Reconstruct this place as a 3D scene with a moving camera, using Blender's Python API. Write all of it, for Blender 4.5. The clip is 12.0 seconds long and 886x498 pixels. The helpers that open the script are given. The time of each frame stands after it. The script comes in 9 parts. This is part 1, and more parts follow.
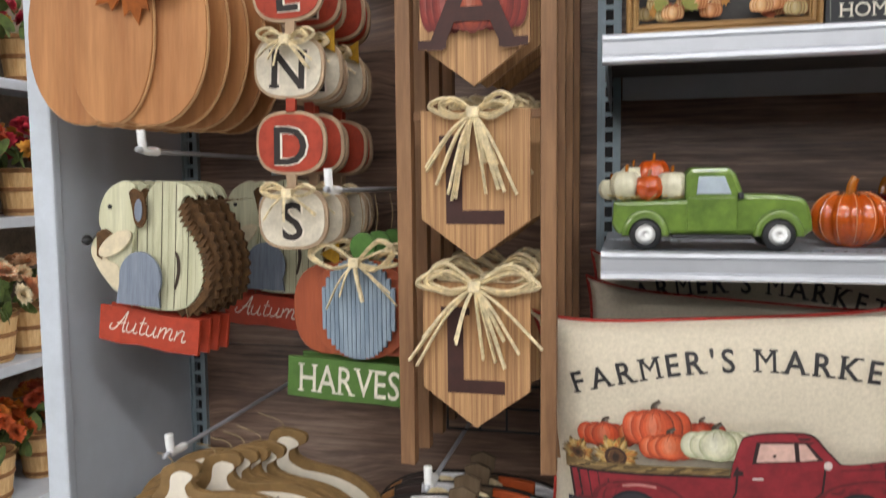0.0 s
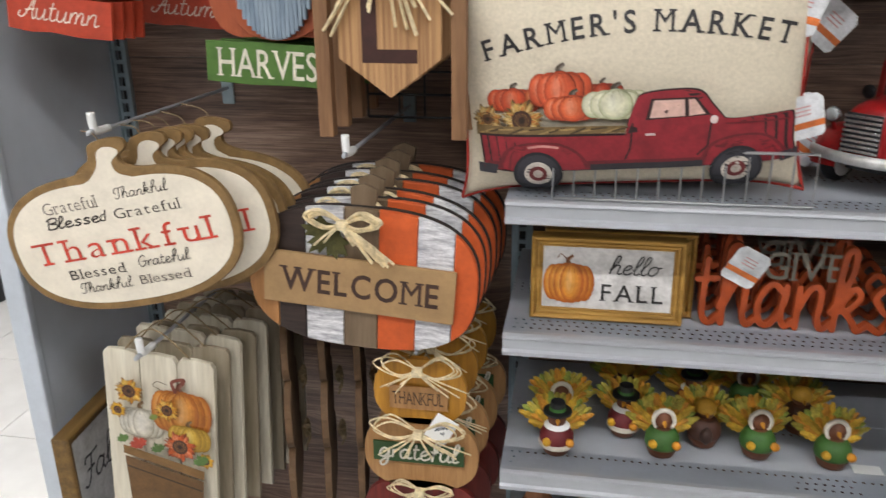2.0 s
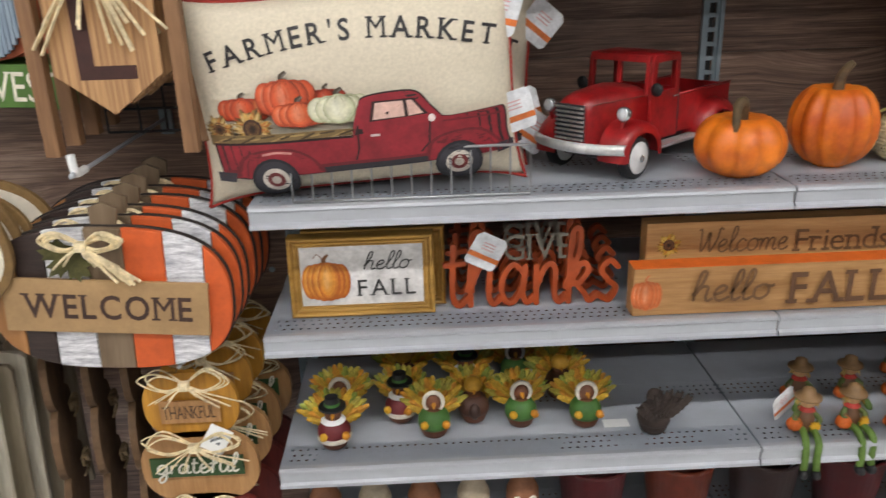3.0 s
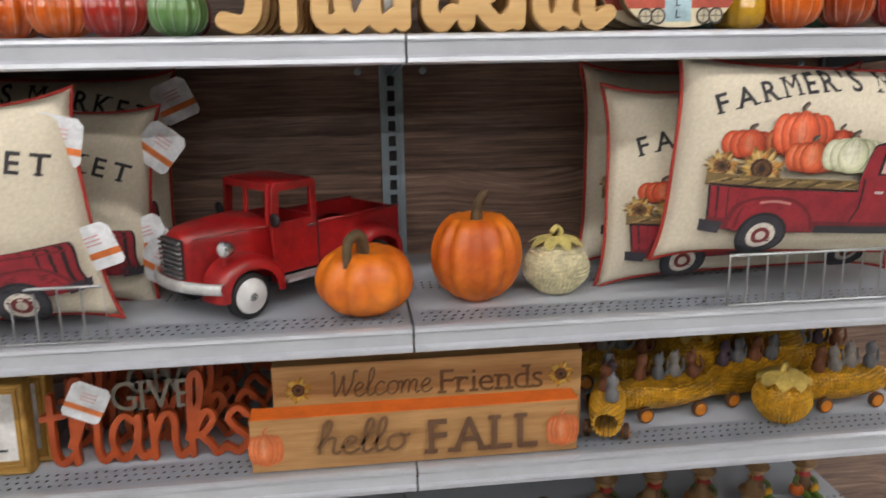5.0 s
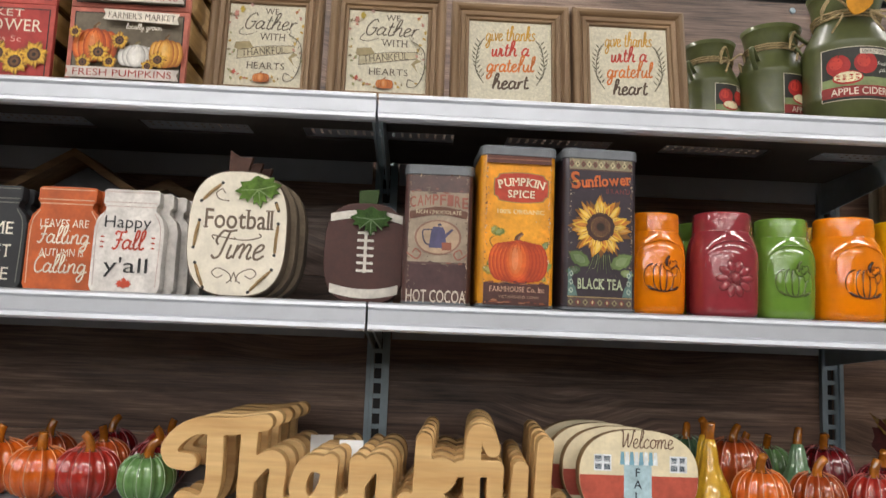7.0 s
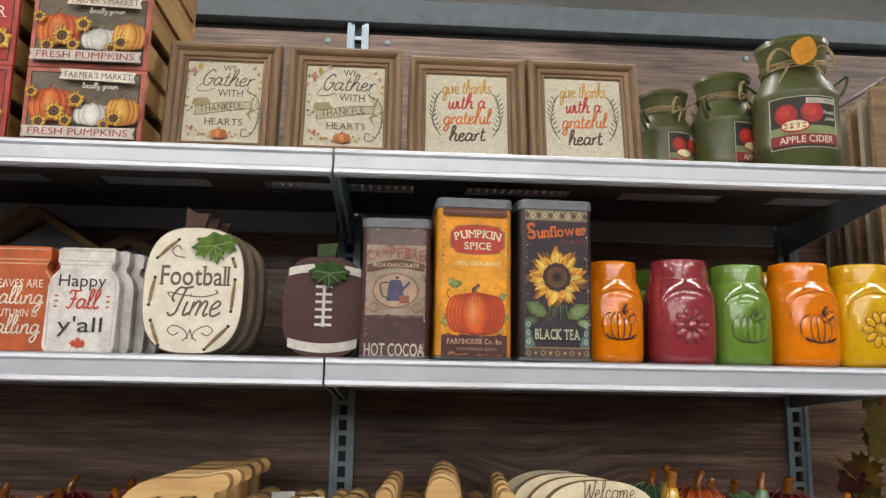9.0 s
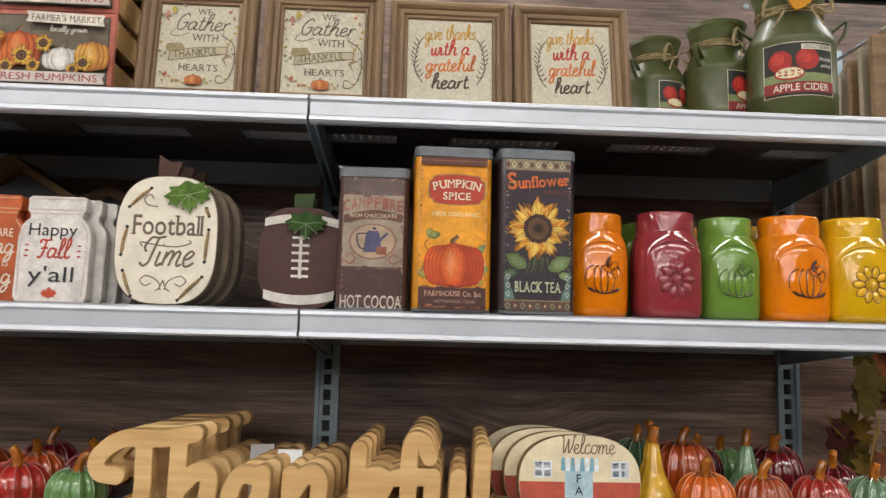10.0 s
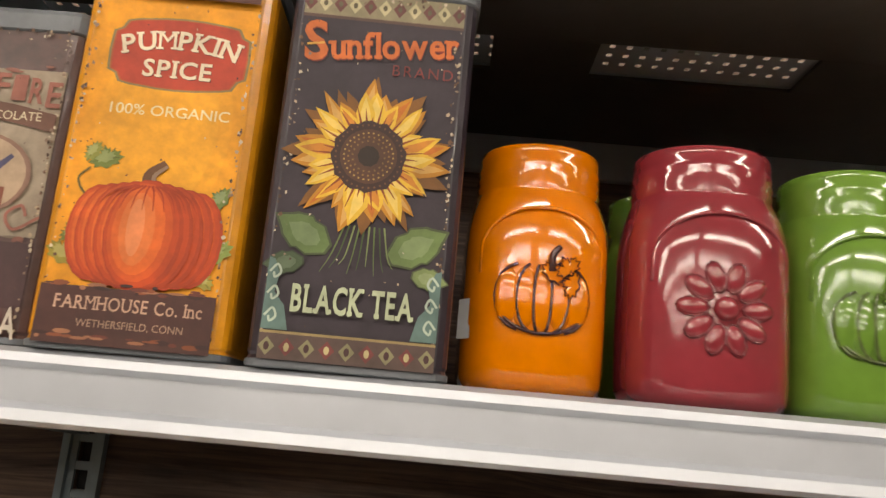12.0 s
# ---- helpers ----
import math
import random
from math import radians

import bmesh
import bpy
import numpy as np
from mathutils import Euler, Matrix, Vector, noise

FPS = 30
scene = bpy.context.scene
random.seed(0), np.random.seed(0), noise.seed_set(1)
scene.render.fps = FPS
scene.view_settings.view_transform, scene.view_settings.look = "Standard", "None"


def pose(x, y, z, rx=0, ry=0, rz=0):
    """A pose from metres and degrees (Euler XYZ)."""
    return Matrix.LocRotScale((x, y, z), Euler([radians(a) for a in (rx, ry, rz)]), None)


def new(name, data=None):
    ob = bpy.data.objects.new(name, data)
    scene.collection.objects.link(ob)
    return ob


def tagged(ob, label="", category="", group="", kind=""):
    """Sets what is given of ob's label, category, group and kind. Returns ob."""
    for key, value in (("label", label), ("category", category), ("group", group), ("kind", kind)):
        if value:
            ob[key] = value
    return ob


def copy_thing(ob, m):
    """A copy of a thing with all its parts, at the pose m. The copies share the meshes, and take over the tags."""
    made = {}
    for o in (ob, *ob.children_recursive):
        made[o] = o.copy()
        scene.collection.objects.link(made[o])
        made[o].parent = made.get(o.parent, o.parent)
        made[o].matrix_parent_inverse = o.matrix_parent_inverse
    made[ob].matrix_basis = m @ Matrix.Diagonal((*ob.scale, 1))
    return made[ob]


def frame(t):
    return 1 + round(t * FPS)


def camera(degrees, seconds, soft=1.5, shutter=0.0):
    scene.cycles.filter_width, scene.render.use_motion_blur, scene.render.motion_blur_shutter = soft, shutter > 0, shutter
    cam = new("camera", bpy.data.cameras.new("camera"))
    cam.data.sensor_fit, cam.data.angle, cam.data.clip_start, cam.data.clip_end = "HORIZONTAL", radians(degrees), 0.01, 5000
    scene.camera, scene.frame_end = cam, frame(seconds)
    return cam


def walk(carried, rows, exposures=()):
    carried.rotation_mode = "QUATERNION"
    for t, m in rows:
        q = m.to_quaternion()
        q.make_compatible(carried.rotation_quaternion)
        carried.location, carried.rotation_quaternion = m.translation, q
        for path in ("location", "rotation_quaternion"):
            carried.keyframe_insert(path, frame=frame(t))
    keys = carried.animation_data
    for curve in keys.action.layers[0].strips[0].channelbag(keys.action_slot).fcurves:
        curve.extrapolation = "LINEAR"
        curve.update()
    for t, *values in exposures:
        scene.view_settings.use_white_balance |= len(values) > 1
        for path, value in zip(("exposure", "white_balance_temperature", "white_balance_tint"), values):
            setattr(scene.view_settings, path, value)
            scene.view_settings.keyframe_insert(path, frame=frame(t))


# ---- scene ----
cam = camera(59.4, 12.0, soft=1.35, shutter=0.3)
METRES, EYE, TILT, LEAN, TURN = 1.9, 1.5, 0.0, 0.0, 13.3
ROWS = [
    (0.0, 0.0, 0.0, 0.0, -0.05, -4.85, 0.58),
    (0.5, -0.0035, -0.0071, -0.0298, 0.35, -10.43, 0.78),
    (1.0, -0.001, -0.0141, -0.0568, 0.24, -14.96, 0.17),
    (1.5, 0.0088, -0.025, -0.0754, -0.74, -17.82, -0.24),
    (2.0, 0.0247, -0.0382, -0.0822, -3.56, -19.7, 0.44),
    (2.5, 0.0599, -0.0529, -0.0793, -9.89, -20.48, 1.46),
    (3.0, 0.0986, -0.0678, -0.0738, -15.62, -20.21, 1.65),
    (5.0, 0.351, -0.0727, -0.056, -20.28, -14.3, 0.89),
    (5.5, 0.4093, -0.089, -0.025, -18.59, -9.54, -0.14),
    (6.0, 0.4239, -0.0957, 0.0053, -17.36, -2.92, -1.27),
    (6.5, 0.4194, -0.0927, 0.0454, -16.36, 3.22, -2.47),
    (7.0, 0.4157, -0.0923, 0.0668, -15.68, 7.07, -2.19),
    (7.5, 0.4172, -0.097, 0.082, -15.15, 8.74, -0.21),
    (7.7, 0.4175, -0.0972, 0.0825, -15.5, 10.1, 0.1),
    (9.3, 0.434, -0.0997, 0.075, -16.95, 9.75, -1.1),
    (9.5, 0.4364, -0.0995, 0.0742, -16.77, 8.28, -1.32),
    (10.0, 0.4536, -0.0919, 0.0721, -16.27, 7.05, -1.37),
    (10.5, 0.4912, -0.039, 0.0734, -17.47, 7.38, -1.24),
    (11.0, 0.5451, 0.0442, 0.0874, -19.55, 8.64, -1.25),
    (11.5, 0.599, 0.1173, 0.0811, -18.17, 9.92, -4.03),
    (12.0, 0.6331, 0.1803, 0.0852, -12.89, 12.18, -5.04),
]
walk(cam, [(t, pose(0, 0, EYE, TILT, LEAN, TURN) @ pose(METRES * x, METRES * y, METRES * z, 90 + pitch, roll, yaw)) for t, x, y, z, yaw, pitch, roll in ROWS],
     exposures=[(0.0, 0.02, 6400, 10), (1.0, 0.0, 6350, 10), (2.0, 0.04, 6400, 10), (3.0, 0.16, 6450, 10), (5.0, 0.1, 6550, 10), (5.5, 0.14, 6500, 10), (7.0, -0.06, 6600, 10), (9.5, -0.1, 6600, 10), (10.5, -0.12, 6600, 10), (11.5, 0.08, 7400, 11), (12.0, 0.03, 7600, 11)])

# ---- world and light ----
world = bpy.data.worlds.new("store_air")
scene.world = world
world.use_nodes = True
world.node_tree.nodes["Background"].inputs[0].default_value = (0.9, 0.95, 1.0, 1)
world.node_tree.nodes["Background"].inputs[1].default_value = 0.008

LAMP = 62.0
CEIL = 3.9
LAMP_X = (-4.2, 0.0, 4.2)
LAMP_Y = (-6.6, -3.8, -1.2, 1.8, 4.6)
for ly in LAMP_Y:
    for lx in LAMP_X:
        lamp = bpy.data.lights.new("tube_light", "AREA")
        lamp.shape, lamp.size, lamp.size_y, lamp.energy = "RECTANGLE", 3.6, 0.16, LAMP
        lamp.color = (1.0, 0.955, 0.915)
        new("tube_light", lamp).matrix_world = pose(lx, ly, CEIL - 0.14)
# the long rows of lights further off in the store
FAR_Y = (-9.6, -13.0, -16.4)
for ly in FAR_Y:
    lamp = bpy.data.lights.new("tube_row", "AREA")
    lamp.shape, lamp.size, lamp.size_y, lamp.energy = "RECTANGLE", 12.4, 0.16, 4.2 * LAMP
    lamp.color = (1.0, 0.955, 0.915)
    new("tube_row", lamp).matrix_world = pose(0, ly, CEIL - 0.14)


# ---- materials ----
MATS = {}


def lin(h):
    """A colour given as rrggbb, in linear light."""
    v = [int(h[i:i + 2], 16) / 255 for i in (0, 2, 4)]
    return tuple(c / 12.92 if c <= 0.04045 else ((c + 0.055) / 1.055) ** 2.4 for c in v) + (1,)


def surf(key, col, rough=0.6, metal=0.0, vary=0.18, size=30.0, bump=0.1, coat=0.0, grain=None, dark=None, fleck=0.0, glow=0.0):
    """A painted or natural surface: colour with two scales of variation and a fine relief.
    grain: stretch along x, y, z for wood or cloth; dark: the second colour of the grain."""
    if key in MATS:
        return MATS[key]
    m = bpy.data.materials.new(key)
    m.use_nodes = True
    nt = m.node_tree
    N, L = nt.nodes, nt.links
    b = N["Principled BSDF"]
    c = lin(col)
    b.inputs["Roughness"].default_value = rough
    b.inputs["Metallic"].default_value = metal
    b.inputs["Coat Weight"].default_value = coat
    b.inputs["Coat Roughness"].default_value = 0.08
    tc = N.new("ShaderNodeTexCoord")
    mp = N.new("ShaderNodeMapping")
    mp.inputs["Scale"].default_value = grain if grain else (1, 1, 1)
    info = N.new("ShaderNodeObjectInfo")
    add = N.new("ShaderNodeVectorMath")
    add.operation = "ADD"
    L.new(tc.outputs["Object"], mp.inputs["Vector"])
    L.new(mp.outputs[0], add.inputs[0])
    L.new(info.outputs["Random"], add.inputs[1])
    n1 = N.new("ShaderNodeTexNoise")
    n1.inputs["Scale"].default_value = size
    n1.inputs["Detail"].default_value = 5
    n1.inputs["Roughness"].default_value = 0.65
    n2 = N.new("ShaderNodeTexNoise")
    n2.inputs["Scale"].default_value = size * 5.3
    n2.inputs["Detail"].default_value = 3
    L.new(add.outputs[0], n1.inputs["Vector"])
    L.new(add.outputs[0], n2.inputs["Vector"])
    ramp = N.new("ShaderNodeMapRange")
    ramp.inputs[1].default_value, ramp.inputs[2].default_value = 0.33, 0.67
    L.new(n1.outputs[0], ramp.inputs[0])
    mix = N.new("ShaderNodeMix")
    mix.data_type = "RGBA"
    d = lin(dark) if dark else tuple(v * (1 - vary) ** 2 for v in c[:3]) + (1,)
    lite = tuple(min(1, v * (1 + vary * 0.5)) for v in c[:3]) + (1,) if not dark else c
    mix.inputs[6].default_value, mix.inputs[7].default_value = d, lite
    L.new(ramp.outputs[0], mix.inputs[0])
    mix2 = N.new("ShaderNodeMix")
    mix2.data_type, mix2.blend_type = "RGBA", "MULTIPLY"
    mix2.inputs[0].default_value = min(1.0, vary * 1.6 + fleck)
    r2 = N.new("ShaderNodeMapRange")
    r2.inputs[1].default_value, r2.inputs[2].default_value = 0.3, 0.6
    r2.inputs[3].default_value = 0.55
    L.new(n2.outputs[0], r2.inputs[0])
    L.new(mix.outputs[2], mix2.inputs[6])
    L.new(r2.outputs[0], mix2.inputs[7])
    L.new(mix2.outputs[2], b.inputs["Base Color"])
    if bump:
        bp = N.new("ShaderNodeBump")
        bp.inputs["Strength"].default_value = bump
        bp.inputs["Distance"].default_value = 0.002
        L.new(n2.outputs[0], bp.inputs["Height"])
        L.new(bp.outputs[0], b.inputs["Normal"])
    if glow:
        b.inputs["Emission Color"].default_value = c
        b.inputs["Emission Strength"].default_value = glow
    MATS[key] = m
    return m


def ink(col):
    """Printed or brushed colour on a flat face."""
    return surf("ink_" + col, col, rough=0.62, vary=0.17, size=38, bump=0.05)


def wood(key, col, dark, along="x", rough=0.6, size=3.0, bump=0.25):
    g = {"x": (1.2, 14, 14), "z": (14, 14, 1.2), "y": (14, 1.2, 14)}[along]
    return surf(key, col, rough=rough, vary=0.16, size=size, bump=bump, grain=g, dark=dark)


STEEL = surf("shelf_steel", "c2c6cd", rough=0.42, metal=0.5, vary=0.05, size=8, bump=0.02)
DECK = surf("shelf_deck", "b9bfc8", rough=0.42, metal=0.15, vary=0.06, size=6, bump=0.02)
UPRIGHT = surf("upright_steel", "9fb0b9", rough=0.38, metal=0.5, vary=0.1, size=14, bump=0.03)
PANEL_GREY = surf("end_panel_paint", "c6ced8", rough=0.6, vary=0.05, size=4, bump=0.03)
BLACK = surf("black_plastic", "17171a", rough=0.5, vary=0.1)
DARKGAP = surf("dark_steel", "2a2b2e", rough=0.6, vary=0.1)


def plank_print(key):
    """Dark printed barn boards: long grain lines, bands of tone and scattered knots."""
    m = bpy.data.materials.new(key)
    m.use_nodes = True
    N, L = m.node_tree.nodes, m.node_tree.links
    b = N["Principled BSDF"]
    b.inputs["Roughness"].default_value = 0.36
    tc, info = N.new("ShaderNodeTexCoord"), N.new("ShaderNodeObjectInfo")
    off = N.new("ShaderNodeVectorMath")
    off.operation = "MULTIPLY_ADD"
    off.inputs[1].default_value = (7, 3, 5)
    L.new(info.outputs["Random"], off.inputs[0])
    L.new(tc.outputs["Object"], off.inputs[2])

    vo = N.new("ShaderNodeTexVoronoi")
    vo.inputs["Scale"].default_value = 1.0
    mp = N.new("ShaderNodeMapping")
    mp.inputs["Scale"].default_value = (2.3, 1.0, 4.4)
    L.new(off.outputs[0], mp.inputs[0])
    L.new(mp.outputs[0], vo.inputs["Vector"])
    knot = N.new("ShaderNodeMapRange")
    knot.inputs[1].default_value, knot.inputs[2].default_value, knot.inputs[3].default_value = 0.03, 0.12, 0.12
    L.new(vo.outputs["Distance"], knot.inputs[0])
    swell = N.new("ShaderNodeMapRange")
    swell.inputs[1].default_value, swell.inputs[2].default_value, swell.inputs[3].default_value, swell.inputs[4].default_value = 0.0, 0.42, 0.055, 0.0
    L.new(vo.outputs["Distance"], swell.inputs[0])
    lift = N.new("ShaderNodeCombineXYZ")
    L.new(swell.outputs[0], lift.inputs[2])
    flow = N.new("ShaderNodeVectorMath")
    flow.operation = "ADD"
    L.new(off.outputs[0], flow.inputs[0])
    L.new(lift.outputs[0], flow.inputs[1])

    def noise_tex(scale, stretch, detail=5.0, rough=0.6):
        mp = N.new("ShaderNodeMapping")
        mp.inputs["Scale"].default_value = stretch
        n = N.new("ShaderNodeTexNoise")
        n.inputs["Scale"].default_value, n.inputs["Detail"].default_value, n.inputs["Roughness"].default_value = scale, detail, rough
        n.inputs["Distortion"].default_value = 0.6
        L.new(flow.outputs[0], mp.inputs[0])
        L.new(mp.outputs[0], n.inputs["Vector"])
        return n

    broad, fine, lines = noise_tex(2.2, (1, 4, 5)), noise_tex(9.0, (0.6, 16, 16), 6, 0.7), noise_tex(34.0, (0.3, 14, 14), 3, 0.6)
    ramp = N.new("ShaderNodeValToRGB")
    ramp.color_ramp.elements[0].position, ramp.color_ramp.elements[0].color = 0.36, lin("403029")
    ramp.color_ramp.elements[1].position, ramp.color_ramp.elements[1].color = 0.66, lin("b39885")
    el = ramp.color_ramp.elements.new(0.52)
    el.color = lin("84695a")
    mx = N.new("ShaderNodeMath")
    mx.operation = "MULTIPLY_ADD"
    mx.inputs[1].default_value = 0.55
    half2 = N.new("ShaderNodeMath")
    half2.operation = "MULTIPLY"
    half2.inputs[1].default_value = 0.45
    L.new(broad.outputs[0], half2.inputs[0])
    L.new(fine.outputs[0], mx.inputs[0])
    L.new(half2.outputs[0], mx.inputs[2])
    L.new(mx.outputs[0], ramp.inputs[0])
    r2 = N.new("ShaderNodeMapRange")
    r2.inputs[1].default_value, r2.inputs[2].default_value, r2.inputs[3].default_value = 0.40, 0.56, 0.60
    L.new(lines.outputs[0], r2.inputs[0])
    m1, m2 = N.new("ShaderNodeMix"), N.new("ShaderNodeMix")
    for q in (m1, m2):
        q.data_type, q.blend_type = "RGBA", "MULTIPLY"
        q.inputs[0].default_value = 0.8
    L.new(ramp.outputs[0], m1.inputs[6])
    L.new(r2.outputs[0], m1.inputs[7])
    L.new(m1.outputs[2], m2.inputs[6])
    L.new(knot.outputs[0], m2.inputs[7])
    L.new(m2.outputs[2], b.inputs["Base Color"])
    return m


PLANKS = plank_print("printed_planks")
WHITE = surf("white_plastic", "eef0f0", rough=0.35, vary=0.03, bump=0.0)
RAFFIA = surf("raffia", "f0dfb6", rough=0.75, vary=0.25, size=90, bump=0.2)
TWINE = surf("twine", "9a8563", rough=0.9, vary=0.3, size=120, bump=0.3)
PINE = wood("pine", "d9b67f", "b98f57", "x", size=2.4, bump=0.08)
MDF = surf("mdf_edge", "8f7350", rough=0.8, vary=0.15, size=50)
WIRE = surf("zinc_wire", "b4b6b8", rough=0.3, metal=0.8, vary=0.06, bump=0.0)


# ---- building helpers ----
def link_mesh(name, me, mats, parent=None, m=None, label=""):
    ob = new(name, me)
    if not isinstance(mats, (list, tuple)):
        mats = [mats]
    if not me.materials:
        for k in mats:
            me.materials.append(k)
    if parent:
        ob.parent = parent
    if m is not None:
        ob.matrix_basis = m
    if label:
        ob["label"] = label
    return ob


def part(name, bm, material, parent=None, label="", m=None, smooth=False):
    """Links a bmesh as one mesh object under a thing or a part."""
    me = bpy.data.meshes.new(name)
    bm.normal_update()
    bm.to_mesh(me)
    bm.free()
    if smooth:
        for p in me.polygons:
            p.use_smooth = True
    return link_mesh(name, me, material, parent, m, label)


def thing(name, at, label, category, group="", rz=0.0, rx=0.0, ry=0.0):
    ob = new(name)
    ob.empty_display_size = 0.02
    ob.matrix_basis = pose(at[0], at[1], at[2], rx, ry, rz)
    return tagged(ob, label, category, group)


def box(bm, x0, x1, y0, y1, z0, z1, bevel=0.0):
    vs = [bm.verts.new((x, y, z)) for x in (x0, x1) for y in (y0, y1) for z in (z0, z1)]
    fs = [(0, 1, 3, 2), (4, 6, 7, 5), (0, 4, 5, 1), (2, 3, 7, 6), (0, 2, 6, 4), (1, 5, 7, 3)]
    made = [bm.faces.new([vs[i] for i in f]) for f in fs]
    if bevel:
        es = list({e for f in made for e in f.edges})
        bmesh.ops.bevel(bm, geom=es, offset=bevel, segments=2, affect="EDGES", profile=0.6)
    return bm


def rbox(x0, x1, y0, y1, z0, z1, bevel=0.002):
    return box(bmesh.new(), x0, x1, y0, y1, z0, z1, bevel)


def tube(bm, pts, r, n=6, r1=None, flat=1.0):
    """A round bar along points; r1: the end's radius; flat: squashes one way (ribbons)."""
    pts = [Vector(p) for p in pts]
    rings, last = [], None
    for i, p in enumerate(pts):
        d = (pts[min(i + 1, len(pts) - 1)] - pts[max(i - 1, 0)])
        d = d.normalized() if d.length > 1e-9 else Vector((0, 0, 1))
        if last is None:
            a = Vector((0, 0, 1)) if abs(d.z) < 0.9 else Vector((1, 0, 0))
            u = d.cross(a).normalized()
        else:
            u = (last - d * last.dot(d))
            u = u.normalized() if u.length > 1e-6 else d.orthogonal().normalized()
        last = u
        w = d.cross(u)
        rr = r if r1 is None else r + (r1 - r) * i / (len(pts) - 1)
        rings.append([bm.verts.new(p + (u * math.cos(2 * math.pi * k / n) + w * flat * math.sin(2 * math.pi * k / n)) * rr) for k in range(n)])
    for a, b in zip(rings, rings[1:]):
        for k in range(n):
            bm.faces.new((a[k], a[(k + 1) % n], b[(k + 1) % n], b[k]))
    bm.faces.new(rings[0][::-1])
    bm.faces.new(rings[-1])
    return bm


def curve_pts(ctrl, n=8):
    """A smooth line through control points."""
    P = [np.array(p, float) for p in ctrl]
    if len(P) < 3:
        return [tuple(P[0] + (P[-1] - P[0]) * k / n) for k in range(n + 1)]
    Q = [2 * P[0] - P[1]] + P + [2 * P[-1] - P[-2]]
    out = []
    for i in range(1, len(Q) - 2):
        for k in range(n):
            t = k / n
            a, b, c, d = Q[i - 1:i + 3]
            out.append(tuple(0.5 * (2 * b + (c - a) * t + (2 * a - 5 * b + 4 * c - d) * t * t + (3 * b - a - 3 * c + d) * t ** 3)))
    out.append(tuple(P[-1]))
    return out


def lathe(bm, prof, n=32, ribs=0, deep=0.0, at=(0, 0, 0), sx=1.0, sy=1.0):
    """Turns a profile of (radius, height); ribs: number of lobes, deep: how deep their furrows are."""
    rings = []
    for r, z in prof:
        ring = []
        for k in range(n):
            a = 2 * math.pi * k / n
            f = 1.0
            if ribs:
                f = 1 - deep * (1 - abs(math.sin(a * ribs / 2)) ** 0.6)
            ring.append(bm.verts.new((at[0] + r * f * sx * math.cos(a), at[1] + r * f * sy * math.sin(a), at[2] + z)))
        rings.append(ring)
    for a, b in zip(rings, rings[1:]):
        for k in range(n):
            bm.faces.new((a[k], a[(k + 1) % n], b[(k + 1) % n], b[k]))
    bm.faces.new(rings[0][::-1])
    bm.faces.new(rings[-1])
    return bm


def ell(cx, cz, rx, rz, n=28, a0=0.0, a1=360.0, p=2.0):
    out = []
    full = abs(a1 - a0) >= 360
    for k in range(n if full else n + 1):
        a = radians(a0 + (a1 - a0) * k / n)
        c, s = math.cos(a), math.sin(a)
        out.append((cx + rx * math.copysign(abs(c) ** (2 / p), c), cz + rz * math.copysign(abs(s) ** (2 / p), s)))
    return out


def rect(x0, x1, z0, z1):
    return [(x0, z0), (x1, z0), (x1, z1), (x0, z1)]


def slab_mesh(name, loops, thick, bevel=0.0008, y=0.0):
    """A board with any outline (and holes) in the x-z plane; its front is at y, its back at y + thick."""
    cu = bpy.data.curves.new(name, "CURVE")
    cu.dimensions, cu.fill_mode = "2D", "BOTH"
    cu.extrude = max(thick / 2 - bevel, 0.0001)
    cu.bevel_depth = bevel
    cu.bevel_resolution = 1
    cu.offset = -bevel
    for lp in loops:
        sp = cu.splines.new("POLY")
        sp.points.add(len(lp) - 1)
        for q, (x, z) in zip(sp.points, lp):
            q.co = (x, z, 0, 1)
        sp.use_cyclic_u = True
    ob = bpy.data.objects.new(name, cu)
    me = bpy.data.meshes.new_from_object(ob)
    bpy.data.objects.remove(ob)
    bpy.data.curves.remove(cu)
    me.materials.clear()
    me.transform(Matrix.Translation((0, y + thick / 2, 0)) @ Matrix.Rotation(radians(90), 4, "X"))
    for p in me.polygons:
        p.use_smooth = False
    return me


def slab(name, loops, thick, mat, parent, label="", y=0.0, bevel=0.0008, m=None):
    return link_mesh(name, slab_mesh(name, loops, thick, bevel, y), mat, parent, m, label)


TEXTS = {}


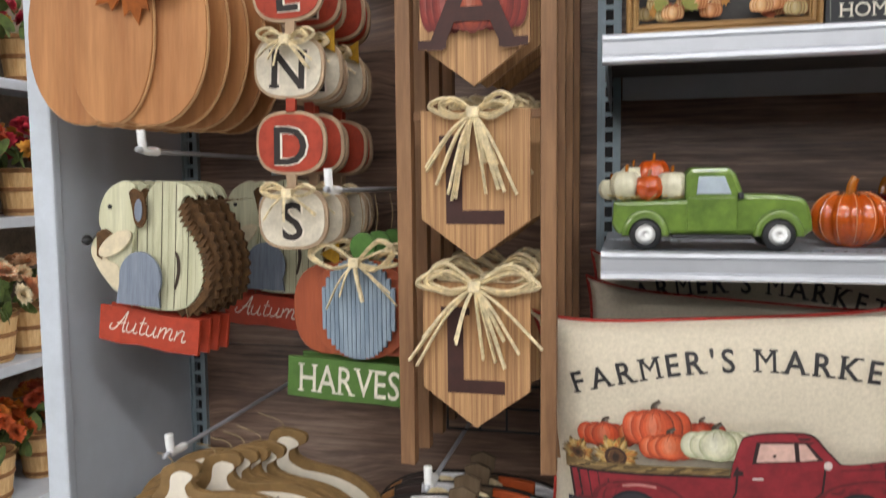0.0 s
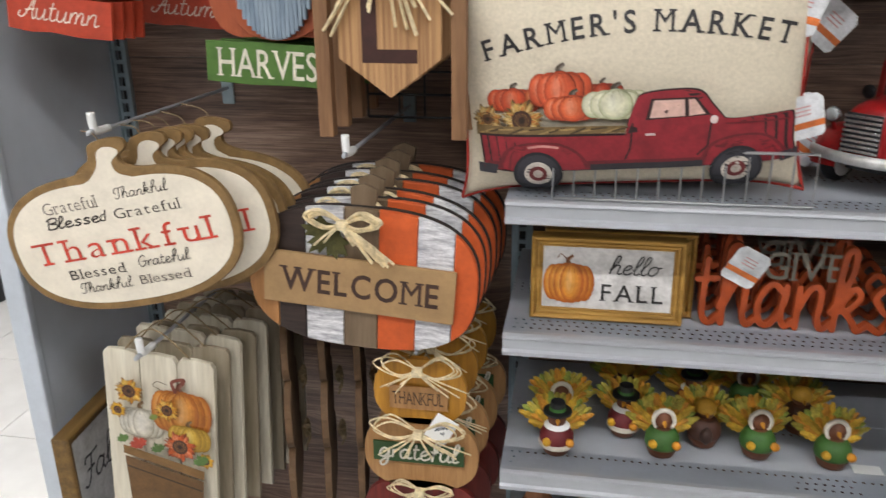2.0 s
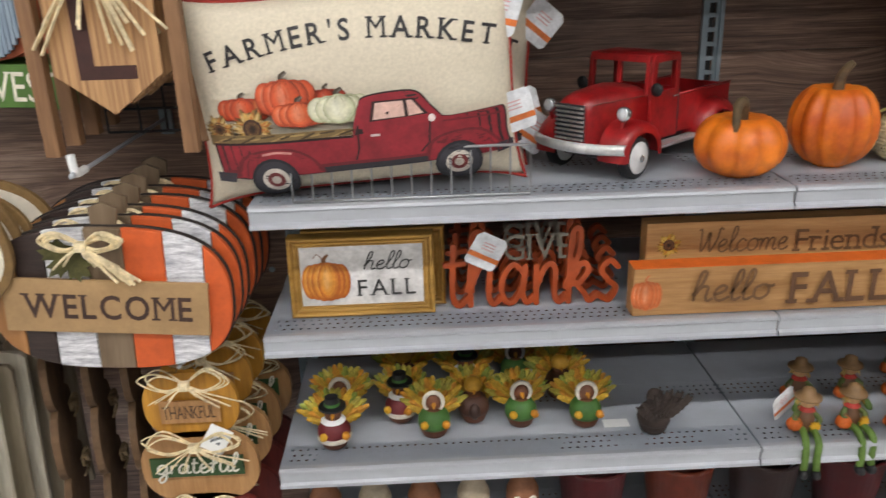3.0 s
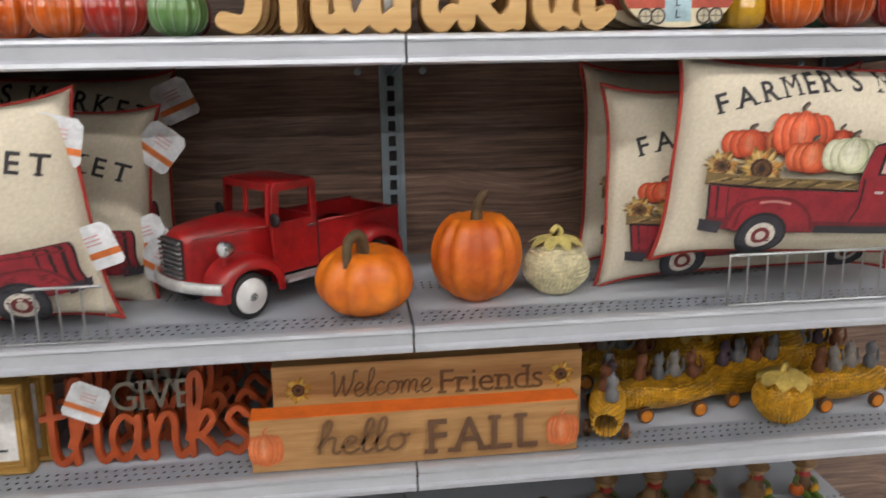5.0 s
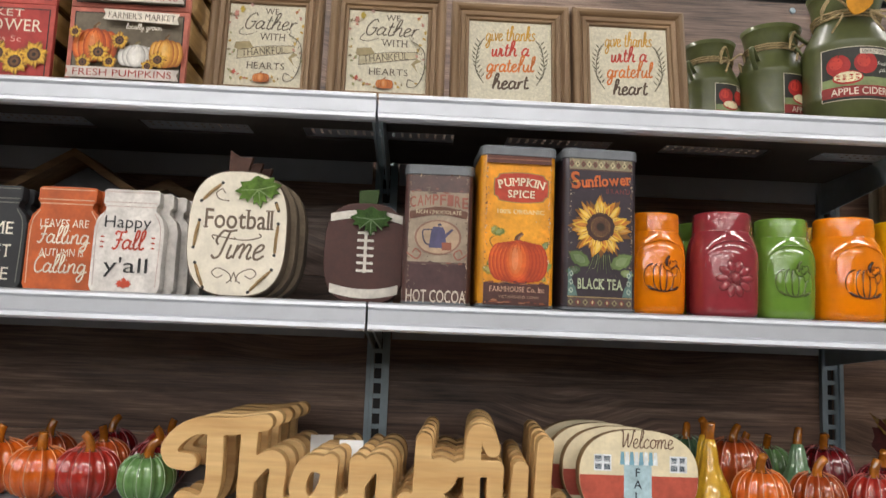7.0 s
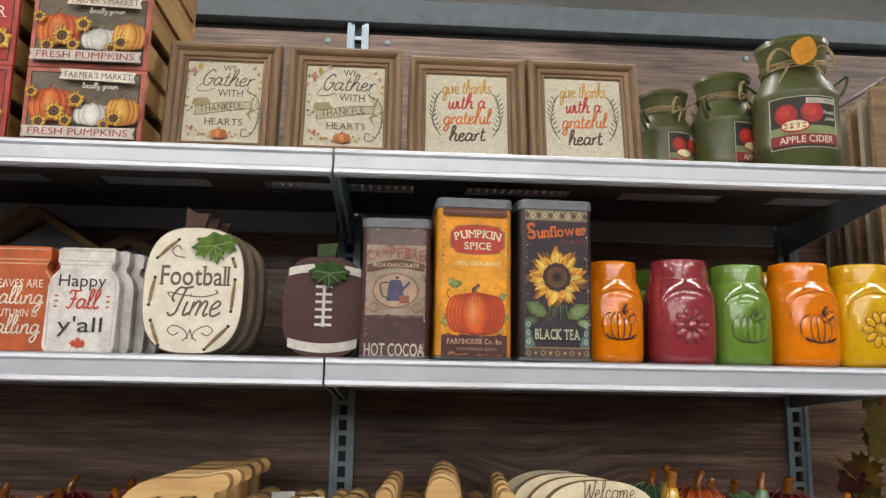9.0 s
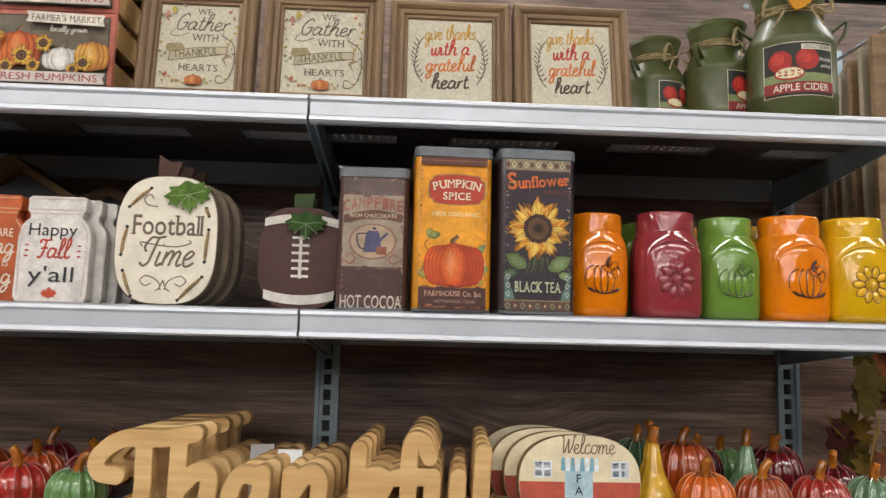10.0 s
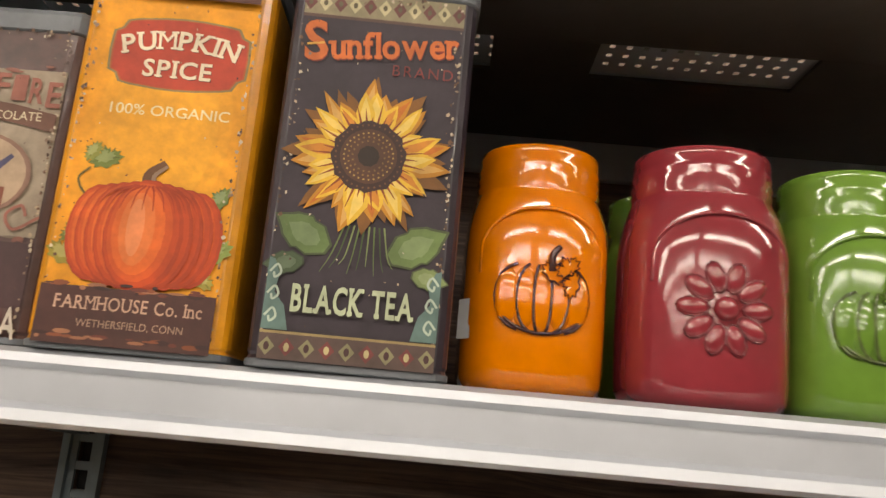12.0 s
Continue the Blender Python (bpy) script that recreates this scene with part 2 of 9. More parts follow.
def text_data(s, size, shear=0.0, fat=0.0, spacing=1.0):
    """Flat outline of words in the built-in font: vertices in (x, z), centred, and faces."""
    fat = 0.0 if "M" in s else fat
    key = (s, shear, fat, spacing)
    if key not in TEXTS:
        cu = bpy.data.curves.new("t", "FONT")
        cu.body, cu.size, cu.shear, cu.offset, cu.space_character = s, 1.0, shear, fat, spacing
        cu.align_x, cu.align_y = "CENTER", "TOP_BASELINE"
        cu.resolution_u = 3
        ob = bpy.data.objects.new("t", cu)
        me = bpy.data.meshes.new_from_object(ob)
        vs = [(v.co.x, v.co.y) for v in me.vertices]
        xs = [v[0] for v in vs] or [0]
        zs = [v[1] for v in vs] or [0]
        ox, oz = (max(xs) + min(xs)) / 2, (max(zs) + min(zs)) / 2 if s == "H" else text_data("H", 1.0)[3] / 2
        TEXTS[key] = ([(x - ox, z - oz) for x, z in vs], [tuple(p.vertices) for p in me.polygons], max(xs) - min(xs), max(zs) - min(zs), max(zs) - oz)
        bpy.data.objects.remove(ob)
        bpy.data.curves.remove(cu)
        bpy.data.meshes.remove(me)
    return TEXTS[key]


# feet of serif capitals: places along the letter's foot | along its head
FEET = {"A": "-0.88 0.88|", "F": "-0.7|", "H": "-0.82 0.82|-0.82 0.82", "I": "0|0", "K": "-0.75 0.8|-0.75 0.7", "L": "|-0.72", "M": "-0.85 0.85|-0.8 0.8", "N": "-0.82|-0.85 0.82",
        "P": "-0.72|", "R": "-0.72 0.85|", "T": "0|", "U": "|-0.78 0.78", "V": "|-0.85 0.85", "W": "|-0.9 0 0.9", "X": "-0.8 0.8|-0.8 0.8", "Y": "0|-0.85 0.85",
        "h": "-0.72 0.72|-0.85", "n": "-0.72 0.72|-0.85", "k": "-0.72 0.75|-0.8", "l": "0|-0.4", "f": "-0.1|", "u": "0.85|-0.85", "r": "-0.5|-0.7", "i": "0|", "d": "0.85|0.6", "b": "|-0.85", "m": "-0.85 0 0.85|-0.9"}


class Art:
    """A flat print: coloured shapes in the x-z plane, each a little in front of the last."""

    def __init__(self, y=0.0, step=0.00025, drape=None):
        self.v, self.f, self.mi, self.mats = [], [], [], []
        self.y, self.step, self.n, self.drape = y, step, 0, drape

    def slot(self, mat):
        if isinstance(mat, str):
            mat = ink(mat)
        if mat not in self.mats:
            self.mats.append(mat)
        return self.mats.index(mat)

    def poly(self, loop, mat, hold=False):
        from mathutils.geometry import tessellate_polygon
        if not hold:
            self.n += 1
        i0 = len(self.v)
        y = self.y - self.step * self.n
        tris = tessellate_polygon([[Vector((x, z, 0)) for x, z in loop]])
        self.v += [(x, y, z) for x, z in loop]
        k = self.slot(mat)
        for t in tris:
            a, b, c = [loop[i] for i in t]
            up = (b[0] - a[0]) * (c[1] - a[1]) - (b[1] - a[1]) * (c[0] - a[0])
            self.f.append(tuple(i0 + i for i in (t if up > 0 else t[::-1])))
            self.mi.append(k)
        return self

    def line(self, pts, w, mat, hold=False, w1=None):
        """A brushed line of width w along points."""
        if not hold:
            self.n += 1
        y = self.y - self.step * self.n
        k, i0 = self.slot(mat), len(self.v)
        n = len(pts)
        for i, p in enumerate(pts):
            a, b = pts[max(i - 1, 0)], pts[min(i + 1, n - 1)]
            dx, dz = b[0] - a[0], b[1] - a[1]
            l = math.hypot(dx, dz) or 1
            h = (w if w1 is None else w + (w1 - w) * i / (n - 1)) / 2
            self.v += [(p[0] - dz / l * h, y, p[1] + dx / l * h), (p[0] + dz / l * h, y, p[1] - dx / l * h)]
        for i in range(n - 1):
            a = i0 + 2 * i
            self.f.append((a, a + 1, a + 3, a + 2))
            self.mi.append(k)
        return self

    def text(self, s, cx, cz, h, mat, w=None, shear=0.0, fat=0.0, rot=0.0, spacing=1.0, hold=False):
        """Words of letter height h (and, if given, total width w), centred."""
        if not hold:
            self.n += 1
        y = self.y - self.step * self.n
        vs, fs, tw, th, _ = text_data(s, 1.0, shear, fat, spacing)
        ref = text_data("H", 1.0)[3]
        k = h / ref
        kx = w / tw if w else k
        c, sn = math.cos(radians(rot)), math.sin(radians(rot))
        i0, mi = len(self.v), self.slot(mat)
        for x, z in vs:
            X, Z = x * kx, z * k
            self.v.append((cx + X * c - Z * sn, y, cz + X * sn + Z * c))
        for f in fs:
            self.f.append(tuple(i0 + i for i in f))
            self.mi.append(mi)
        return self

    def serif(self, s, cx, cz, h, mat, w=None, rot=0.0, gap=0.16, fat=0.0, arc=0.0, foot=0.17, thin=0.055):
        """Capitals with feet, set letter by letter; arc: how much the ends drop."""
        ref = text_data("H", 1.0)[3]
        adv, xs = 0.0, []
        for ch in s:
            tw = 0.3 * ref if ch == " " else text_data(ch, 1.0, 0.0, fat)[2]
            xs.append(adv + tw / 2)
            adv += tw + gap * ref
        adv -= gap * ref
        kx = w / adv if w else h / ref
        self.n += 1
        for ch, x in zip(s, xs):
            f = 2 * x / adv - 1
            a = rot - math.degrees(math.atan(2 * arc * f / max(adv * kx / 2, 1e-6)))
            c, sn = math.cos(radians(rot)), math.sin(radians(rot))
            X, Z = (x - adv / 2) * kx, -arc * f * f
            px, pz = cx + X * c - Z * sn, cz + X * sn + Z * c
            if ch == " ":
                continue
            tw = text_data(ch, 1.0, 0.0, fat)[2] * kx
            head = text_data(ch, 1.0, 0.0, fat)[4] * h / ref
            self.text(ch, px, pz, h, mat, w=tw, fat=fat, rot=a, hold=True)
            c, sn = math.cos(radians(a)), math.sin(radians(a))
            for side, code in zip((-1, 1), FEET.get(ch, "|").split("|")):
                for q in code.split():
                    bx, bz, hw, ht = float(q) * tw / 2, (-h / 2 + h * thin * 0.45) if side < 0 else (head - h * thin * 0.45), h * foot * kx / (h / ref), h * thin / 2
                    self.n += 0.01
                    self.poly([(px + u * c - v * sn, pz + u * sn + v * c) for u, v in ((bx - hw, bz - ht), (bx + hw, bz - ht), (bx + hw, bz + ht), (bx - hw, bz + ht))], mat, hold=True)
        return self

    def put(self, name, parent, label="", m=None, cut=0.0):
        me = bpy.data.meshes.new(name)
        me.from_pydata(self.v, [], self.f)
        for k in self.mats:
            me.materials.append(k)
        me.polygons.foreach_set("material_index", self.mi)
        if cut or self.drape:
            bm = bmesh.new()
            bm.from_mesh(me)
            bmesh.ops.triangulate(bm, faces=bm.faces[:])
            for _ in range(6):
                es = [e for e in bm.edges if e.calc_length() > (cut or 0.02)]
                if not es:
                    break
                bmesh.ops.subdivide_edges(bm, edges=es, cuts=1)
                bmesh.ops.triangulate(bm, faces=bm.faces[:])
            if self.drape:
                for v in bm.verts:
                    v.co = self.drape(v.co)
            bm.to_mesh(me)
            bm.free()
        me.update()
        return link_mesh(name, me, [], parent, m, label)


# single-stroke script letters: strokes of x,z control points on a unit x-height; the last number is the advance
SCRIPT = {
    "a": ("0.75,0.8 0.4,1 0.08,0.6 0.15,0.1 0.45,0.05 0.75,0.5 0.8,0.95|0.8,0.95 0.72,0.3 0.85,0.02 1.1,0.15", 1.05),
    "c": ("0.7,0.8 0.4,1 0.08,0.6 0.15,0.1 0.45,0.0 0.85,0.25", 0.85),
    "e": ("0.05,0.4 0.45,0.55 0.62,0.85 0.35,1 0.08,0.6 0.2,0.08 0.5,0.0 0.85,0.25", 0.85),
    "f": ("0.0,0.3 0.35,0.9 0.7,1.9 0.5,2.15 0.3,1.7 0.25,0.5 0.2,-0.1|0.0,0.95 0.65,1.02", 0.75),
    "g": ("0.75,0.8 0.4,1 0.08,0.6 0.15,0.1 0.45,0.05 0.75,0.5 0.8,0.95|0.8,0.95 0.75,-0.5 0.4,-0.95 0.2,-0.6 0.6,-0.1 1.1,0.2", 1.05),
    "h": ("0.0,0.4 0.4,1.3 0.45,1.95 0.2,1.9 0.12,1.0 0.1,0.0|0.1,0.4 0.4,0.95 0.7,0.9 0.68,0.25 0.82,0.0 1.05,0.15", 1.02),
    "i": ("0.1,0.95 0.1,0.2 0.25,0.0 0.5,0.2|0.12,1.4 0.14,1.45", 0.48),
    "k": ("0.0,0.4 0.4,1.3 0.42,1.95 0.2,1.9 0.12,1.0 0.1,0.0|0.12,0.4 0.5,0.98 0.72,0.8 0.45,0.5 0.2,0.45|0.3,0.48 0.6,0.2 0.75,0.0 1.02,0.15", 0.98),
    "l": ("0.0,0.4 0.4,1.3 0.42,1.95 0.2,1.9 0.12,1.0 0.15,0.15 0.35,0.0 0.6,0.2", 0.58),
    "m": ("0.1,0.95 0.1,0.0|0.1,0.4 0.35,0.95 0.58,0.85 0.58,0.0|0.58,0.4 0.82,0.95 1.08,0.85 1.06,0.2 1.2,0.0 1.4,0.15", 1.4),
    "n": ("0.1,0.95 0.1,0.0|0.1,0.4 0.4,0.95 0.68,0.88 0.68,0.2 0.82,0.0 1.05,0.15", 1.02),
    "o": ("0.45,1 0.1,0.75 0.1,0.2 0.42,0.0 0.75,0.3 0.72,0.8 0.45,1|0.6,0.92 0.85,0.85 1.0,0.95", 0.95),
    "r": ("0.1,0.95 0.12,0.0|0.12,0.4 0.3,0.85 0.62,0.95", 0.68),
    "s": ("0.65,0.85 0.4,1.02 0.15,0.8 0.35,0.52 0.62,0.3 0.4,0.0 0.08,0.12", 0.78),
    "t": ("0.25,1.6 0.2,0.5 0.25,0.1 0.45,0.0 0.7,0.2|0.0,1.05 0.55,1.1", 0.66),
    "u": ("0.1,0.95 0.1,0.3 0.3,0.0 0.55,0.15 0.72,0.6 0.74,0.95|0.74,0.95 0.72,0.25 0.85,0.0 1.08,0.15", 1.05),
    "v": ("0.05,0.9 0.2,0.95 0.35,0.0 0.65,0.75 0.7,1.0 0.85,0.9", 0.82),
    "w": ("0.05,0.95 0.12,0.15 0.35,0.0 0.55,0.6 0.55,0.95|0.55,0.6 0.65,0.05 0.9,0.05 1.05,0.6 1.0,1.0 1.2,0.9", 1.15),
    "y": ("0.1,0.95 0.15,0.3 0.4,0.1 0.7,0.6 0.72,0.95|0.72,0.95 0.65,-0.5 0.35,-0.9 0.15,-0.6 0.6,-0.1 0.95,0.2", 0.95),
    "T": ("0.35,0.9 0.1,1.25 0.35,1.85 0.8,1.85 1.3,1.95|0.85,1.85 0.8,0.9 0.75,0.2 0.45,-0.02 0.15,0.2", 1.2),
    "A": ("-0.1,0.6 -0.2,0.2 0.2,0.1 0.6,0.9 0.95,1.9 0.9,0.8 1.0,0.0 1.2,0.15|0.3,0.7 1.05,0.85", 1.15),
    "G": ("1.0,1.6 0.7,1.95 0.25,1.5 0.1,0.8 0.3,0.1 0.7,0.0 1.0,0.5 1.0,0.9|0.6,0.85 1.15,0.9", 1.2),
    "W": ("0.0,1.75 0.2,1.85 0.3,0.9 0.4,0.05 0.75,0.9 0.9,1.6 0.95,0.7 1.1,0.05 1.5,1.0 1.6,1.9 1.85,1.8", 1.65),
    "F": ("0.2,1.5 0.3,1.85 0.8,1.8 1.3,1.9|0.75,1.8 0.65,0.6 0.4,0.0 0.1,0.15|0.35,0.95 1.0,1.0", 1.05),
    "C": ("1.0,1.6 0.7,1.95 0.25,1.5 0.1,0.8 0.3,0.1 0.7,0.0 1.05,0.3", 1.05),
    "B": ("0.3,1.7 0.25,0.9 0.2,0.0|0.05,1.5 0.4,1.9 0.95,1.8 0.9,1.2 0.4,1.0 1.0,0.75 0.95,0.15 0.5,0.0 0.2,0.15", 1.1),
}


def script_lines(s, n=6):
    """The strokes of a word in script and its length, x-height 1."""
    x, out = 0.0, []
    for ch in s:
        if ch == " ":
            x += 0.6
            continue
        code, adv = SCRIPT[ch]
        for st in code.split("|"):
            pts = [tuple(float(q) for q in p.split(",")) for p in st.split()]
            out.append([(x + p[0], p[1]) for p in curve_pts(pts, n)])
        x += adv
    return out, x


def script_art(art, s, cx, cz, w, mat, xh=None, weight=0.13, rot=0.0, slant=0.12):
    """Handwritten words, total width w, centred at cx with the middle of the small letters at cz."""
    lines, tot = script_lines(s, 5)
    k = w / tot
    kz = xh if xh else k
    c, sn = math.cos(radians(rot)), math.sin(radians(rot))
    art.n += 1
    for i, st in enumerate(lines):
        pts = []
        for x, z in st:
            X, Z = (x - tot / 2 + slant * z) * k, (z - 0.5) * kz
            pts.append((cx + X * c - Z * sn, cz + X * sn + Z * c))
        art.n += 0.02
        art.line(pts, weight * k, mat, hold=True)
    return art


def contours(mask_fn, x0, x1, z0, z1, step):
    """Closed outlines of the region where mask_fn(X, Z) < 0, by marching squares."""
    nx, nz = int((x1 - x0) / step) + 2, int((z1 - z0) / step) + 2
    X, Z = np.meshgrid(x0 + step * np.arange(nx), z0 + step * np.arange(nz), indexing="ij")
    D = mask_fn(X, Z)
    D[0, :] = D[-1, :] = 1.0
    D[:, 0] = D[:, -1] = 1.0
    nxt = {}

    def cut(i, j, i2, j2):
        a, b = D[i, j], D[i2, j2]
        t = a / (a - b)
        return (x0 + step * (i + (i2 - i) * t), z0 + step * (j + (j2 - j) * t))

    for i in range(nx - 1):
        for j in range(nz - 1):
            c = [(i, j), (i + 1, j), (i + 1, j + 1), (i, j + 1)]
            s = [D[p] < 0 for p in c]
            if all(s) or not any(s):
                continue
            ins, outs = [], []
            for k in range(4):
                a, b = c[k], c[(k + 1) % 4]
                if s[k] != s[(k + 1) % 4]:
                    lo, hi = (a, b) if a < b else (b, a)
                    (ins if s[k] else outs).append((lo, hi))
            for p, q in zip(ins, outs if len(outs) == 1 else outs[::-1]):
                nxt[p] = q
    loops = []
    while nxt:
        start, q = nxt.popitem()
        lp = [start]
        while q != start and q in nxt:
            lp.append(q)
            q = nxt.pop(q)
        if len(lp) > 5:
            loops.append([cut(*a, *b) for a, b in lp])
    return loops


def stroke_loops(lines, half, step, zgrow=0.0):
    """Outlines of the union of thick lines. half: half thickness."""
    segs = []
    for st in lines:
        segs += [(a, b) for a, b in zip(st, st[1:]) if a != b]
    xs = [p[0] for s in segs for p in s]
    zs = [p[1] for s in segs for p in s]

    def dist(X, Z):
        D = np.full(X.shape, 9.0)
        for (ax, az), (bx, bz) in segs:
            dx, dz = bx - ax, bz - az
            t = np.clip(((X - ax) * dx + (Z - az) * dz) / (dx * dx + dz * dz), 0, 1)
            D = np.minimum(D, np.hypot(X - ax - t * dx, Z - az - t * dz))
        return D - half

    pad = half + 2 * step
    return contours(dist, min(xs) - pad, max(xs) + pad, min(zs) - pad, max(zs) + pad, step)


def bow(parent, at, w, tails=6, seed=1, mat=None, name="raffia_bow", drop=1.0, thick=1.0, lean=None):
    """A bow of raffia: two loops, a knot and loose tails; lean: draws most tails together to one side."""
    rnd = random.Random(seed)
    bm = bmesh.new()
    for s in (-1, 1):
        for k in range(3 if lean is None else 6):
            q = w * rnd.uniform(0.35, 0.5)
            h = w * rnd.uniform(0.1, 0.2)
            tube(bm, curve_pts([(0, 0, 0), (s * q * 0.6, -0.006, h), (s * q, -0.008, h * rnd.uniform(0.1, 0.6)), (s * q * 0.5, -0.01, -h * 0.3), (0, -0.004, 0)], 5), 0.0028 * thick, 4, flat=0.5)
    box(bm, -0.008, 0.008, -0.014, 0.0, -0.007, 0.007, 0.003)
    for k in range(tails):
        s = -1 if k % 2 else 1
        x = s * w * rnd.uniform(0.05, 0.55)
        z = -w * drop * rnd.uniform(0.45, 0.8)
        if lean is not None and k % 5:
            x, z = w * (lean + rnd.gauss(0, 0.07)), -w * drop * rnd.uniform(0.75, 1.0)
        tube(bm, curve_pts([(0, -0.006, 0), (x * 0.45, -0.013, z * 0.35), (x, -0.006, z)], 5), 0.0019 * thick, 4, flat=0.5)
    return part(name, bm, mat or RAFFIA, parent, "cream raffia bow", pose(*at))


# ---- the building ----
FLOORTILE = surf("floor_tile", "dcdcda", rough=0.25, vary=0.05, size=3, bump=0.02)
CEILMAT = surf("ceiling_tile", "7c7c7a", rough=0.9, vary=0.05, size=10)
WALLMAT = surf("store_wall", "5f5850", rough=0.85, vary=0.05, size=5)
BLOCKMAT = surf("light_block_dark", "38342f", rough=0.85, vary=0.3, size=6)
LIGHTMAT = surf("lamp_diffuser", "ffffff", rough=0.5, vary=0.0, bump=0.0, glow=6.0)

X0, X1, Y0, Y1 = -7.0, 7.0, -20.0, 7.0
tagged(part("floor", rbox(X0, X1, Y0, Y1, -0.1, 0.0, 0), DARKGAP), "pale polished store floor", "floor", kind="structure")
fl = bpy.data.objects["floor"]
tile_me = None
for i in range(9):
    for j in range(14):
        if tile_me is None:
            b = rbox(0, 0.454, 0, 0.454, -0.004, 0.004, 0)
            t = part("tile", b, FLOORTILE, fl)
            tile_me = t.data
        else:
            t = link_mesh("tile", tile_me, FLOORTILE, fl)
        t.matrix_basis = pose(-4.4 + 0.4572 * i, -1.0 + 0.4572 * j, 0)
bm = bmesh.new()
for i in range(31):
    for j in range(60):
        x, y = -7.0 + 0.4572 * i, -20.0 + 0.4572 * j
        if -4.41 < x + 0.2 < -0.28 and -1.01 < y + 0.2 < 5.41:
            continue
        box(bm, x, x + 0.454, y, y + 0.454, -0.004, 0.003)
tagged(part("far_tiles", bm, FLOORTILE, fl), kind="stuff")
tagged(part("ceiling", rbox(X0, X1, Y0, Y1, CEIL, CEIL + 0.1, 0), CEILMAT), "white store ceiling", "ceiling", kind="structure")
# the low wall behind the camera is added, unseen, to block low-angle light
for nm, c in (("wall_north", (X0, X1, Y1, Y1 + 0.15)), ("wall_south", (X0, X1, Y0 - 0.15, Y0)), ("wall_aisle", (-1.2, X1, -1.6, -1.5)), ("wall_west", (X0 - 0.15, X0, Y0, Y1)), ("wall_east", (X1, X1 + 0.15, Y0, Y1))):
    tagged(part(nm, rbox(c[0], c[1], c[2], c[3], 0, 1.85 if nm == "wall_aisle" else CEIL, 0), BLOCKMAT if nm == "wall_aisle" else WALLMAT), "plain dark wall added around the aisle", "wall", kind="structure")
for ly in LAMP_Y:
    for lx in LAMP_X:
        t = thing("ceiling_light", (lx, ly, CEIL), "long white fluorescent ceiling light, lit", "ceiling light", "ceiling lights")
        part("housing", rbox(-1.84, 1.84, -0.12, 0.12, -0.05, 0, 0.005), WHITE, t)
        part("diffuser", rbox(-1.8, 1.8, -0.08, 0.08, -0.11, -0.052, 0.01), LIGHTMAT, t)

for ly in FAR_Y:
    t = thing("ceiling_light", (0, ly, CEIL), "long white fluorescent ceiling light row, lit", "ceiling light", "ceiling lights")
    part("housing", rbox(-6.3, 6.3, -0.12, 0.12, -0.05, 0, 0.005), WHITE, t)
    part("diffuser", rbox(-6.25, 6.25, -0.08, 0.08, -0.11, -0.052, 0.01), LIGHTMAT, t)

# ---- the gondola: back, uprights, end panel ----
FRONT, BACK = 0.97, 1.362
PX = [-0.822, -0.030, 0.755, 1.546, 2.33]
TOP = 2.300
for i in range(4):
    a, b2 = PX[i], PX[i + 1]
    t = tagged(new("back_wall"), "dark brown wood-print back panel of the shelving", "back panel", kind="structure")
    for k in range(8):
        z0 = 0.1 + k * 0.273
        p = part("panel", rbox(a + 0.006, b2 - 0.006, BACK, BACK + 0.012, z0, z0 + 0.2722, 0.0008), PLANKS, t)
t = thing("top_rail", (PX[0], BACK, TOP), "grey steel rail along the top of the back panel", "rail")
part("bar", rbox(0.0, PX[4] - PX[0], -0.012, 0.05, 0.003, 0.05, 0.002), surf("rail_grey", "6f7a81", rough=0.6, vary=0.1), t)
for sx in PX[1:4]:
    for dx in (-0.055, 0.055):
        for zz in (2.268, 1.362, 0.80):
            q = thing("panel_screw", (sx + dx, BACK, zz), "small round grey screw head in the back panel", "screw", "panel screws")
            part("head", lathe(bmesh.new(), [(0.006, 0), (0.0055, 0.002), (0.002, 0.003)], 12), UPRIGHT, q, m=pose(0, 0, 0, 90))
tagged(part("gondola_core", rbox(PX[0], PX[4], BACK + 0.02, BACK + 0.05, 0.0, TOP, 0), DARKGAP), "hidden steel core of the shelving", "panel", kind="structure")


def upright():
    """A slotted upright: two folded flanges with a ladder of slots between."""
    bm = bmesh.new()
    for s in (-1, 1):
        box(bm, s * 0.0065 if s > 0 else -0.0125, 0.0125 if s > 0 else -0.0065, -0.004, 0.004, 0.05, TOP)
        box(bm, *( (0.0125, 0.0195) if s > 0 else (-0.0195, -0.0125)), -0.010, 0.002, 0.05, TOP)
    z = 0.06
    while z < TOP - 0.02:
        box(bm, -0.0064, 0.0064, -0.0036, 0.003, z, z + 0.0075)
        z += 0.0254
    return bm


t = thing("shelf_upright", (PX[0], BACK, 0), "slotted grey steel shelf upright", "upright", "shelf uprights")
part("channel", upright(), UPRIGHT, t)
part("slot_back", rbox(-0.0064, 0.0064, 0.006, 0.008, 0.05, TOP, 0), BLACK, t)
for x in PX[1:4]:
    copy_thing(t, pose(x, BACK, 0))

t = thing("end_panel", (-0.846, 0, 0), "grey painted end panel of the shelving", "end panel")
part("board", rbox(-0.010, 0.010, 1.0155, BACK + 0.06, 0.0, TOP, 0.002), PANEL_GREY, t)
part("edge_trim", rbox(-0.022, 0.016, 0.996, 1.015, 0.0, TOP, 0.004), surf("panel_trim", "c0c8d2", rough=0.45, vary=0.04), t)


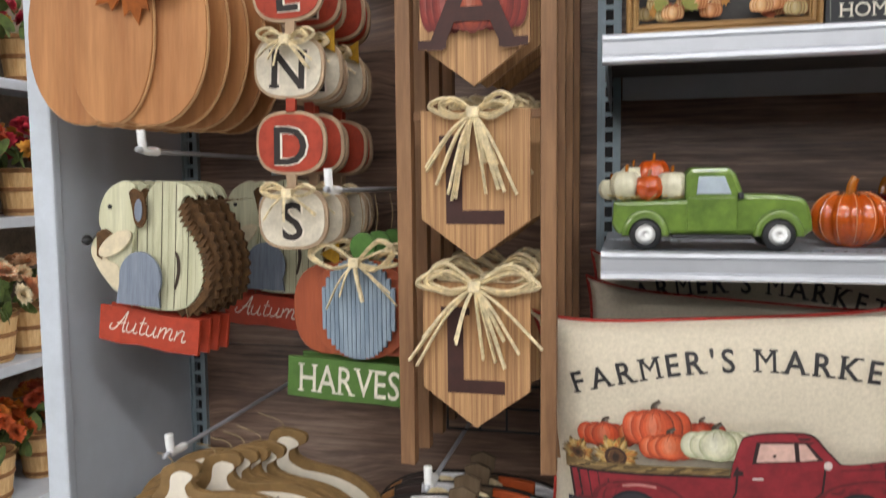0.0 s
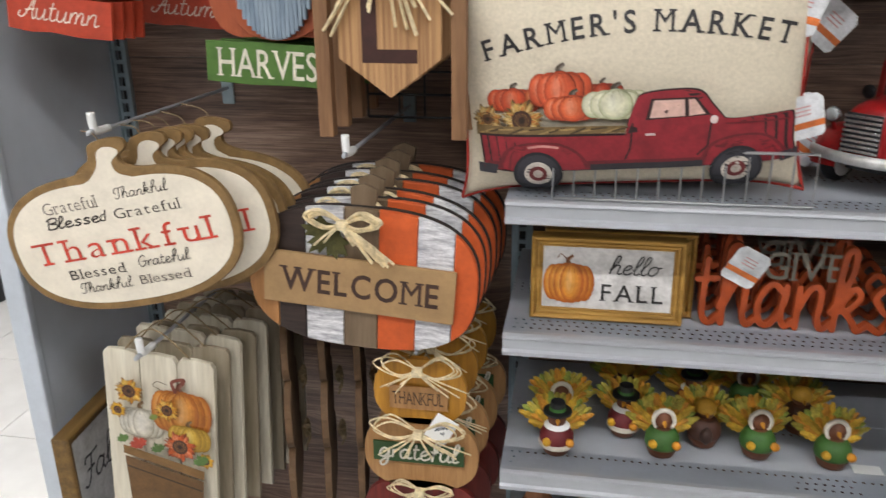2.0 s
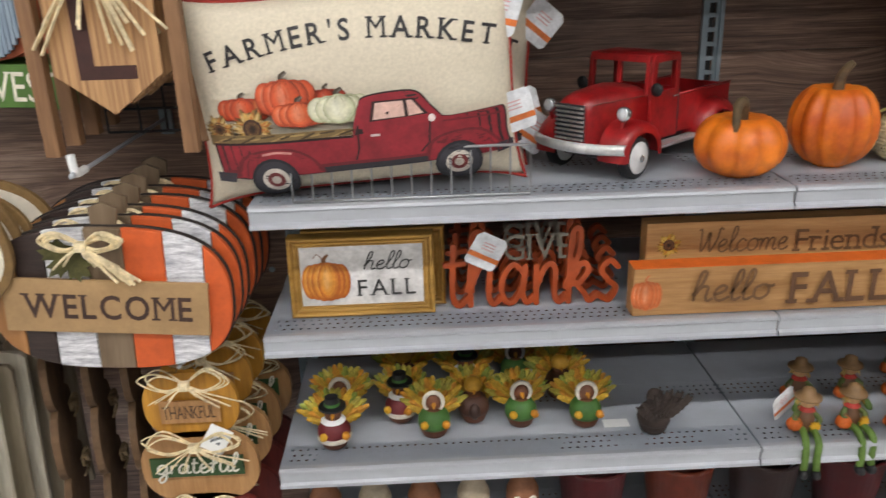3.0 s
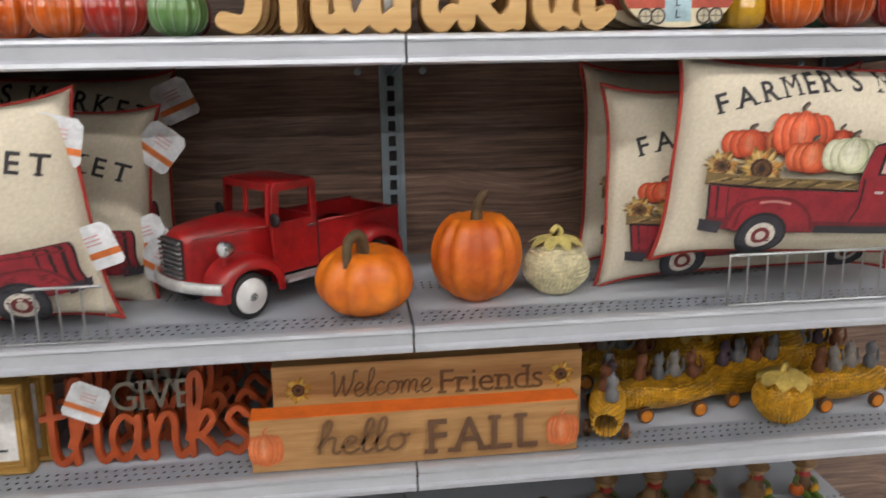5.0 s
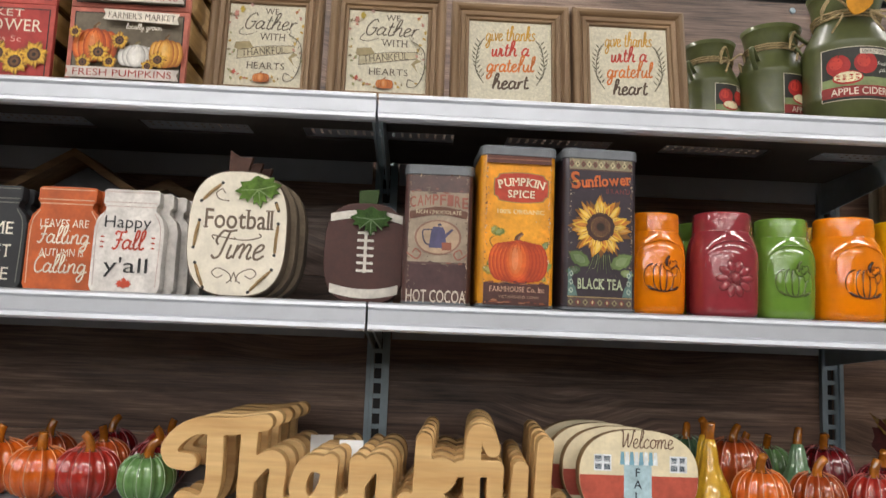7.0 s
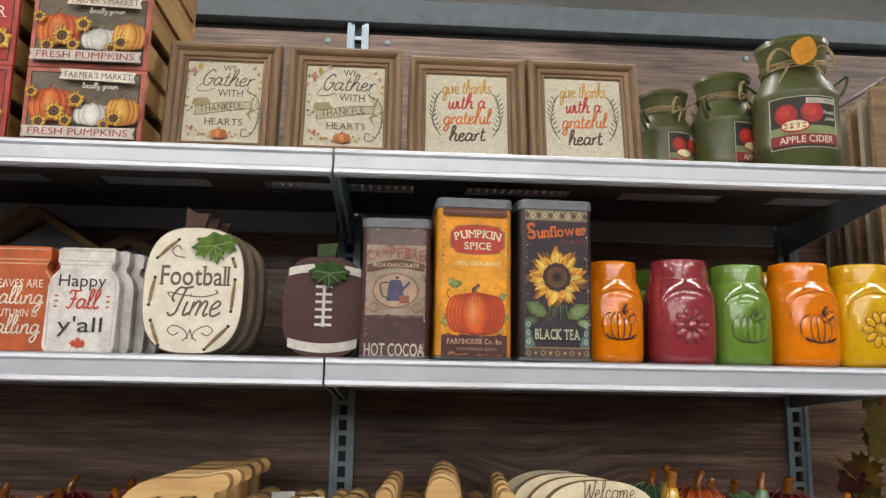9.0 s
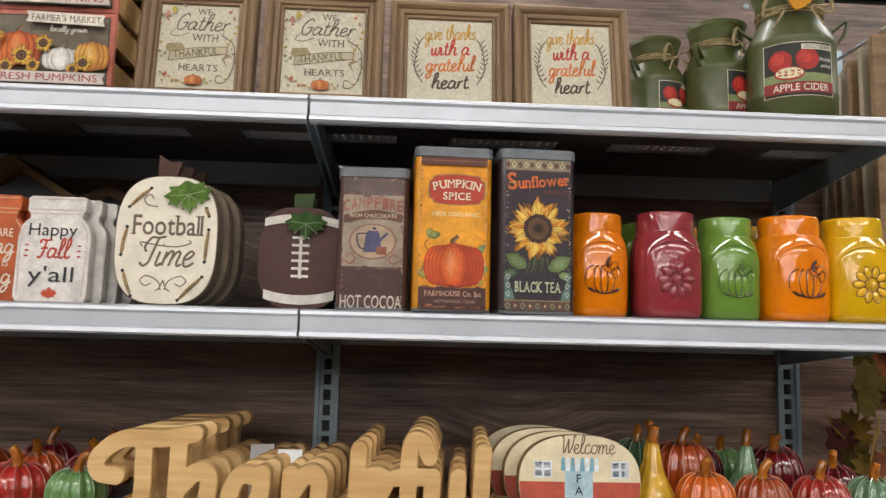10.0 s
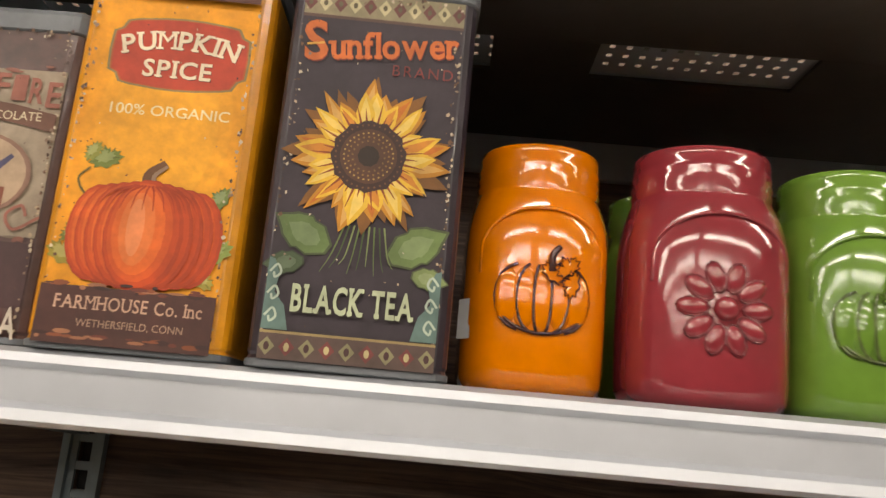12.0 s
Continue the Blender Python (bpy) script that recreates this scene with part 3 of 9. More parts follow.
def shelf_mesh(w, depth):
    """Deck with a punched front strip."""
    bm = bmesh.new()
    y0 = 0.016
    nx = int(w / 0.00423)
    rows = 15
    dx, dy = w / nx, 0.0036
    V = [[bm.verts.new((i * dx, y0 + j * dy, 0)) for j in range(rows + 1)] for i in range(nx + 1)]
    for i in range(nx):
        for j in range(rows):
            hole = (j in (3, 11) and i % 3 == 0) or (j == 7 and i % 3 == 1)
            if hole and 2 < i < nx - 2:
                continue
            bm.faces.new((V[i][j], V[i + 1][j], V[i + 1][j + 1], V[i][j + 1]))
    bmesh.ops.solidify(bm, geom=bm.faces[:], thickness=0.0012)
    # solid middle with a second punched band nearer the back
    db = 0.0047
    ya, yb = 0.165, 0.165 + 12 * db
    box(bm, 0, w, y0 + rows * dy + 0.0001, ya, -0.0012, 0)
    V = [[bm.verts.new((i * dx, ya + j * db, -0.0004)) for j in range(13)] for i in range(nx + 1)]
    for i in range(nx):
        for j in range(12):
            inside = ((i * dx - 0.185) / 0.24) % 1 < 0.667
            if inside and j in (2, 5, 8) and i % 3 == 0:
                continue
            bm.faces.new((V[i][j], V[i + 1][j], V[i + 1][j + 1], V[i][j + 1]))
    box(bm, 0, w, yb, depth, -0.0012, 0)
    return bm


def rail_mesh(w):
    """The shelf's front: a rounded nose over a slightly hollow label channel."""
    prof = [(0.016, 0.0), (0.006, 0.0006), (0.001, -0.002), (0.0, -0.006), (0.004, -0.009), (0.0045, -0.0245), (0.0, -0.0275), (-0.001, -0.0325), (0.003, -0.035), (0.015, -0.035), (0.015, -0.033), (0.008, -0.0315), (0.008, -0.004), (0.016, -0.0014)]
    bm = bmesh.new()
    n = len(prof)
    A = [bm.verts.new((0, y, z)) for y, z in prof]
    B = [bm.verts.new((w, y, z)) for y, z in prof]
    for k in range(n):
        bm.faces.new((A[k], A[(k + 1) % n], B[(k + 1) % n], B[k]))
    bm.faces.new(A[::-1])
    bm.faces.new(B)
    bmesh.ops.recalc_face_normals(bm, faces=bm.faces[:])
    return bm


SHELF_Z = {6: 1.943, 5: 1.676, 4: 1.414, 3: 1.045, 2: 0.841, 1: 0.604, 0: 0.375}
first = None
for s, sx in ((1, PX[1]), (2, PX[2])):
    for k, z in SHELF_Z.items():
        if first is None:
            w, d = PX[2] - PX[1] - 0.003, BACK - FRONT - 0.012
            first = thing("shelf", (sx, FRONT, z), "pale grey steel shelf with a punched front strip", "shelf", "gondola shelves")
            part("deck", shelf_mesh(w, d), DECK, first)
            # dark sheets below the deck carry the shade under it in their colour
            dim = surf("underside_shade", "4c4642", rough=0.6, vary=0.12, size=8)
            part("underside", rbox(0.006, w - 0.007, 0.075, 0.1646, -0.0052, -0.0022, 0), dim, first, "dark sheet standing in for shade under the deck")
            part("underside", rbox(0.006, w - 0.007, 0.2216, d - 0.013, -0.0052, -0.0022, 0), dim, first, "dark sheet standing in for shade under the deck")
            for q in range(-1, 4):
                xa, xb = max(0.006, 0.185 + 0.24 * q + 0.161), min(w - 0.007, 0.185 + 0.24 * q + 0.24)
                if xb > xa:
                    part("underside", rbox(xa, xb, 0.1648, 0.2214, -0.0052, -0.0022, 0), dim, first, "dark sheet standing in for shade under the deck")
            part("front_rail", rail_mesh(w), STEEL, first, "silver-white label rail")
            part("rear_beam", rbox(0.022, w - 0.022, d - 0.012, d, -0.042, -0.0015, 0.001), DECK, first)
            for xx in (0.002, w - 0.006):
                bmb = bmesh.new()
                vs = [bmb.verts.new((xx + dx2, y, zz)) for dx2 in (0, 0.003) for y, zz in ((0.02, -0.002), (d, -0.002), (d, -0.06), (0.02, -0.028))]
                for f in ((0, 1, 2, 3), (7, 6, 5, 4), (0, 4, 5, 1), (1, 5, 6, 2), (2, 6, 7, 3), (3, 7, 4, 0)):
                    bmb.faces.new([vs[q] for q in f])
                part("bracket", bmb, UPRIGHT, first)
        else:
            copy_thing(first, pose(sx, FRONT, z))
t = thing("base_deck", (PX[0], 0.93, 0), "grey steel base of the shelving", "shelving base")
part("kick_plate", rbox(0.02, PX[4] - PX[0], 0.0, 0.01, 0, 0.15, 0.001), DARKGAP, t)
part("deck", rbox(0.02, PX[4] - PX[0], 0.0, 0.43, 0.152, 0.17, 0.002), DECK, t)


# ---- shared motifs ----
def art_pumpkin(art, cx, cz, w, h, cols=("e0762a", "b9501a"), stem="6b4a2a", lobes=5, line="8a3a14"):
    """A painted pumpkin: overlapping lobes modelled in soft steps of tone, a hooked stem."""
    order = sorted(range(lobes), key=lambda k: -abs(k - (lobes - 1) / 2))
    art.line(curve_pts([(cx, cz + h * 0.40), (cx - w * 0.03, cz + h * 0.54), (cx + w * 0.07, cz + h * 0.66)], 5), w * 0.12, stem, w1=w * 0.06)
    art.line(curve_pts([(cx + w * 0.02, cz + h * 0.42), (cx, cz + h * 0.54), (cx + w * 0.08, cz + h * 0.64)], 5), w * 0.04, paler(stem, 0.25), w1=w * 0.02)
    dim = blend(cols[1], line)
    tones = (dim, cols[1], blend(cols[0], cols[1]), cols[0], paler(cols[0], 0.10), paler(cols[0], 0.22))
    for k in order:
        u = (k - (lobes - 1) / 2) / ((lobes - 1) / 2)
        lw = w * (0.27 - 0.07 * abs(u))
        lh = h * (0.5 - 0.07 * abs(u))
        for q, tone in enumerate(tones):
            f = 1.0 - (0.0, 0.07, 0.19, 0.34, 0.56, 0.78)[q]
            art.poly(ell(cx + u * w * 0.33 - lw * 0.045 * q, cz + lh * 0.025 * q, lw * f, lh * (1.0 - (1 - f) * 0.62), 18), tone)
    for k in range(lobes + 1):
        u = (k - lobes / 2) / (lobes / 2)
        art.line(curve_pts([(cx + u * w * 0.10, cz + h * 0.44), (cx + u * w * 0.26, cz + h * 0.36), (cx + u * w * 0.34, cz + h * 0.22)], 4), w * 0.016, dim, w1=w * 0.004)


def blend(a, b):
    return "".join("%02x" % ((int(a[i:i + 2], 16) + int(b[i:i + 2], 16)) // 2) for i in (0, 2, 4))


def paler(col, f=0.16):
    v = [int(col[i:i + 2], 16) for i in (0, 2, 4)]
    return "%02x%02x%02x" % tuple(int(c + (255 - c) * f) for c in v)


def art_sunflower(art, cx, cz, r, cols=("e8b83a", "c98a1e"), mid="4a2c18", n=16):
    """A painted sunflower: three rings of narrow petals with darker roots and pale tips, a dotted heart."""
    fine = r > 0.02
    for ring, (c, rr) in enumerate(((blend(cols[1], mid), 1.0), (cols[1], 0.96), (cols[0], 0.86))):
        art.n += 1
        for k in range(n):
            a = 2 * math.pi * (k + 0.37 * ring) / n + 0.06 * math.sin(k * 4.3 + ring)
            ca, sa = math.cos(a), math.sin(a)
            q = r * rr * (0.92 + 0.12 * math.sin(k * 2.7 + ring))
            wv = r * 0.105 * (1 + 0.25 * math.sin(k * 5.1))
            lean = r * 0.06 * math.sin(k * 3.3 + ring)

            def petal(f, g):
                pts = [(0.3 * r, 0), (q * 0.48, wv * 0.8 * f), (q * 0.68, wv * f), (q * 0.86 * g, wv * 0.6 * f + lean * 0.6), (q * g, lean), (q * 0.84 * g, -wv * 0.6 * f + lean * 0.4), (q * 0.66, -wv * f), (q * 0.48, -wv * 0.8 * f)]
                return [(cx + x * ca - z * sa, cz + x * sa + z * ca) for x, z in pts]
            art.n += 0.01
            art.poly(petal(1.0, 1.0), c, hold=True)
            if fine and ring:
                art.n += 0.01
                art.poly(petal(0.52, 0.93), paler(c, 0.24) if k % 3 else blend(c, "b8501c"), hold=True)
    if fine:
        art.n += 1
        for k in range(n * 2):
            a = math.pi * k / n
            art.line([(cx + r * 0.38 * math.cos(a), cz + r * 0.38 * math.sin(a)), (cx + r * (0.58 + 0.1 * math.sin(k * 2.3)) * math.cos(a), cz + r * (0.58 + 0.1 * math.sin(k * 2.3)) * math.sin(a))], r * 0.035, "8a4018", hold=True, w1=r * 0.006)
    art.poly([(cx + r * (0.44 + 0.02 * math.sin(k * 2.4)) * math.cos(math.pi * k / 16), cz + r * (0.44 + 0.02 * math.sin(k * 2.4)) * math.sin(math.pi * k / 16)) for k in range(32)], mid)
    if fine:
        art.poly(ell(cx, cz, r * 0.34, r * 0.34, 24), blend(mid, "6b4526"))
        art.n += 1
        for ring, (q, m, c) in enumerate(((0.29, 30, "a8844a"), (0.24, 24, "8a6434"), (0.39, 36, "6a4428"), (0.19, 18, "7a5a34"))):
            for k in range(m):
                a = 2 * math.pi * (k + 0.3 * ring) / m
                art.n += 0.002
                art.poly(ell(cx + r * q * math.cos(a), cz + r * q * math.sin(a), r * 0.014, r * 0.014, 5), c, hold=True)
    else:
        art.poly(ell(cx, cz, r * 0.28, r * 0.28, 14), "6b4526")
    art.poly(ell(cx, cz, r * 0.13, r * 0.13, 10), "2a1a10")


MAPLE = [(0, 1.0), (0.12, 0.72), (0.26, 0.80), (0.24, 0.46), (0.48, 0.66), (0.54, 0.52), (0.80, 0.52), (0.66, 0.34), (0.92, 0.18), (0.60, 0.02), (0.66, -0.16), (0.30, -0.14), (0.05, -0.30)]
MAPLE = [(x, z - 0.25) for x, z in MAPLE + [(-x, z) for x, z in MAPLE[:0:-1]]]


def leaf_loop(cx, cz, r, rot=0.0):
    c, s = math.cos(radians(rot)), math.sin(radians(rot))
    return [(cx + r * (x * c - z * s), cz + r * (x * s + z * c)) for x, z in MAPLE]


def art_leaf(art, cx, cz, r, col, rot=0.0, vein=None):
    """A maple leaf."""
    art.poly(leaf_loop(cx, cz, r, rot), col)
    if vein:
        for k in (-2, -1, 0, 1, 2):
            a = radians(rot + 90 + 48 * k)
            art.line([(cx, cz), (cx + r * 0.7 * math.cos(a), cz + r * 0.7 * math.sin(a))], r * 0.05, vein, hold=True)


def pumpkin_bm(r, h, ribs, deep, n=60, hollow=0.12):
    prof = []
    for k in range(13):
        a = -math.pi / 2 + math.pi * k / 12
        c = max(math.cos(a), 0.0) ** 0.75
        z = h / 2 + h / 2 * math.sin(a)
        if k >= 11:
            z -= hollow * h * (k - 10) / 2
        prof.append((max(r * c, 0.004), z))
    prof[0] = (r * 0.35, 0.0)
    return lathe(bmesh.new(), prof, n, ribs, deep)


def pumpkin(at, r, h, mat, label, group="", ribs=10, deep=0.14, stem=None, stem_pts=None, sr=0.012, name="pumpkin", rz=0.0):
    t = thing(name, at, label, "pumpkin", group, rz)
    part("body", pumpkin_bm(r, h, ribs, deep), mat, t, smooth=True)
    if stem_pts is None:
        stem_pts = [(0, 0, -0.01), (0.002, -0.002, 0.015), (0.010, -0.004, 0.032)]
    b = tube(bmesh.new(), [(x, y, z + h * 0.9) for x, y, z in curve_pts(stem_pts, 5)], sr, 8, sr * 0.6)
    part("stem", b, stem or surf("dry_stem", "5d4a30", rough=0.8, vary=0.3, size=80, bump=0.4), t, smooth=True)
    return t


# ---- pillows with a truck printed on them ----
CANVAS = surf("canvas_cloth", "d9cfba", rough=0.95, vary=0.07, size=220, bump=0.5, grain=(1, 1, 1))
PIPING = surf("red_piping", "a83228", rough=0.8, vary=0.1)


def pillow_xz(u, v, w, h):
    """Corners stick out, sides are drawn in."""
    px = 1 - 0.065 * (1 - abs(v) ** 4)
    pz = 1 - 0.12 * (1 - abs(u) ** 5)
    return u * w / 2 * px, v * h / 2 * pz


def truck_print(art, x0, z0, w, h, detail=True):
    """The farm truck picture, filling a box at x0, z0 of width w and height h."""
    def P(*pts):
        return [(x0 + a * w, z0 + b * h) for a, b in pts]
    def S(*pts):
        return [(x0 + a * w, z0 + b * h) for a, b in curve_pts(pts, 5)]
    red, dk, line = "8e1f2b", "6d1720", "2a1416"
    # load
    for px, pz, pw, ph, cc in ((0.12, 0.77, 0.17, 0.17, ("d2562f", "b13f22")), (0.22, 0.80, 0.12, 0.15, ("c9683a", "a84a24")), (0.40, 0.80, 0.13, 0.16, ("c8482a", "a33820")), (0.27, 0.85, 0.19, 0.25, ("e0633a", "c24c28")), (0.31, 0.72, 0.18, 0.18, ("d9673c", "b84a28")), (0.44, 0.74, 0.20, 0.20, ("d8d6ba", "bcbf9c"))):
        art_pumpkin(art, x0 + px * w, z0 + (pz * 1.18 - 0.10) * h, pw * w, ph * 1.3 * h, cc, "4f4438", 5, "5a2a1c" if cc[0] != "d8d6ba" else "7c7c5c")
    for fx, fr in ((0.03, 0.055), (0.145, 0.075)):
        art_sunflower(art, x0 + fx * w, z0 + 0.66 * h, fr * w, ("c9a45a", "94753a"), "3f281a")
    art.poly(P((-0.01, 0.52), (0.47, 0.54), (0.47, 0.60), (-0.01, 0.61)), "7c6640")
    for k in range(14):
        art.line(P((0.0 + k * 0.033, 0.535 + 0.02 * (k % 3)), (0.05 + k * 0.033, 0.58 + 0.01 * (k % 2))), 0.006 * w, "4e3d24" if k % 2 else "a58a58", hold=False)
    # body
    body = P((0.0, 0.52), (0.47, 0.52), (0.475, 0.62)) + S((0.475, 0.62), (0.50, 0.80), (0.52, 0.86), (0.60, 0.885), (0.69, 0.87), (0.735, 0.74), (0.77, 0.63)) + S((0.80, 0.62), (0.95, 0.635), (0.985, 0.60), (0.99, 0.40), (1.0, 0.30)) + P((0.99, 0.22), (0.30, 0.20), (0.10, 0.19), (0.01, 0.22))
    art.poly([(a * 1.0, b) for a, b in body], line)
    cx, cz = x0 + 0.5 * w, z0 + 0.45 * h
    art.poly([(cx + (a - cx) * 0.985, cz + (b - cz) * 0.965) for a, b in body], red)
    art.poly(P((0.01, 0.22), (0.99, 0.24), (0.98, 0.30), (0.01, 0.29)), dk)
    art.poly(S((0.06, 0.22), (0.08, 0.38), (0.15, 0.46), (0.26, 0.46), (0.33, 0.36), (0.36, 0.22)), dk)
    art.poly(S((0.075, 0.22), (0.095, 0.37), (0.155, 0.44), (0.255, 0.44), (0.32, 0.35), (0.345, 0.22)), red)
    art.poly(S((0.70, 0.22), (0.72, 0.40), (0.80, 0.48), (0.90, 0.46), (0.97, 0.30), (0.98, 0.22)), dk)
    art.poly(S((0.715, 0.22), (0.735, 0.39), (0.805, 0.46), (0.895, 0.44), (0.955, 0.30), (0.965, 0.22)), red)
    art.poly(P((0.36, 0.20), (0.71, 0.21), (0.71, 0.27), (0.36, 0.26)), "2b2a30")
    art.poly(P((-0.01, 0.18), (0.05, 0.17), (0.06, 0.26), (-0.01, 0.27)), "33323a")
    art.poly(P((0.95, 0.20), (1.01, 0.22), (1.01, 0.30), (0.95, 0.29)), "33323a")
    # window and door
    art.poly(P((0.53, 0.64), (0.545, 0.81), (0.68, 0.81), (0.725, 0.66)), line)
    art.poly(P((0.542, 0.655), (0.555, 0.795), (0.645, 0.795), (0.648, 0.66)), "d9b3a6")
    art.poly(P((0.66, 0.66), (0.657, 0.795), (0.675, 0.795), (0.708, 0.672)), "d9b3a6")
    art.line(P((0.49, 0.62), (0.485, 0.40), (0.47, 0.30)), 0.006 * w, line)
    art.line(P((0.73, 0.66), (0.72, 0.40), (0.69, 0.32)), 0.006 * w, line)
    art.line(P((0.0, 0.53), (0.47, 0.53)), 0.007 * w, line)
    art.line(P((0.77, 0.58), (0.97, 0.57)), 0.006 * w, dk)
    art.line(S((0.16, 0.42), (0.21, 0.435), (0.26, 0.42)), 0.008 * w, "c98a84")
    art.line(P((0.53, 0.52), (0.56, 0.52)), 0.008 * w, "d8c8c4")
    art.poly(ell(x0 + 0.735 * w, z0 + 0.62 * h, 0.012 * w, 0.035 * h, 12), "d8c8c4")
    for wx in (0.19, 0.815):
        a, b = x0 + wx * w, z0 + 0.17 * h
        for r, c in ((0.082, "1d1d22"), (0.072, "33323a"), (0.046, "d4cdc2"), (0.030, "6d2020"), (0.016, "c9c0b4")):
            art.poly(ell(a, b, r * w, r * w, 22), c)


def pillow(at, w, h, fat, label, rz=0.0, rx=-8.0, ry=0.0, tags=((0.44, 0.80, 18), (0.47, 0.34, -12)), tz=0.805, tall=0.52, px=-0.42, arc=0.095):
    t = thing("throw_pillow", at, label, "pillow", "farm truck pillows", rz, rx, ry)
    nx, nz = 40, 28
    bm = bmesh.new()
    grids = []
    for s in (-1, 1):
        g = []
        for i in range(nx + 1):
            row = []
            for j in range(nz + 1):
                u, v = 2 * i / nx - 1, 2 * j / nz - 1
                x, z = pillow_xz(u, v, w, h)
                y = s * fat * (max(0.0, 1 - abs(u) ** 3.2) ** 0.55) * (max(0.0, 1 - abs(v) ** 3.2) ** 0.55)
                y += 0.0035 * noise.noise(Vector((x * 14, s * 3, z * 14))) * (1 - max(abs(u), abs(v)) ** 6)
                row.append(bm.verts.new((x, y, z + h / 2)))
            g.append(row)
        grids.append(g)
        for i in range(nx):
            for j in range(nz):
                q = (g[i][j], g[i + 1][j], g[i + 1][j + 1], g[i][j + 1])
                bm.faces.new(q if s < 0 else q[::-1])
    bmesh.ops.remove_doubles(bm, verts=bm.verts[:], dist=0.0002)
    part("cover", bm, CANVAS, t, smooth=True)
    edge = []
    for k in range(120):
        q = k / 120 * 4
        side, f = int(q), q % 1
        u, v = [(-1 + 2 * f, -1), (1, -1 + 2 * f), (1 - 2 * f, 1), (-1, 1 - 2 * f)][side]
        x, z = pillow_xz(u, v, w, h)
        edge.append((x, 0, z + h / 2))
    edge.append(edge[0])
    part("piping", tube(bmesh.new(), edge, 0.0028, 6), PIPING, t, "red corded piping", smooth=True)

    def drape(co):
        x, z = co.x, co.z - h / 2
        u, v = max(-1, min(1, 2 * x / w)), max(-1, min(1, 2 * z / h))
        u /= 1 - 0.065 * (1 - v ** 4)
        v /= 1 - 0.12 * (1 - min(1, abs(u) ** 5))
        u, v = max(-1, min(1, u)), max(-1, min(1, v))
        y = -fat * (max(0.0, 1 - abs(u) ** 3.2) ** 0.55) * (max(0.0, 1 - abs(v) ** 3.2) ** 0.55)
        y += 0.0035 * noise.noise(Vector((x * 14, -3, z * 14))) * (1 - max(abs(u), abs(v)) ** 6)
        return Vector((x, y + co.y - 0.0012, co.z))

    a = Art(0.0, 0.00005, drape)
    truck_print(a, px * w, 0.078 * h, 0.87 * w, tall * h)
    a.put("printed_truck", t, "printed red truck with pumpkins and sunflowers", cut=0.02)
    a = Art(0.0, 0.00005, drape)
    a.serif("FARMER'S MARKET", 0.006, tz * h, h * 0.084, "2c2a2c", w=0.82 * w, arc=arc * h, gap=0.34, fat=0.016, thin=0.085, foot=0.2)
    a.put("lettering", t, cut=0.02)
    for dx, dz, rr in tags:
        hang_tag(t, (dx * w, -0.012, dz * h), 0.057, rr)
    return t


def hang_tag(parent, at, s, rot):
    sheet = ink("e9ecf0")
    ob = slab("hang_tag", [[(x * s, z * s) for x, z in ((-0.42, -0.55), (0.42, -0.55), (0.5, -0.45), (0.5, 0.4), (0.36, 0.55), (-0.36, 0.55), (-0.5, 0.4), (-0.5, -0.45))]], 0.0008, sheet, parent, "white card tag with an orange stripe", bevel=0.0001, m=pose(at[0], at[1], at[2], 8, rot, 6))
    a = Art(-0.0004)
    a.poly(rect(-0.5 * s, 0.5 * s, -0.28 * s, -0.12 * s), "e07a3c")
    for k in range(3):
        a.poly(rect(-0.2 * s, 0.2 * s, (0.05 + 0.1 * k) * s, (0.08 + 0.1 * k) * s), "d9a0a0", hold=True)
    a.put("stripe", ob)
    return ob


def wire_fence(at, w, h, n, rz=0.0):
    t = thing("wire_divider", at, "low zinc wire fence along the shelf front", "wire fence", "shelf wire fences", rz)
    part("frame", tube(bmesh.new(), [(0, 0, 0.002), (0, 0, h), (w, 0, h), (w, 0, 0.002), (0, 0, 0.002)], 0.0022, 6), WIRE, t, smooth=True)
    for k in range(1, n):
        part("wire", tube(bmesh.new(), [(w * k / n, 0.003, 0.002), (w * k / n, 0.003, h)], 0.0014, 5), WIRE, t)
    return t


# third shelf
Z3 = SHELF_Z[3] + 0.001
pillow((0.137, 1.044, Z3 - 0.004), 0.475, 0.305, 0.055, "cream canvas throw pillow printed with a red farm truck", rx=5, ry=-3.6)
pillow((0.158, 1.160, Z3), 0.475, 0.298, 0.05, "cream canvas throw pillow behind its twin", rx=-5, ry=4, tags=((0.50, 0.80, 35), (0.46, 0.36, -20), (0.50, 0.24, 30)), tz=0.76)
pillow((0.170, 1.275, Z3), 0.475, 0.335, 0.042, "cream canvas throw pillow against the shelf back", rx=-2, ry=2, tags=((0.50, 0.86, -25),), tz=0.88)
wire_fence((0.034, 0.982, Z3), 0.337, 0.073, 12)
pillow((1.328, 1.030, Z3 + 0.046), 0.475, 0.287, 0.055, "cream canvas throw pillow printed with a red truck, leaning", rx=4, ry=3.4, tz=0.90, tall=0.65, px=-0.40, arc=0.13)
pillow((1.277, 1.112, Z3), 0.475, 0.305, 0.045, "cream canvas throw pillow standing behind another", rx=3, ry=-1)
pillow((1.275, 1.215, Z3), 0.475, 0.325, 0.04, "cream canvas throw pillow at the back of the shelf", rx=-3, ry=1)
wire_fence((1.187, 0.982, Z3), 0.337, 0.073, 12)
ORANGE_P = surf("orange_pumpkin_skin", "ea821a", rough=0.5, vary=0.22, size=14, bump=0.15, dark="b8500f", coat=0.1)
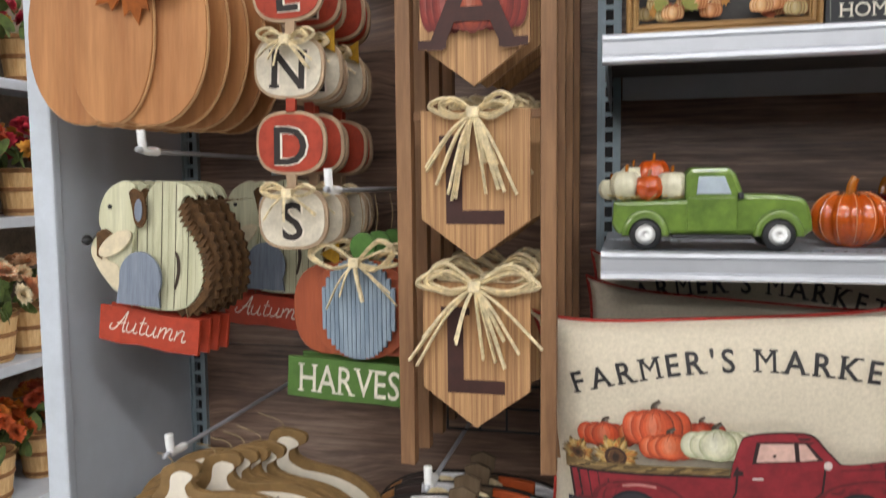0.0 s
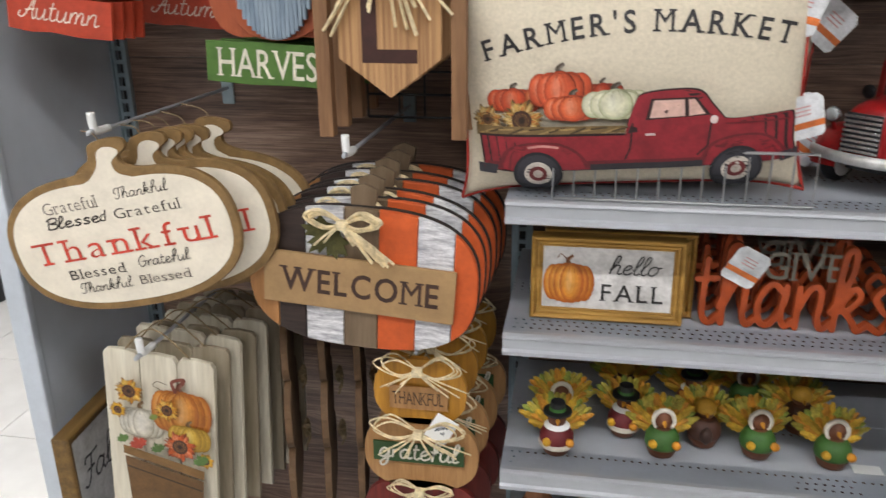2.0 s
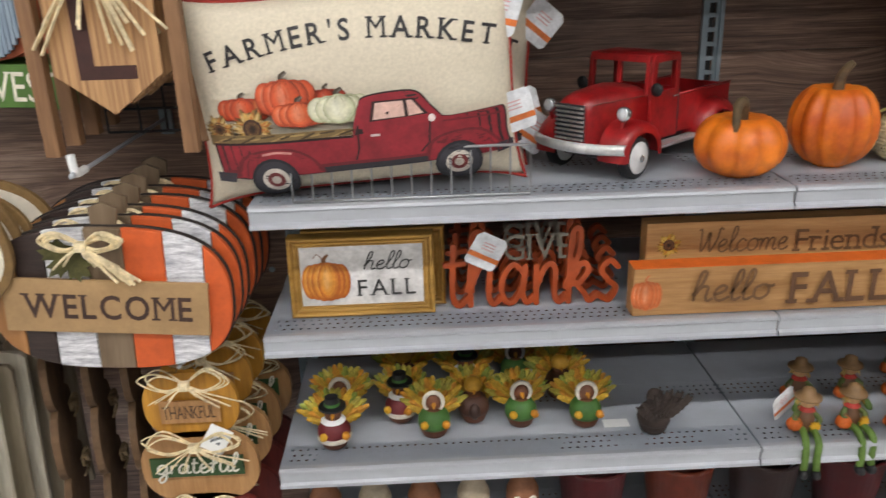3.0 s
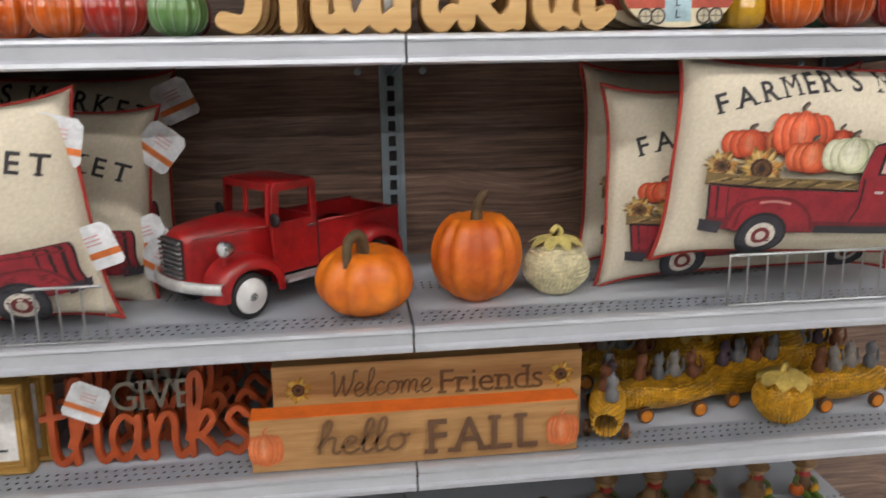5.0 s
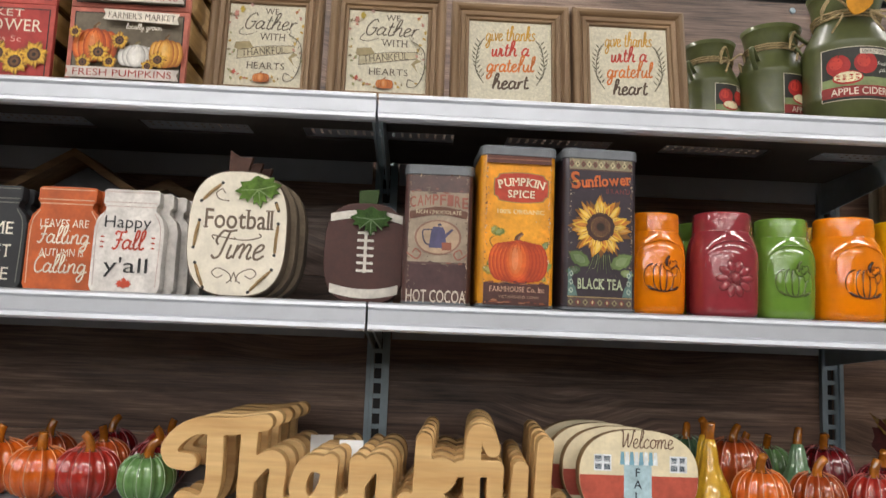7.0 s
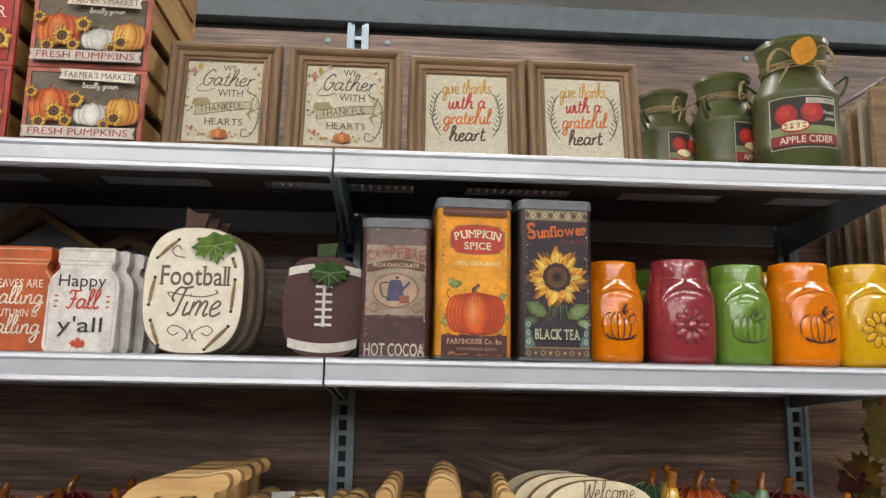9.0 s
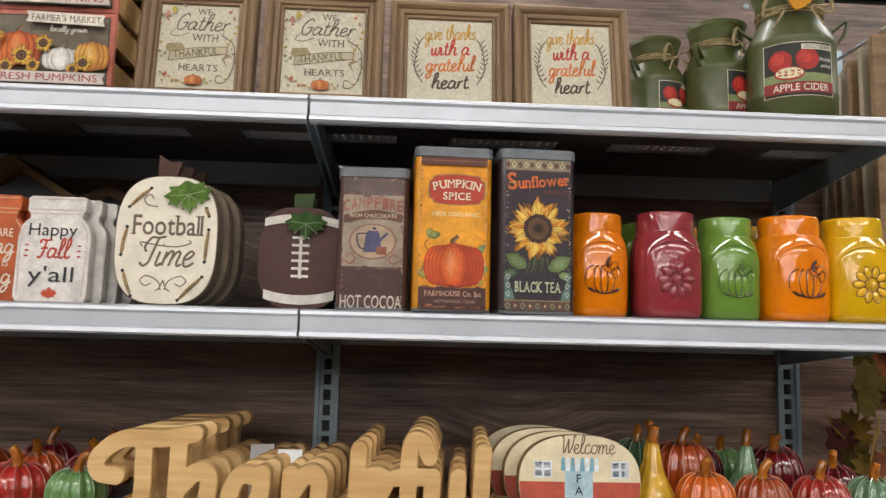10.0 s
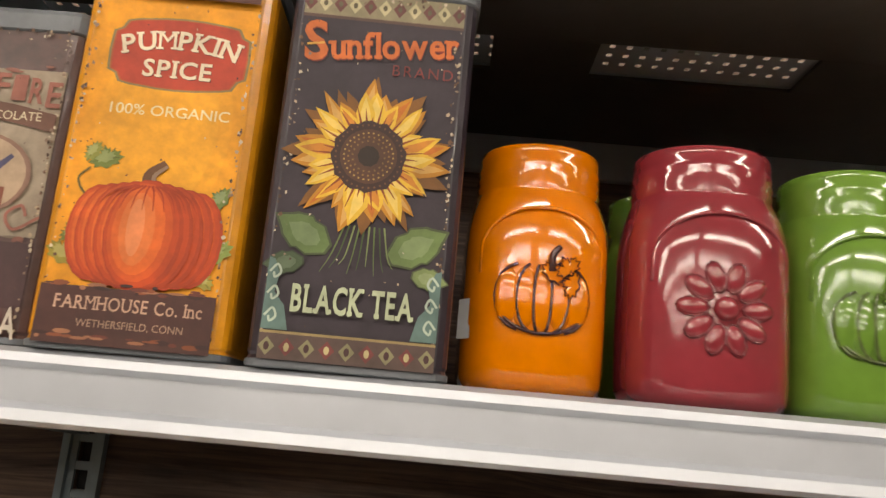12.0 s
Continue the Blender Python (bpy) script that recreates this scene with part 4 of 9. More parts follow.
pumpkin((0.694, 1.045, Z3), 0.068, 0.095, ORANGE_P, "squat orange artificial pumpkin with a hooked stem", "shelf pumpkins", 9, 0.16,
        stem_pts=[(0, 0, -0.02), (-0.004, -0.012, 0.024), (-0.020, -0.030, 0.022), (-0.024, -0.040, -0.012)], sr=0.0095)
pumpkin((0.855, 1.085, Z3), 0.066, 0.129, ORANGE_P, "tall orange artificial pumpkin with a dark stem", "shelf pumpkins", 13, 0.17, stem_pts=[(0, 0, -0.01), (0.002, 0, 0.018), (0.009, -0.004, 0.034), (0.016, -0.004, 0.04)], sr=0.009)


# ---- red metal truck ----
def red_truck(at, rz):
    RED = surf("red_enamel", "a3171a", rough=0.42, vary=0.28, size=18, bump=0.10, coat=0.25)
    RUB = surf("rubbed_enamel", "8a4038", rough=0.5, vary=0.5, size=30, bump=0.1, metal=0.2)
    TYRE = surf("truck_tyre", "1b1c1f", rough=0.6, vary=0.1)
    HUB = surf("white_hub", "dcdcdc", rough=0.4, vary=0.08)
    CHROME = surf("worn_chrome", "c4c6c8", rough=0.22, metal=0.85, vary=0.2, size=60)
    t = thing("toy_truck", at, "red painted metal pickup truck model with white wheels", "model truck", "", rz)

    def skin(rows, name, mat=RED, cap=True):
        """A pressed-metal shell through rows of points."""
        bm = bmesh.new()
        R = [[bm.verts.new(p) for p in row] for row in rows]
        for a, b in zip(R, R[1:]):
            for k in range(len(a) - 1):
                bm.faces.new((a[k], b[k], b[k + 1], a[k + 1]))
        if cap:
            bm.faces.new(R[0])
            bm.faces.new(R[-1][::-1])
        bmesh.ops.recalc_face_normals(bm, faces=bm.faces[:])
        return part(name, bm, mat, t, smooth=True)

    # bonnet: straight flanks, a soft shoulder, a low crown that rounds down over the grille
    rows = []
    for x, hw, zs, zt in ((-0.176, 0.024, 0.100, 0.108), (-0.174, 0.027, 0.108, 0.118), (-0.165, 0.030, 0.112, 0.125), (-0.145, 0.034, 0.114, 0.129), (-0.10, 0.044, 0.115, 0.131), (-0.058, 0.054, 0.116, 0.131)):
        half = [(hw * 1.0, 0.045), (hw * 1.0, zs - 0.010), (hw * 0.99, zs - 0.002), (hw * 0.95, zs + 0.001), (hw * 0.86, zs + 0.5 * (zt - zs)), (hw * 0.6, zs + 0.85 * (zt - zs)), (hw * 0.3, zt - 0.0006), (0, zt)]
        rows.append([(x, -y, z) for y, z in half] + [(x, y, z) for y, z in half[-2::-1]])
    skin(rows, "bonnet")
    for s in (-1, 1):
        part("crease", tube(bmesh.new(), [(-0.165, s * 0.0305, 0.1125), (-0.145, s * 0.0342, 0.1145), (-0.10, s * 0.0442, 0.1155), (-0.058, s * 0.0542, 0.1165)], 0.0009, 5), RUB, t)
    # cab
    side = [(-0.058, 0.045), (0.020, 0.045), (0.021, 0.168), (0.016, 0.175), (-0.050, 0.175), (-0.056, 0.168), (-0.060, 0.116)]
    win = [(-0.047, 0.119), (-0.043, 0.163), (0.009, 0.163), (0.010, 0.119)]
    for s in (-1, 1):
        slab("cab_side", [side, win[::-1]], 0.005, RED, t, y=s * 0.0565 - 0.0025, bevel=0.0012)
        part("door_seam", rbox(0.0195, 0.0212, s * 0.0592 - 0.0006, s * 0.0592 + 0.0006, 0.05, 0.117, 0.0003), DARKGAP, t)
        part("door_handle", tube(bmesh.new(), [(0.002, s * 0.0605, 0.108), (0.013, s * 0.0605, 0.108)], 0.0014, 6), CHROME, t)
        mir = part("mirror", lathe(bmesh.new(), [(0.004, -0.002), (0.010, -0.001), (0.010, 0.002), (0.004, 0.003)], 16), BLACK, t, m=pose(-0.060, s * 0.069, 0.126, 0, -90), smooth=True)
        part("mirror_arm", tube(bmesh.new(), [(0, 0, 0), (0.004, s * -0.010, -0.006)], 0.001, 5), BLACK, mir)
    rows = []
    for x, z in ((-0.057, 0.169), (-0.052, 0.175), (-0.03, 0.178), (0.0, 0.178), (0.017, 0.174), (0.021, 0.169)):
        rows.append([(x, y, z - 0.004 * (abs(y) / 0.059) ** 3 - (0.004 if abs(y) > 0.058 else 0)) for y in (-0.059, -0.056, -0.04, -0.02, 0, 0.02, 0.04, 0.056, 0.059)])
    skin(rows, "cab_roof", cap=False)
    face = [(-0.054, 0.0), (0.054, 0.0), (0.054, 0.060), (-0.054, 0.060)]
    for name, x, tilt, holes in (("windscreen_frame", -0.0585, 3, ((-0.048, -0.004), (0.004, 0.048))), ("rear_frame", 0.0195, 0, ((-0.046, 0.046),))):
        slab(name, [face] + [[(a, 0.006), (a, 0.049), (b, 0.049), (b, 0.006)] for a, b in holes], 0.004, RED, t, m=pose(x, 0, 0.115, 0, 0, 90) @ pose(0, 0, 0, tilt), bevel=0.0008)
    part("firewall", rbox(-0.0585, -0.055, -0.053, 0.053, 0.05, 0.118, 0.001), RED, t)
    part("rear_wall", rbox(0.0155, 0.0195, -0.053, 0.053, 0.05, 0.116, 0.001), RED, t)
    part("seat", rbox(-0.012, 0.015, -0.050, 0.050, 0.055, 0.098, 0.004), DARKGAP, t)
    # bed
    for s in (-1, 1):
        part("bed_side", rbox(0.0225, 0.186, s * 0.057 - 0.0016, s * 0.057 + 0.0016, 0.048, 0.108, 0.0008), RED, t)
        part("bed_rim", tube(bmesh.new(), [(0.0225, s * 0.0575, 0.109), (0.187, s * 0.0575, 0.109)], 0.0024, 6), RED, t, smooth=True)
    part("bed_floor", rbox(0.0225, 0.184, -0.055, 0.055, 0.060, 0.064, 0.0005), RED, t)
    part("bed_front", rbox(0.0225, 0.0255, -0.055, 0.055, 0.0645, 0.108, 0.0005), RED, t)
    part("tailgate", rbox(0.1845, 0.1880, -0.0552, 0.0552, 0.050, 0.107, 0.001), RED, t)
    part("chassis", rbox(-0.15, 0.17, -0.035, 0.035, 0.030, 0.0445, 0.004), DARKGAP, t)
    # swollen fenders and wheels
    for x, top, back in ((-0.112, 0.088, 0.060), (0.122, 0.092, 0.056)):
        for s in (-1, 1):
            rows = []
            for y, f in ((0.040, 1.0), (0.058, 1.0), (0.070, 0.985), (0.079, 0.94), (0.084, 0.86)):
                row = []
                for k in range(15):
                    a = math.pi * k / 14
                    px = x - 0.052 * math.cos(a) * f if math.cos(a) > 0 else x - back * math.cos(a) * f
                    row.append((px, s * y, 0.032 + (top - 0.032) * f * math.sin(a) ** 0.75))
                rows.append(row)
            inner = [(x + (px - x) * 0.80, y, 0.032 + (pz - 0.032) * 0.80) for px, y, pz in rows[-1]]
            skin(rows + [inner], "fender", cap=False)
            w = part("wheel", lathe(bmesh.new(), [(0.018, -0.010), (0.029, -0.010), (0.0325, -0.006), (0.0325, 0.006), (0.029, 0.010), (0.018, 0.010)], 32), TYRE, t, m=pose(x, s * 0.068, 0.0325, 90), smooth=True)
            part("hubcap", lathe(bmesh.new(), [(0.003, -0.0150), (0.0055, -0.0140), (0.007, -0.0118), (0.0225, -0.0112), (0.0245, -0.0100), (0.0245, 0.0100), (0.0225, 0.0112), (0.007, 0.0118), (0.0055, 0.0140), (0.003, 0.0150)], 28), HUB, w, smooth=True)
            part("hub_nut", lathe(bmesh.new(), [(0.006, -0.0158), (0.004, -0.0175), (0.001, -0.018), (0.001, 0.018), (0.004, 0.0175), (0.006, 0.0158)], 16), CHROME, w, smooth=True)
    # grille of level chrome bars, bumper, lamps
    part("grille", rbox(-0.1795, -0.1765, -0.0255, 0.0255, 0.060, 0.114, 0.001), DARKGAP, t)
    for k in range(8):
        part("grille_bar", rbox(-0.1835, -0.1797, -0.0262, 0.0262, 0.0615 + k * 0.0066, 0.0655 + k * 0.0066, 0.001), CHROME, t)
    rows = []
    for y in (-0.084, -0.075, -0.055, -0.028, 0, 0.028, 0.055, 0.075, 0.084):
        x = -0.190 + 0.030 * (abs(y) / 0.084) ** 2.2
        rows.append([(x + 0.004, y, 0.044), (x, y, 0.0455), (x - 0.0015, y, 0.052), (x, y, 0.0585), (x + 0.004, y, 0.060)])
    skin(rows, "bumper", surf("dull_chrome", "cfd0cf", rough=0.35, metal=0.5, vary=0.15, size=40), cap=False)
    for s in (-1, 1):
        hl = part("headlight", lathe(bmesh.new(), [(0.003, -0.016), (0.009, -0.008), (0.0115, 0.0), (0.0115, 0.003), (0.010, 0.0045)], 18), CHROME, t, m=pose(-0.142, s * 0.068, 0.101, 0, -90), smooth=True)
        part("lens", lathe(bmesh.new(), [(0.0095, 0.0046), (0.007, 0.007), (0.002, 0.0082)], 16), surf("lamp_lens", "c8ccd0", rough=0.1, metal=0.3, vary=0.05), hl, smooth=True)
        part("lamp_foot", tube(bmesh.new(), [(-0.142, s * 0.067, 0.092), (-0.140, s * 0.064, 0.078)], 0.003, 6), RED, t)
        part("running_board", rbox(-0.050, 0.066, s * 0.067 - 0.011, s * 0.067 + 0.011, 0.036, 0.041, 0.001), surf("dull_chrome", "cfd0cf"), t)
    return t


red_truck((0.5754, 1.172, Z3), 41)


# ---- tins on the fifth shelf ----
Z5 = SHELF_Z[5] + 0.001
TINLID = surf("tin_lid", "6c7075", rough=0.5, metal=0.2, vary=0.12)


def tin(at, w, d, h, body, label, rz, draw):
    t = thing("storage_tin", at, label, "tin", "square storage tins", rz)
    c = 0.009

    def ring(g, z):
        out = []
        for sx, sy, a0 in ((1, 1, 0), (-1, 1, 90), (-1, -1, 180), (1, -1, 270)):
            for k in range(5):
                a = radians(a0 + 22.5 * k)
                out.append((sx * (w / 2 - c) + (c + g) * math.cos(a), d / 2 + sy * (d / 2 - c) + (c + g) * math.sin(a), z))
        return out

    def shell(levels):
        bm = bmesh.new()
        rings = [[bm.verts.new(p) for p in ring(g, z)] for g, z in levels]
        n = len(rings[0])
        for a, b in zip(rings, rings[1:]):
            for k in range(n):
                bm.faces.new((a[k], a[(k + 1) % n], b[(k + 1) % n], b[k]))
        bm.faces.new(rings[0][::-1])
        bm.faces.new(rings[-1])
        return bm
    part("body", shell(((-0.003, 0.0), (0.0, 0.0015), (0.0, 0.004), (-0.0008, 0.0055), (0.0, 0.007), (0.0, h - 0.014))), body, t)
    part("foot_rim", shell(((-0.0005, 0.0), (0.0008, 0.0008), (0.0008, 0.0035), (-0.0005, 0.0042))), TINLID, t, "dull metal foot rim")
    part("lid", shell(((0.0004, h - 0.0138), (0.0014, h - 0.013), (0.0014, h - 0.004), (0.0004, h - 0.0012), (-0.002, h - 0.0002), (-0.006, h))), TINLID, t, "grey metal lid")
    a = Art(-0.0003, 0.00003)
    draw(a, w, h)
    a.put("printed_front", t)
    # worn specks, thickest along the edges
    rnd = random.Random(int(at[0] * 1000))
    a = Art(-0.0016, 0.00002)
    for k in range(240):
        s = rnd.choice((-1, 1))
        x, z = (s * (0.43 - abs(rnd.gauss(0, 0.02))), rnd.uniform(0.02, 0.93)) if k % 3 else (rnd.uniform(-0.42, 0.42), abs(rnd.gauss(0, 0.012)) + 0.03 if k % 2 else 0.925 - abs(rnd.gauss(0, 0.012)))
        if k > 190:
            x, z = rnd.uniform(-0.42, 0.42), rnd.uniform(0.05, 0.9)
        q = rnd.uniform(0.0003, 0.0011) if k <= 190 else rnd.uniform(0.0002, 0.0006)
        a.n += 0.005
        a.poly([(x * w + q * rnd.uniform(0.5, 1.3) * math.cos(b), z * h + q * rnd.uniform(0.5, 1.6) * math.sin(b)) for b in [2 * math.pi * j / 6 for j in range(6)]], rnd.choice(("4a3226", "6a4a34", "b8a084", "c9b8a0", "8a7260")), hold=True)
    tagged(a.put("worn_specks", t), kind="stuff")
    return t


def tin_cocoa(a, w, h):
    brown, cream = "4a3031", "9f8f7c"
    a.poly(rect(-0.43 * w, 0.43 * w, 0.30 * h, 0.80 * h), cream)
    a.poly(rect(-0.43 * w, 0.43 * w, 0.10 * h, 0.285 * h), brown)
    rnd = random.Random(5)
    for k in range(26):
        x, z = rnd.uniform(-0.40, 0.40) * w, rnd.choice((0.30, 0.80, 0.285, 0.82)) * h + rnd.uniform(-0.01, 0.01) * h
        a.poly(ell(x, z, rnd.uniform(0.01, 0.05) * w, rnd.uniform(0.003, 0.008) * h, 8), rnd.choice((brown, "8d5a4c", "7a6a5a")))
    for k, ch in enumerate("CAMPFIRE"):
        f = (k - 3.5) / 3.5
        a.text(ch, f * 0.38 * w, (0.725 + 0.02 * (1 - f * f)) * h, 0.075 * h, "9c5f50", w=0.088 * w, fat=0.02)
    a.poly([(x, z) for x, z in curve_pts([(-0.42 * w, 0.60 * h), (0, 0.64 * h), (0.42 * w, 0.61 * h)], 6)] + [(x, z) for x, z in curve_pts([(0.42 * w, 0.665 * h), (0, 0.695 * h), (-0.42 * w, 0.655 * h)], 6)], "6a4638")
    a.text("RICH CHOCOLATE", 0, 0.655 * h, 0.026 * h, "d8c8a8", w=0.66 * w)
    a.poly(ell(0, 0.475 * h, 0.34 * w, 0.125 * h, 26), "8d6a5a")
    a.poly(ell(0, 0.475 * h, 0.31 * w, 0.115 * h, 26), "b49a80")
    a.poly([(-0.13 * w, 0.40 * h), (0.13 * w, 0.40 * h), (0.10 * w, 0.52 * h), (0.07 * w, 0.55 * h), (-0.07 * w, 0.55 * h), (-0.10 * w, 0.52 * h)], "4d4a6a")
    a.poly([(0.09 * w, 0.46 * h), (0.22 * w, 0.53 * h), (0.20 * w, 0.54 * h), (0.08 * w, 0.49 * h)], "4d4a6a")
    a.line(curve_pts([(-0.09 * w, 0.53 * h), (-0.22 * w, 0.52 * h), (-0.19 * w, 0.44 * h), (-0.12 * w, 0.42 * h)], 5), 0.02 * w, "3c3a52")
    a.poly(ell(0.02 * w, 0.565 * h, 0.03 * w, 0.01 * h, 10), "3c3a52")
    a.poly(rect(0.06 * w, 0.20 * w, 0.385 * h, 0.44 * h), "8a4f3c")
    for s in (-1, 1):
        a.line(curve_pts([(s * 0.44 * w, 0.36 * h), (s * 0.30 * w, 0.32 * h), (s * 0.24 * w, 0.36 * h), (s * 0.32 * w, 0.39 * h), (s * 0.36 * w, 0.36 * h)], 5), 0.018 * w, "9c5f50")
    a.text("HOT COCOA", 0, 0.06 * h, 0.085 * h, "cfc2b2", w=0.86 * w, fat=0.01)


def tin_spice(a, w, h):
    e = 0.43
    a.poly(rect(-e * w, e * w, 0.13 * h, 0.885 * h), "e8991c")
    for k, c in enumerate(("ea9c1f", "eca023", "eea427")):
        a.poly(ell(0.02 * w, 0.55 * h, (0.42 - 0.07 * k) * w, (0.32 - 0.05 * k) * h, 28), c)
    notch = [(0.0, 0.115), (0.10, 0.113), (0.24, 0.105), (0.30, 0.098), (0.325, 0.072), (0.365, 0.062), (0.372, 0.0)]
    loop = [(x, z) for x, z in notch] + [(x, -z) for x, z in notch[-2::-1]] + [(-x, -z) for x, z in notch[1:]] + [(-x, z) for x, z in notch[-2:0:-1]]
    for f, c in ((1.0, "8a7a4c"), (0.965, "b5562c"), (0.94, "b83f28")):
        a.poly([(0.04 * w + x * w * f, 0.735 * h + z * h * (f - 0.01 * (f < 1)) * 0.84) for x, z in loop], c)
    for dx, c in ((0.004, "6a2018"), (0.0, "ead9bc")):
        a.serif("PUMPKIN", (0.04 + dx) * w, (0.772 - dx * 0.5) * h, 0.047 * h, c, w=0.62 * w, fat=0.022, arc=0.022 * h, gap=0.13, thin=0.12, foot=0.2)
        a.serif("SPICE", (0.04 + dx) * w, (0.695 - dx * 0.5) * h, 0.043 * h, c, w=0.36 * w, fat=0.02, thin=0.12, foot=0.2)
    a.text("100% ORGANIC", 0.04 * w, 0.585 * h, 0.026 * h, "f3dfae", w=0.62 * w, fat=0.008)
    a.line(curve_pts([(-0.16 * w, 0.34 * h), (-0.30 * w, 0.36 * h), (-0.36 * w, 0.40 * h), (-0.31 * w, 0.43 * h)], 5), 0.012 * w, "6a5a24")
    a.line(curve_pts([(0.30 * w, 0.33 * h), (0.38 * w, 0.36 * h), (0.36 * w, 0.40 * h)], 5), 0.010 * w, "6a5a24")
    for x, z, q, c, rot in ((-0.24, 0.455, 0.10, "6f7a34", 15), (-0.31, 0.47, 0.07, "8a8a3c", 60), (-0.36, 0.22, 0.11, "9a8a34", -20), (-0.34, 0.27, 0.08, "7a7a30", 40), (0.38, 0.25, 0.11, "8a9a4c", 30), (0.37, 0.38, 0.08, "6a7a3c", 60), (0.34, 0.185, 0.08, "a89a44", -40)):
        art_leaf(a, x * w, z * h, q * w, c, rot, "5a5a24")
        art_leaf(a, x * w - 0.006 * w, z * h + 0.004 * h, q * 0.6 * w, paler(c, 0.2), rot)
    art_pumpkin(a, 0.02 * w, 0.275 * h, 0.74 * w, 0.27 * h, ("dd6420", "bd4312"), "6a4426", 9, "9a3210")
    a.poly(rect(-e * w, e * w, 0.012 * h, 0.145 * h), "4c2a24")
    rnd = random.Random(3)
    for k in range(44):
        a.n += 0.02
        a.poly(ell(rnd.uniform(-0.42, 0.42) * w, (0.146 if k % 2 else 0.03) * h + rnd.gauss(0, 0.004) * h, rnd.uniform(0.01, 0.05) * w, rnd.uniform(0.002, 0.006) * h, 8), rnd.choice(("6a3226", "8a4a2c", "3c201c", "a06a4c")), hold=True)
    a.serif("FARMHOUSE Co. Inc", 0.01 * w, 0.108 * h, 0.030 * h, "c9a088", w=0.72 * w, fat=0.008, thin=0.10)
    a.text("WETHERSFIELD, CONN", 0.03 * w, 0.062 * h, 0.017 * h, "b08e78", w=0.52 * w)
    a.poly(rect(-e * w, e * w, 0.882 * h, 0.93 * h), "5c3026")
    a.poly(rect(-e * w, e * w, 0.905 * h, 0.912 * h), "8a5a44")


def tin_tea(a, w, h):
    e = 0.43
    a.poly(rect(-e * w, e * w, 0.012 * h, 0.93 * h), "352a33")
    a.poly(rect(-e * w, e * w, 0.862 * h, 0.93 * h), "8f8468")
    a.poly(rect(-e * w, e * w, 0.858 * h, 0.866 * h), "5a4038")
    for k in range(11):
        x = -0.40 + 0.08 * k
        a.poly([(x * w, 0.875 * h), ((x + 0.036) * w, 0.897 * h), (x * w, 0.919 * h), ((x - 0.036) * w, 0.897 * h)], "c4b790" if k % 2 else "6a3c38", hold=k > 0)
        a.poly(ell(x * w, 0.897 * h, 0.012 * w, 0.008 * h, 8), "5f563f")
    for dx, dz, c, f in ((0.012, -0.006, "1f151a", 0.03), (0.004, -0.002, "7d2a20", 0.03), (0.0, 0.0, "cf6a30", 0.022)):
        a.text("S", (-0.345 + dx) * w, (0.795 + dz) * h, 0.098 * h, c, w=0.125 * w, fat=f, rot=6)
        a.serif("unflower", (0.075 + dx) * w, (0.800 + dz) * h, 0.066 * h, c, w=0.68 * w, fat=f, gap=0.07, rot=6, thin=0.12)
    a.line([(-0.39 * w, 0.783 * h), (-0.30 * w, 0.79 * h)], 0.012 * w, "e8b050")
    a.text("BRAND", 0.235 * w, 0.735 * h, 0.028 * h, "7d3634", w=0.32 * w, spacing=1.3)
    for s, x, z, q, rot, c in ((-1, -0.27, 0.31, 0.24, 60, "5d7340"), (1, 0.28, 0.30, 0.25, -60, "6a8048"), (-1, -0.35, 0.24, 0.15, 100, "46593a"), (1, 0.36, 0.23, 0.14, -100, "7a8a54")):
        for f, cc in ((1.0, blend(c, "2a2a20")), (0.9, c), (0.55, paler(c, 0.14))):
            rr = q * w * f
            a.poly([(x * w + rr * (u * math.cos(radians(rot)) - v * math.sin(radians(rot))), z * h + rr * (u * math.sin(radians(rot)) + v * math.cos(radians(rot)))) for u, v in ((0, 0.8), (0.22, 0.5), (0.30, 0.42), (0.42, 0.1), (0.36, 0.0), (0.38, -0.25), (0.12, -0.6), (-0.12, -0.6), (-0.38, -0.25), (-0.36, 0.0), (-0.42, 0.1), (-0.30, 0.42), (-0.22, 0.5))], cc)
    for k in range(9):
        a.line(curve_pts([((-0.08 + 0.025 * k) * w, 0.34 * h), ((-0.13 + 0.035 * k) * w, 0.27 * h), ((-0.18 + 0.045 * k) * w, (0.225 + 0.01 * (k % 3)) * h)], 4), 0.010 * w, ("5f7040", "44542f", "7d8a58")[k % 3], w1=0.003 * w)
    art_sunflower(a, 0.0, 0.51 * h, 0.435 * w, ("e0b238", "c0801e"), "3a201a", 20)
    for s in (-1, 1):
        a.poly([(s * e * w, 0.085 * h), (s * 0.30 * w, 0.085 * h), (s * 0.33 * w, 0.14 * h), (s * 0.385 * w, 0.17 * h), (s * 0.37 * w, 0.21 * h), (s * 0.40 * w, 0.245 * h), (s * e * w, 0.25 * h)], "5f7a74")
        for z in (0.115, 0.165, 0.215):
            a.line(curve_pts([(s * 0.42 * w, z * h), (s * 0.385 * w, (z + 0.018) * h), (s * 0.365 * w, z * h), (s * 0.392 * w, (z - 0.012) * h), (s * 0.40 * w, z * h)], 4), 0.012 * w, "b4c2b0")
    a.serif("BLACK TEA", 0.006 * w, 0.157 * h, 0.060 * h, "2a221c", w=0.60 * w, fat=0.03, foot=0.18, thin=0.16)
    a.serif("BLACK TEA", 0, 0.160 * h, 0.060 * h, "b9c2a0", w=0.60 * w, fat=0.026, foot=0.18, thin=0.16)
    a.poly(rect(-e * w, e * w, 0.018 * h, 0.078 * h), "5a4640")
    a.poly(rect(-e * w, e * w, 0.076 * h, 0.082 * h), "a08a5c")
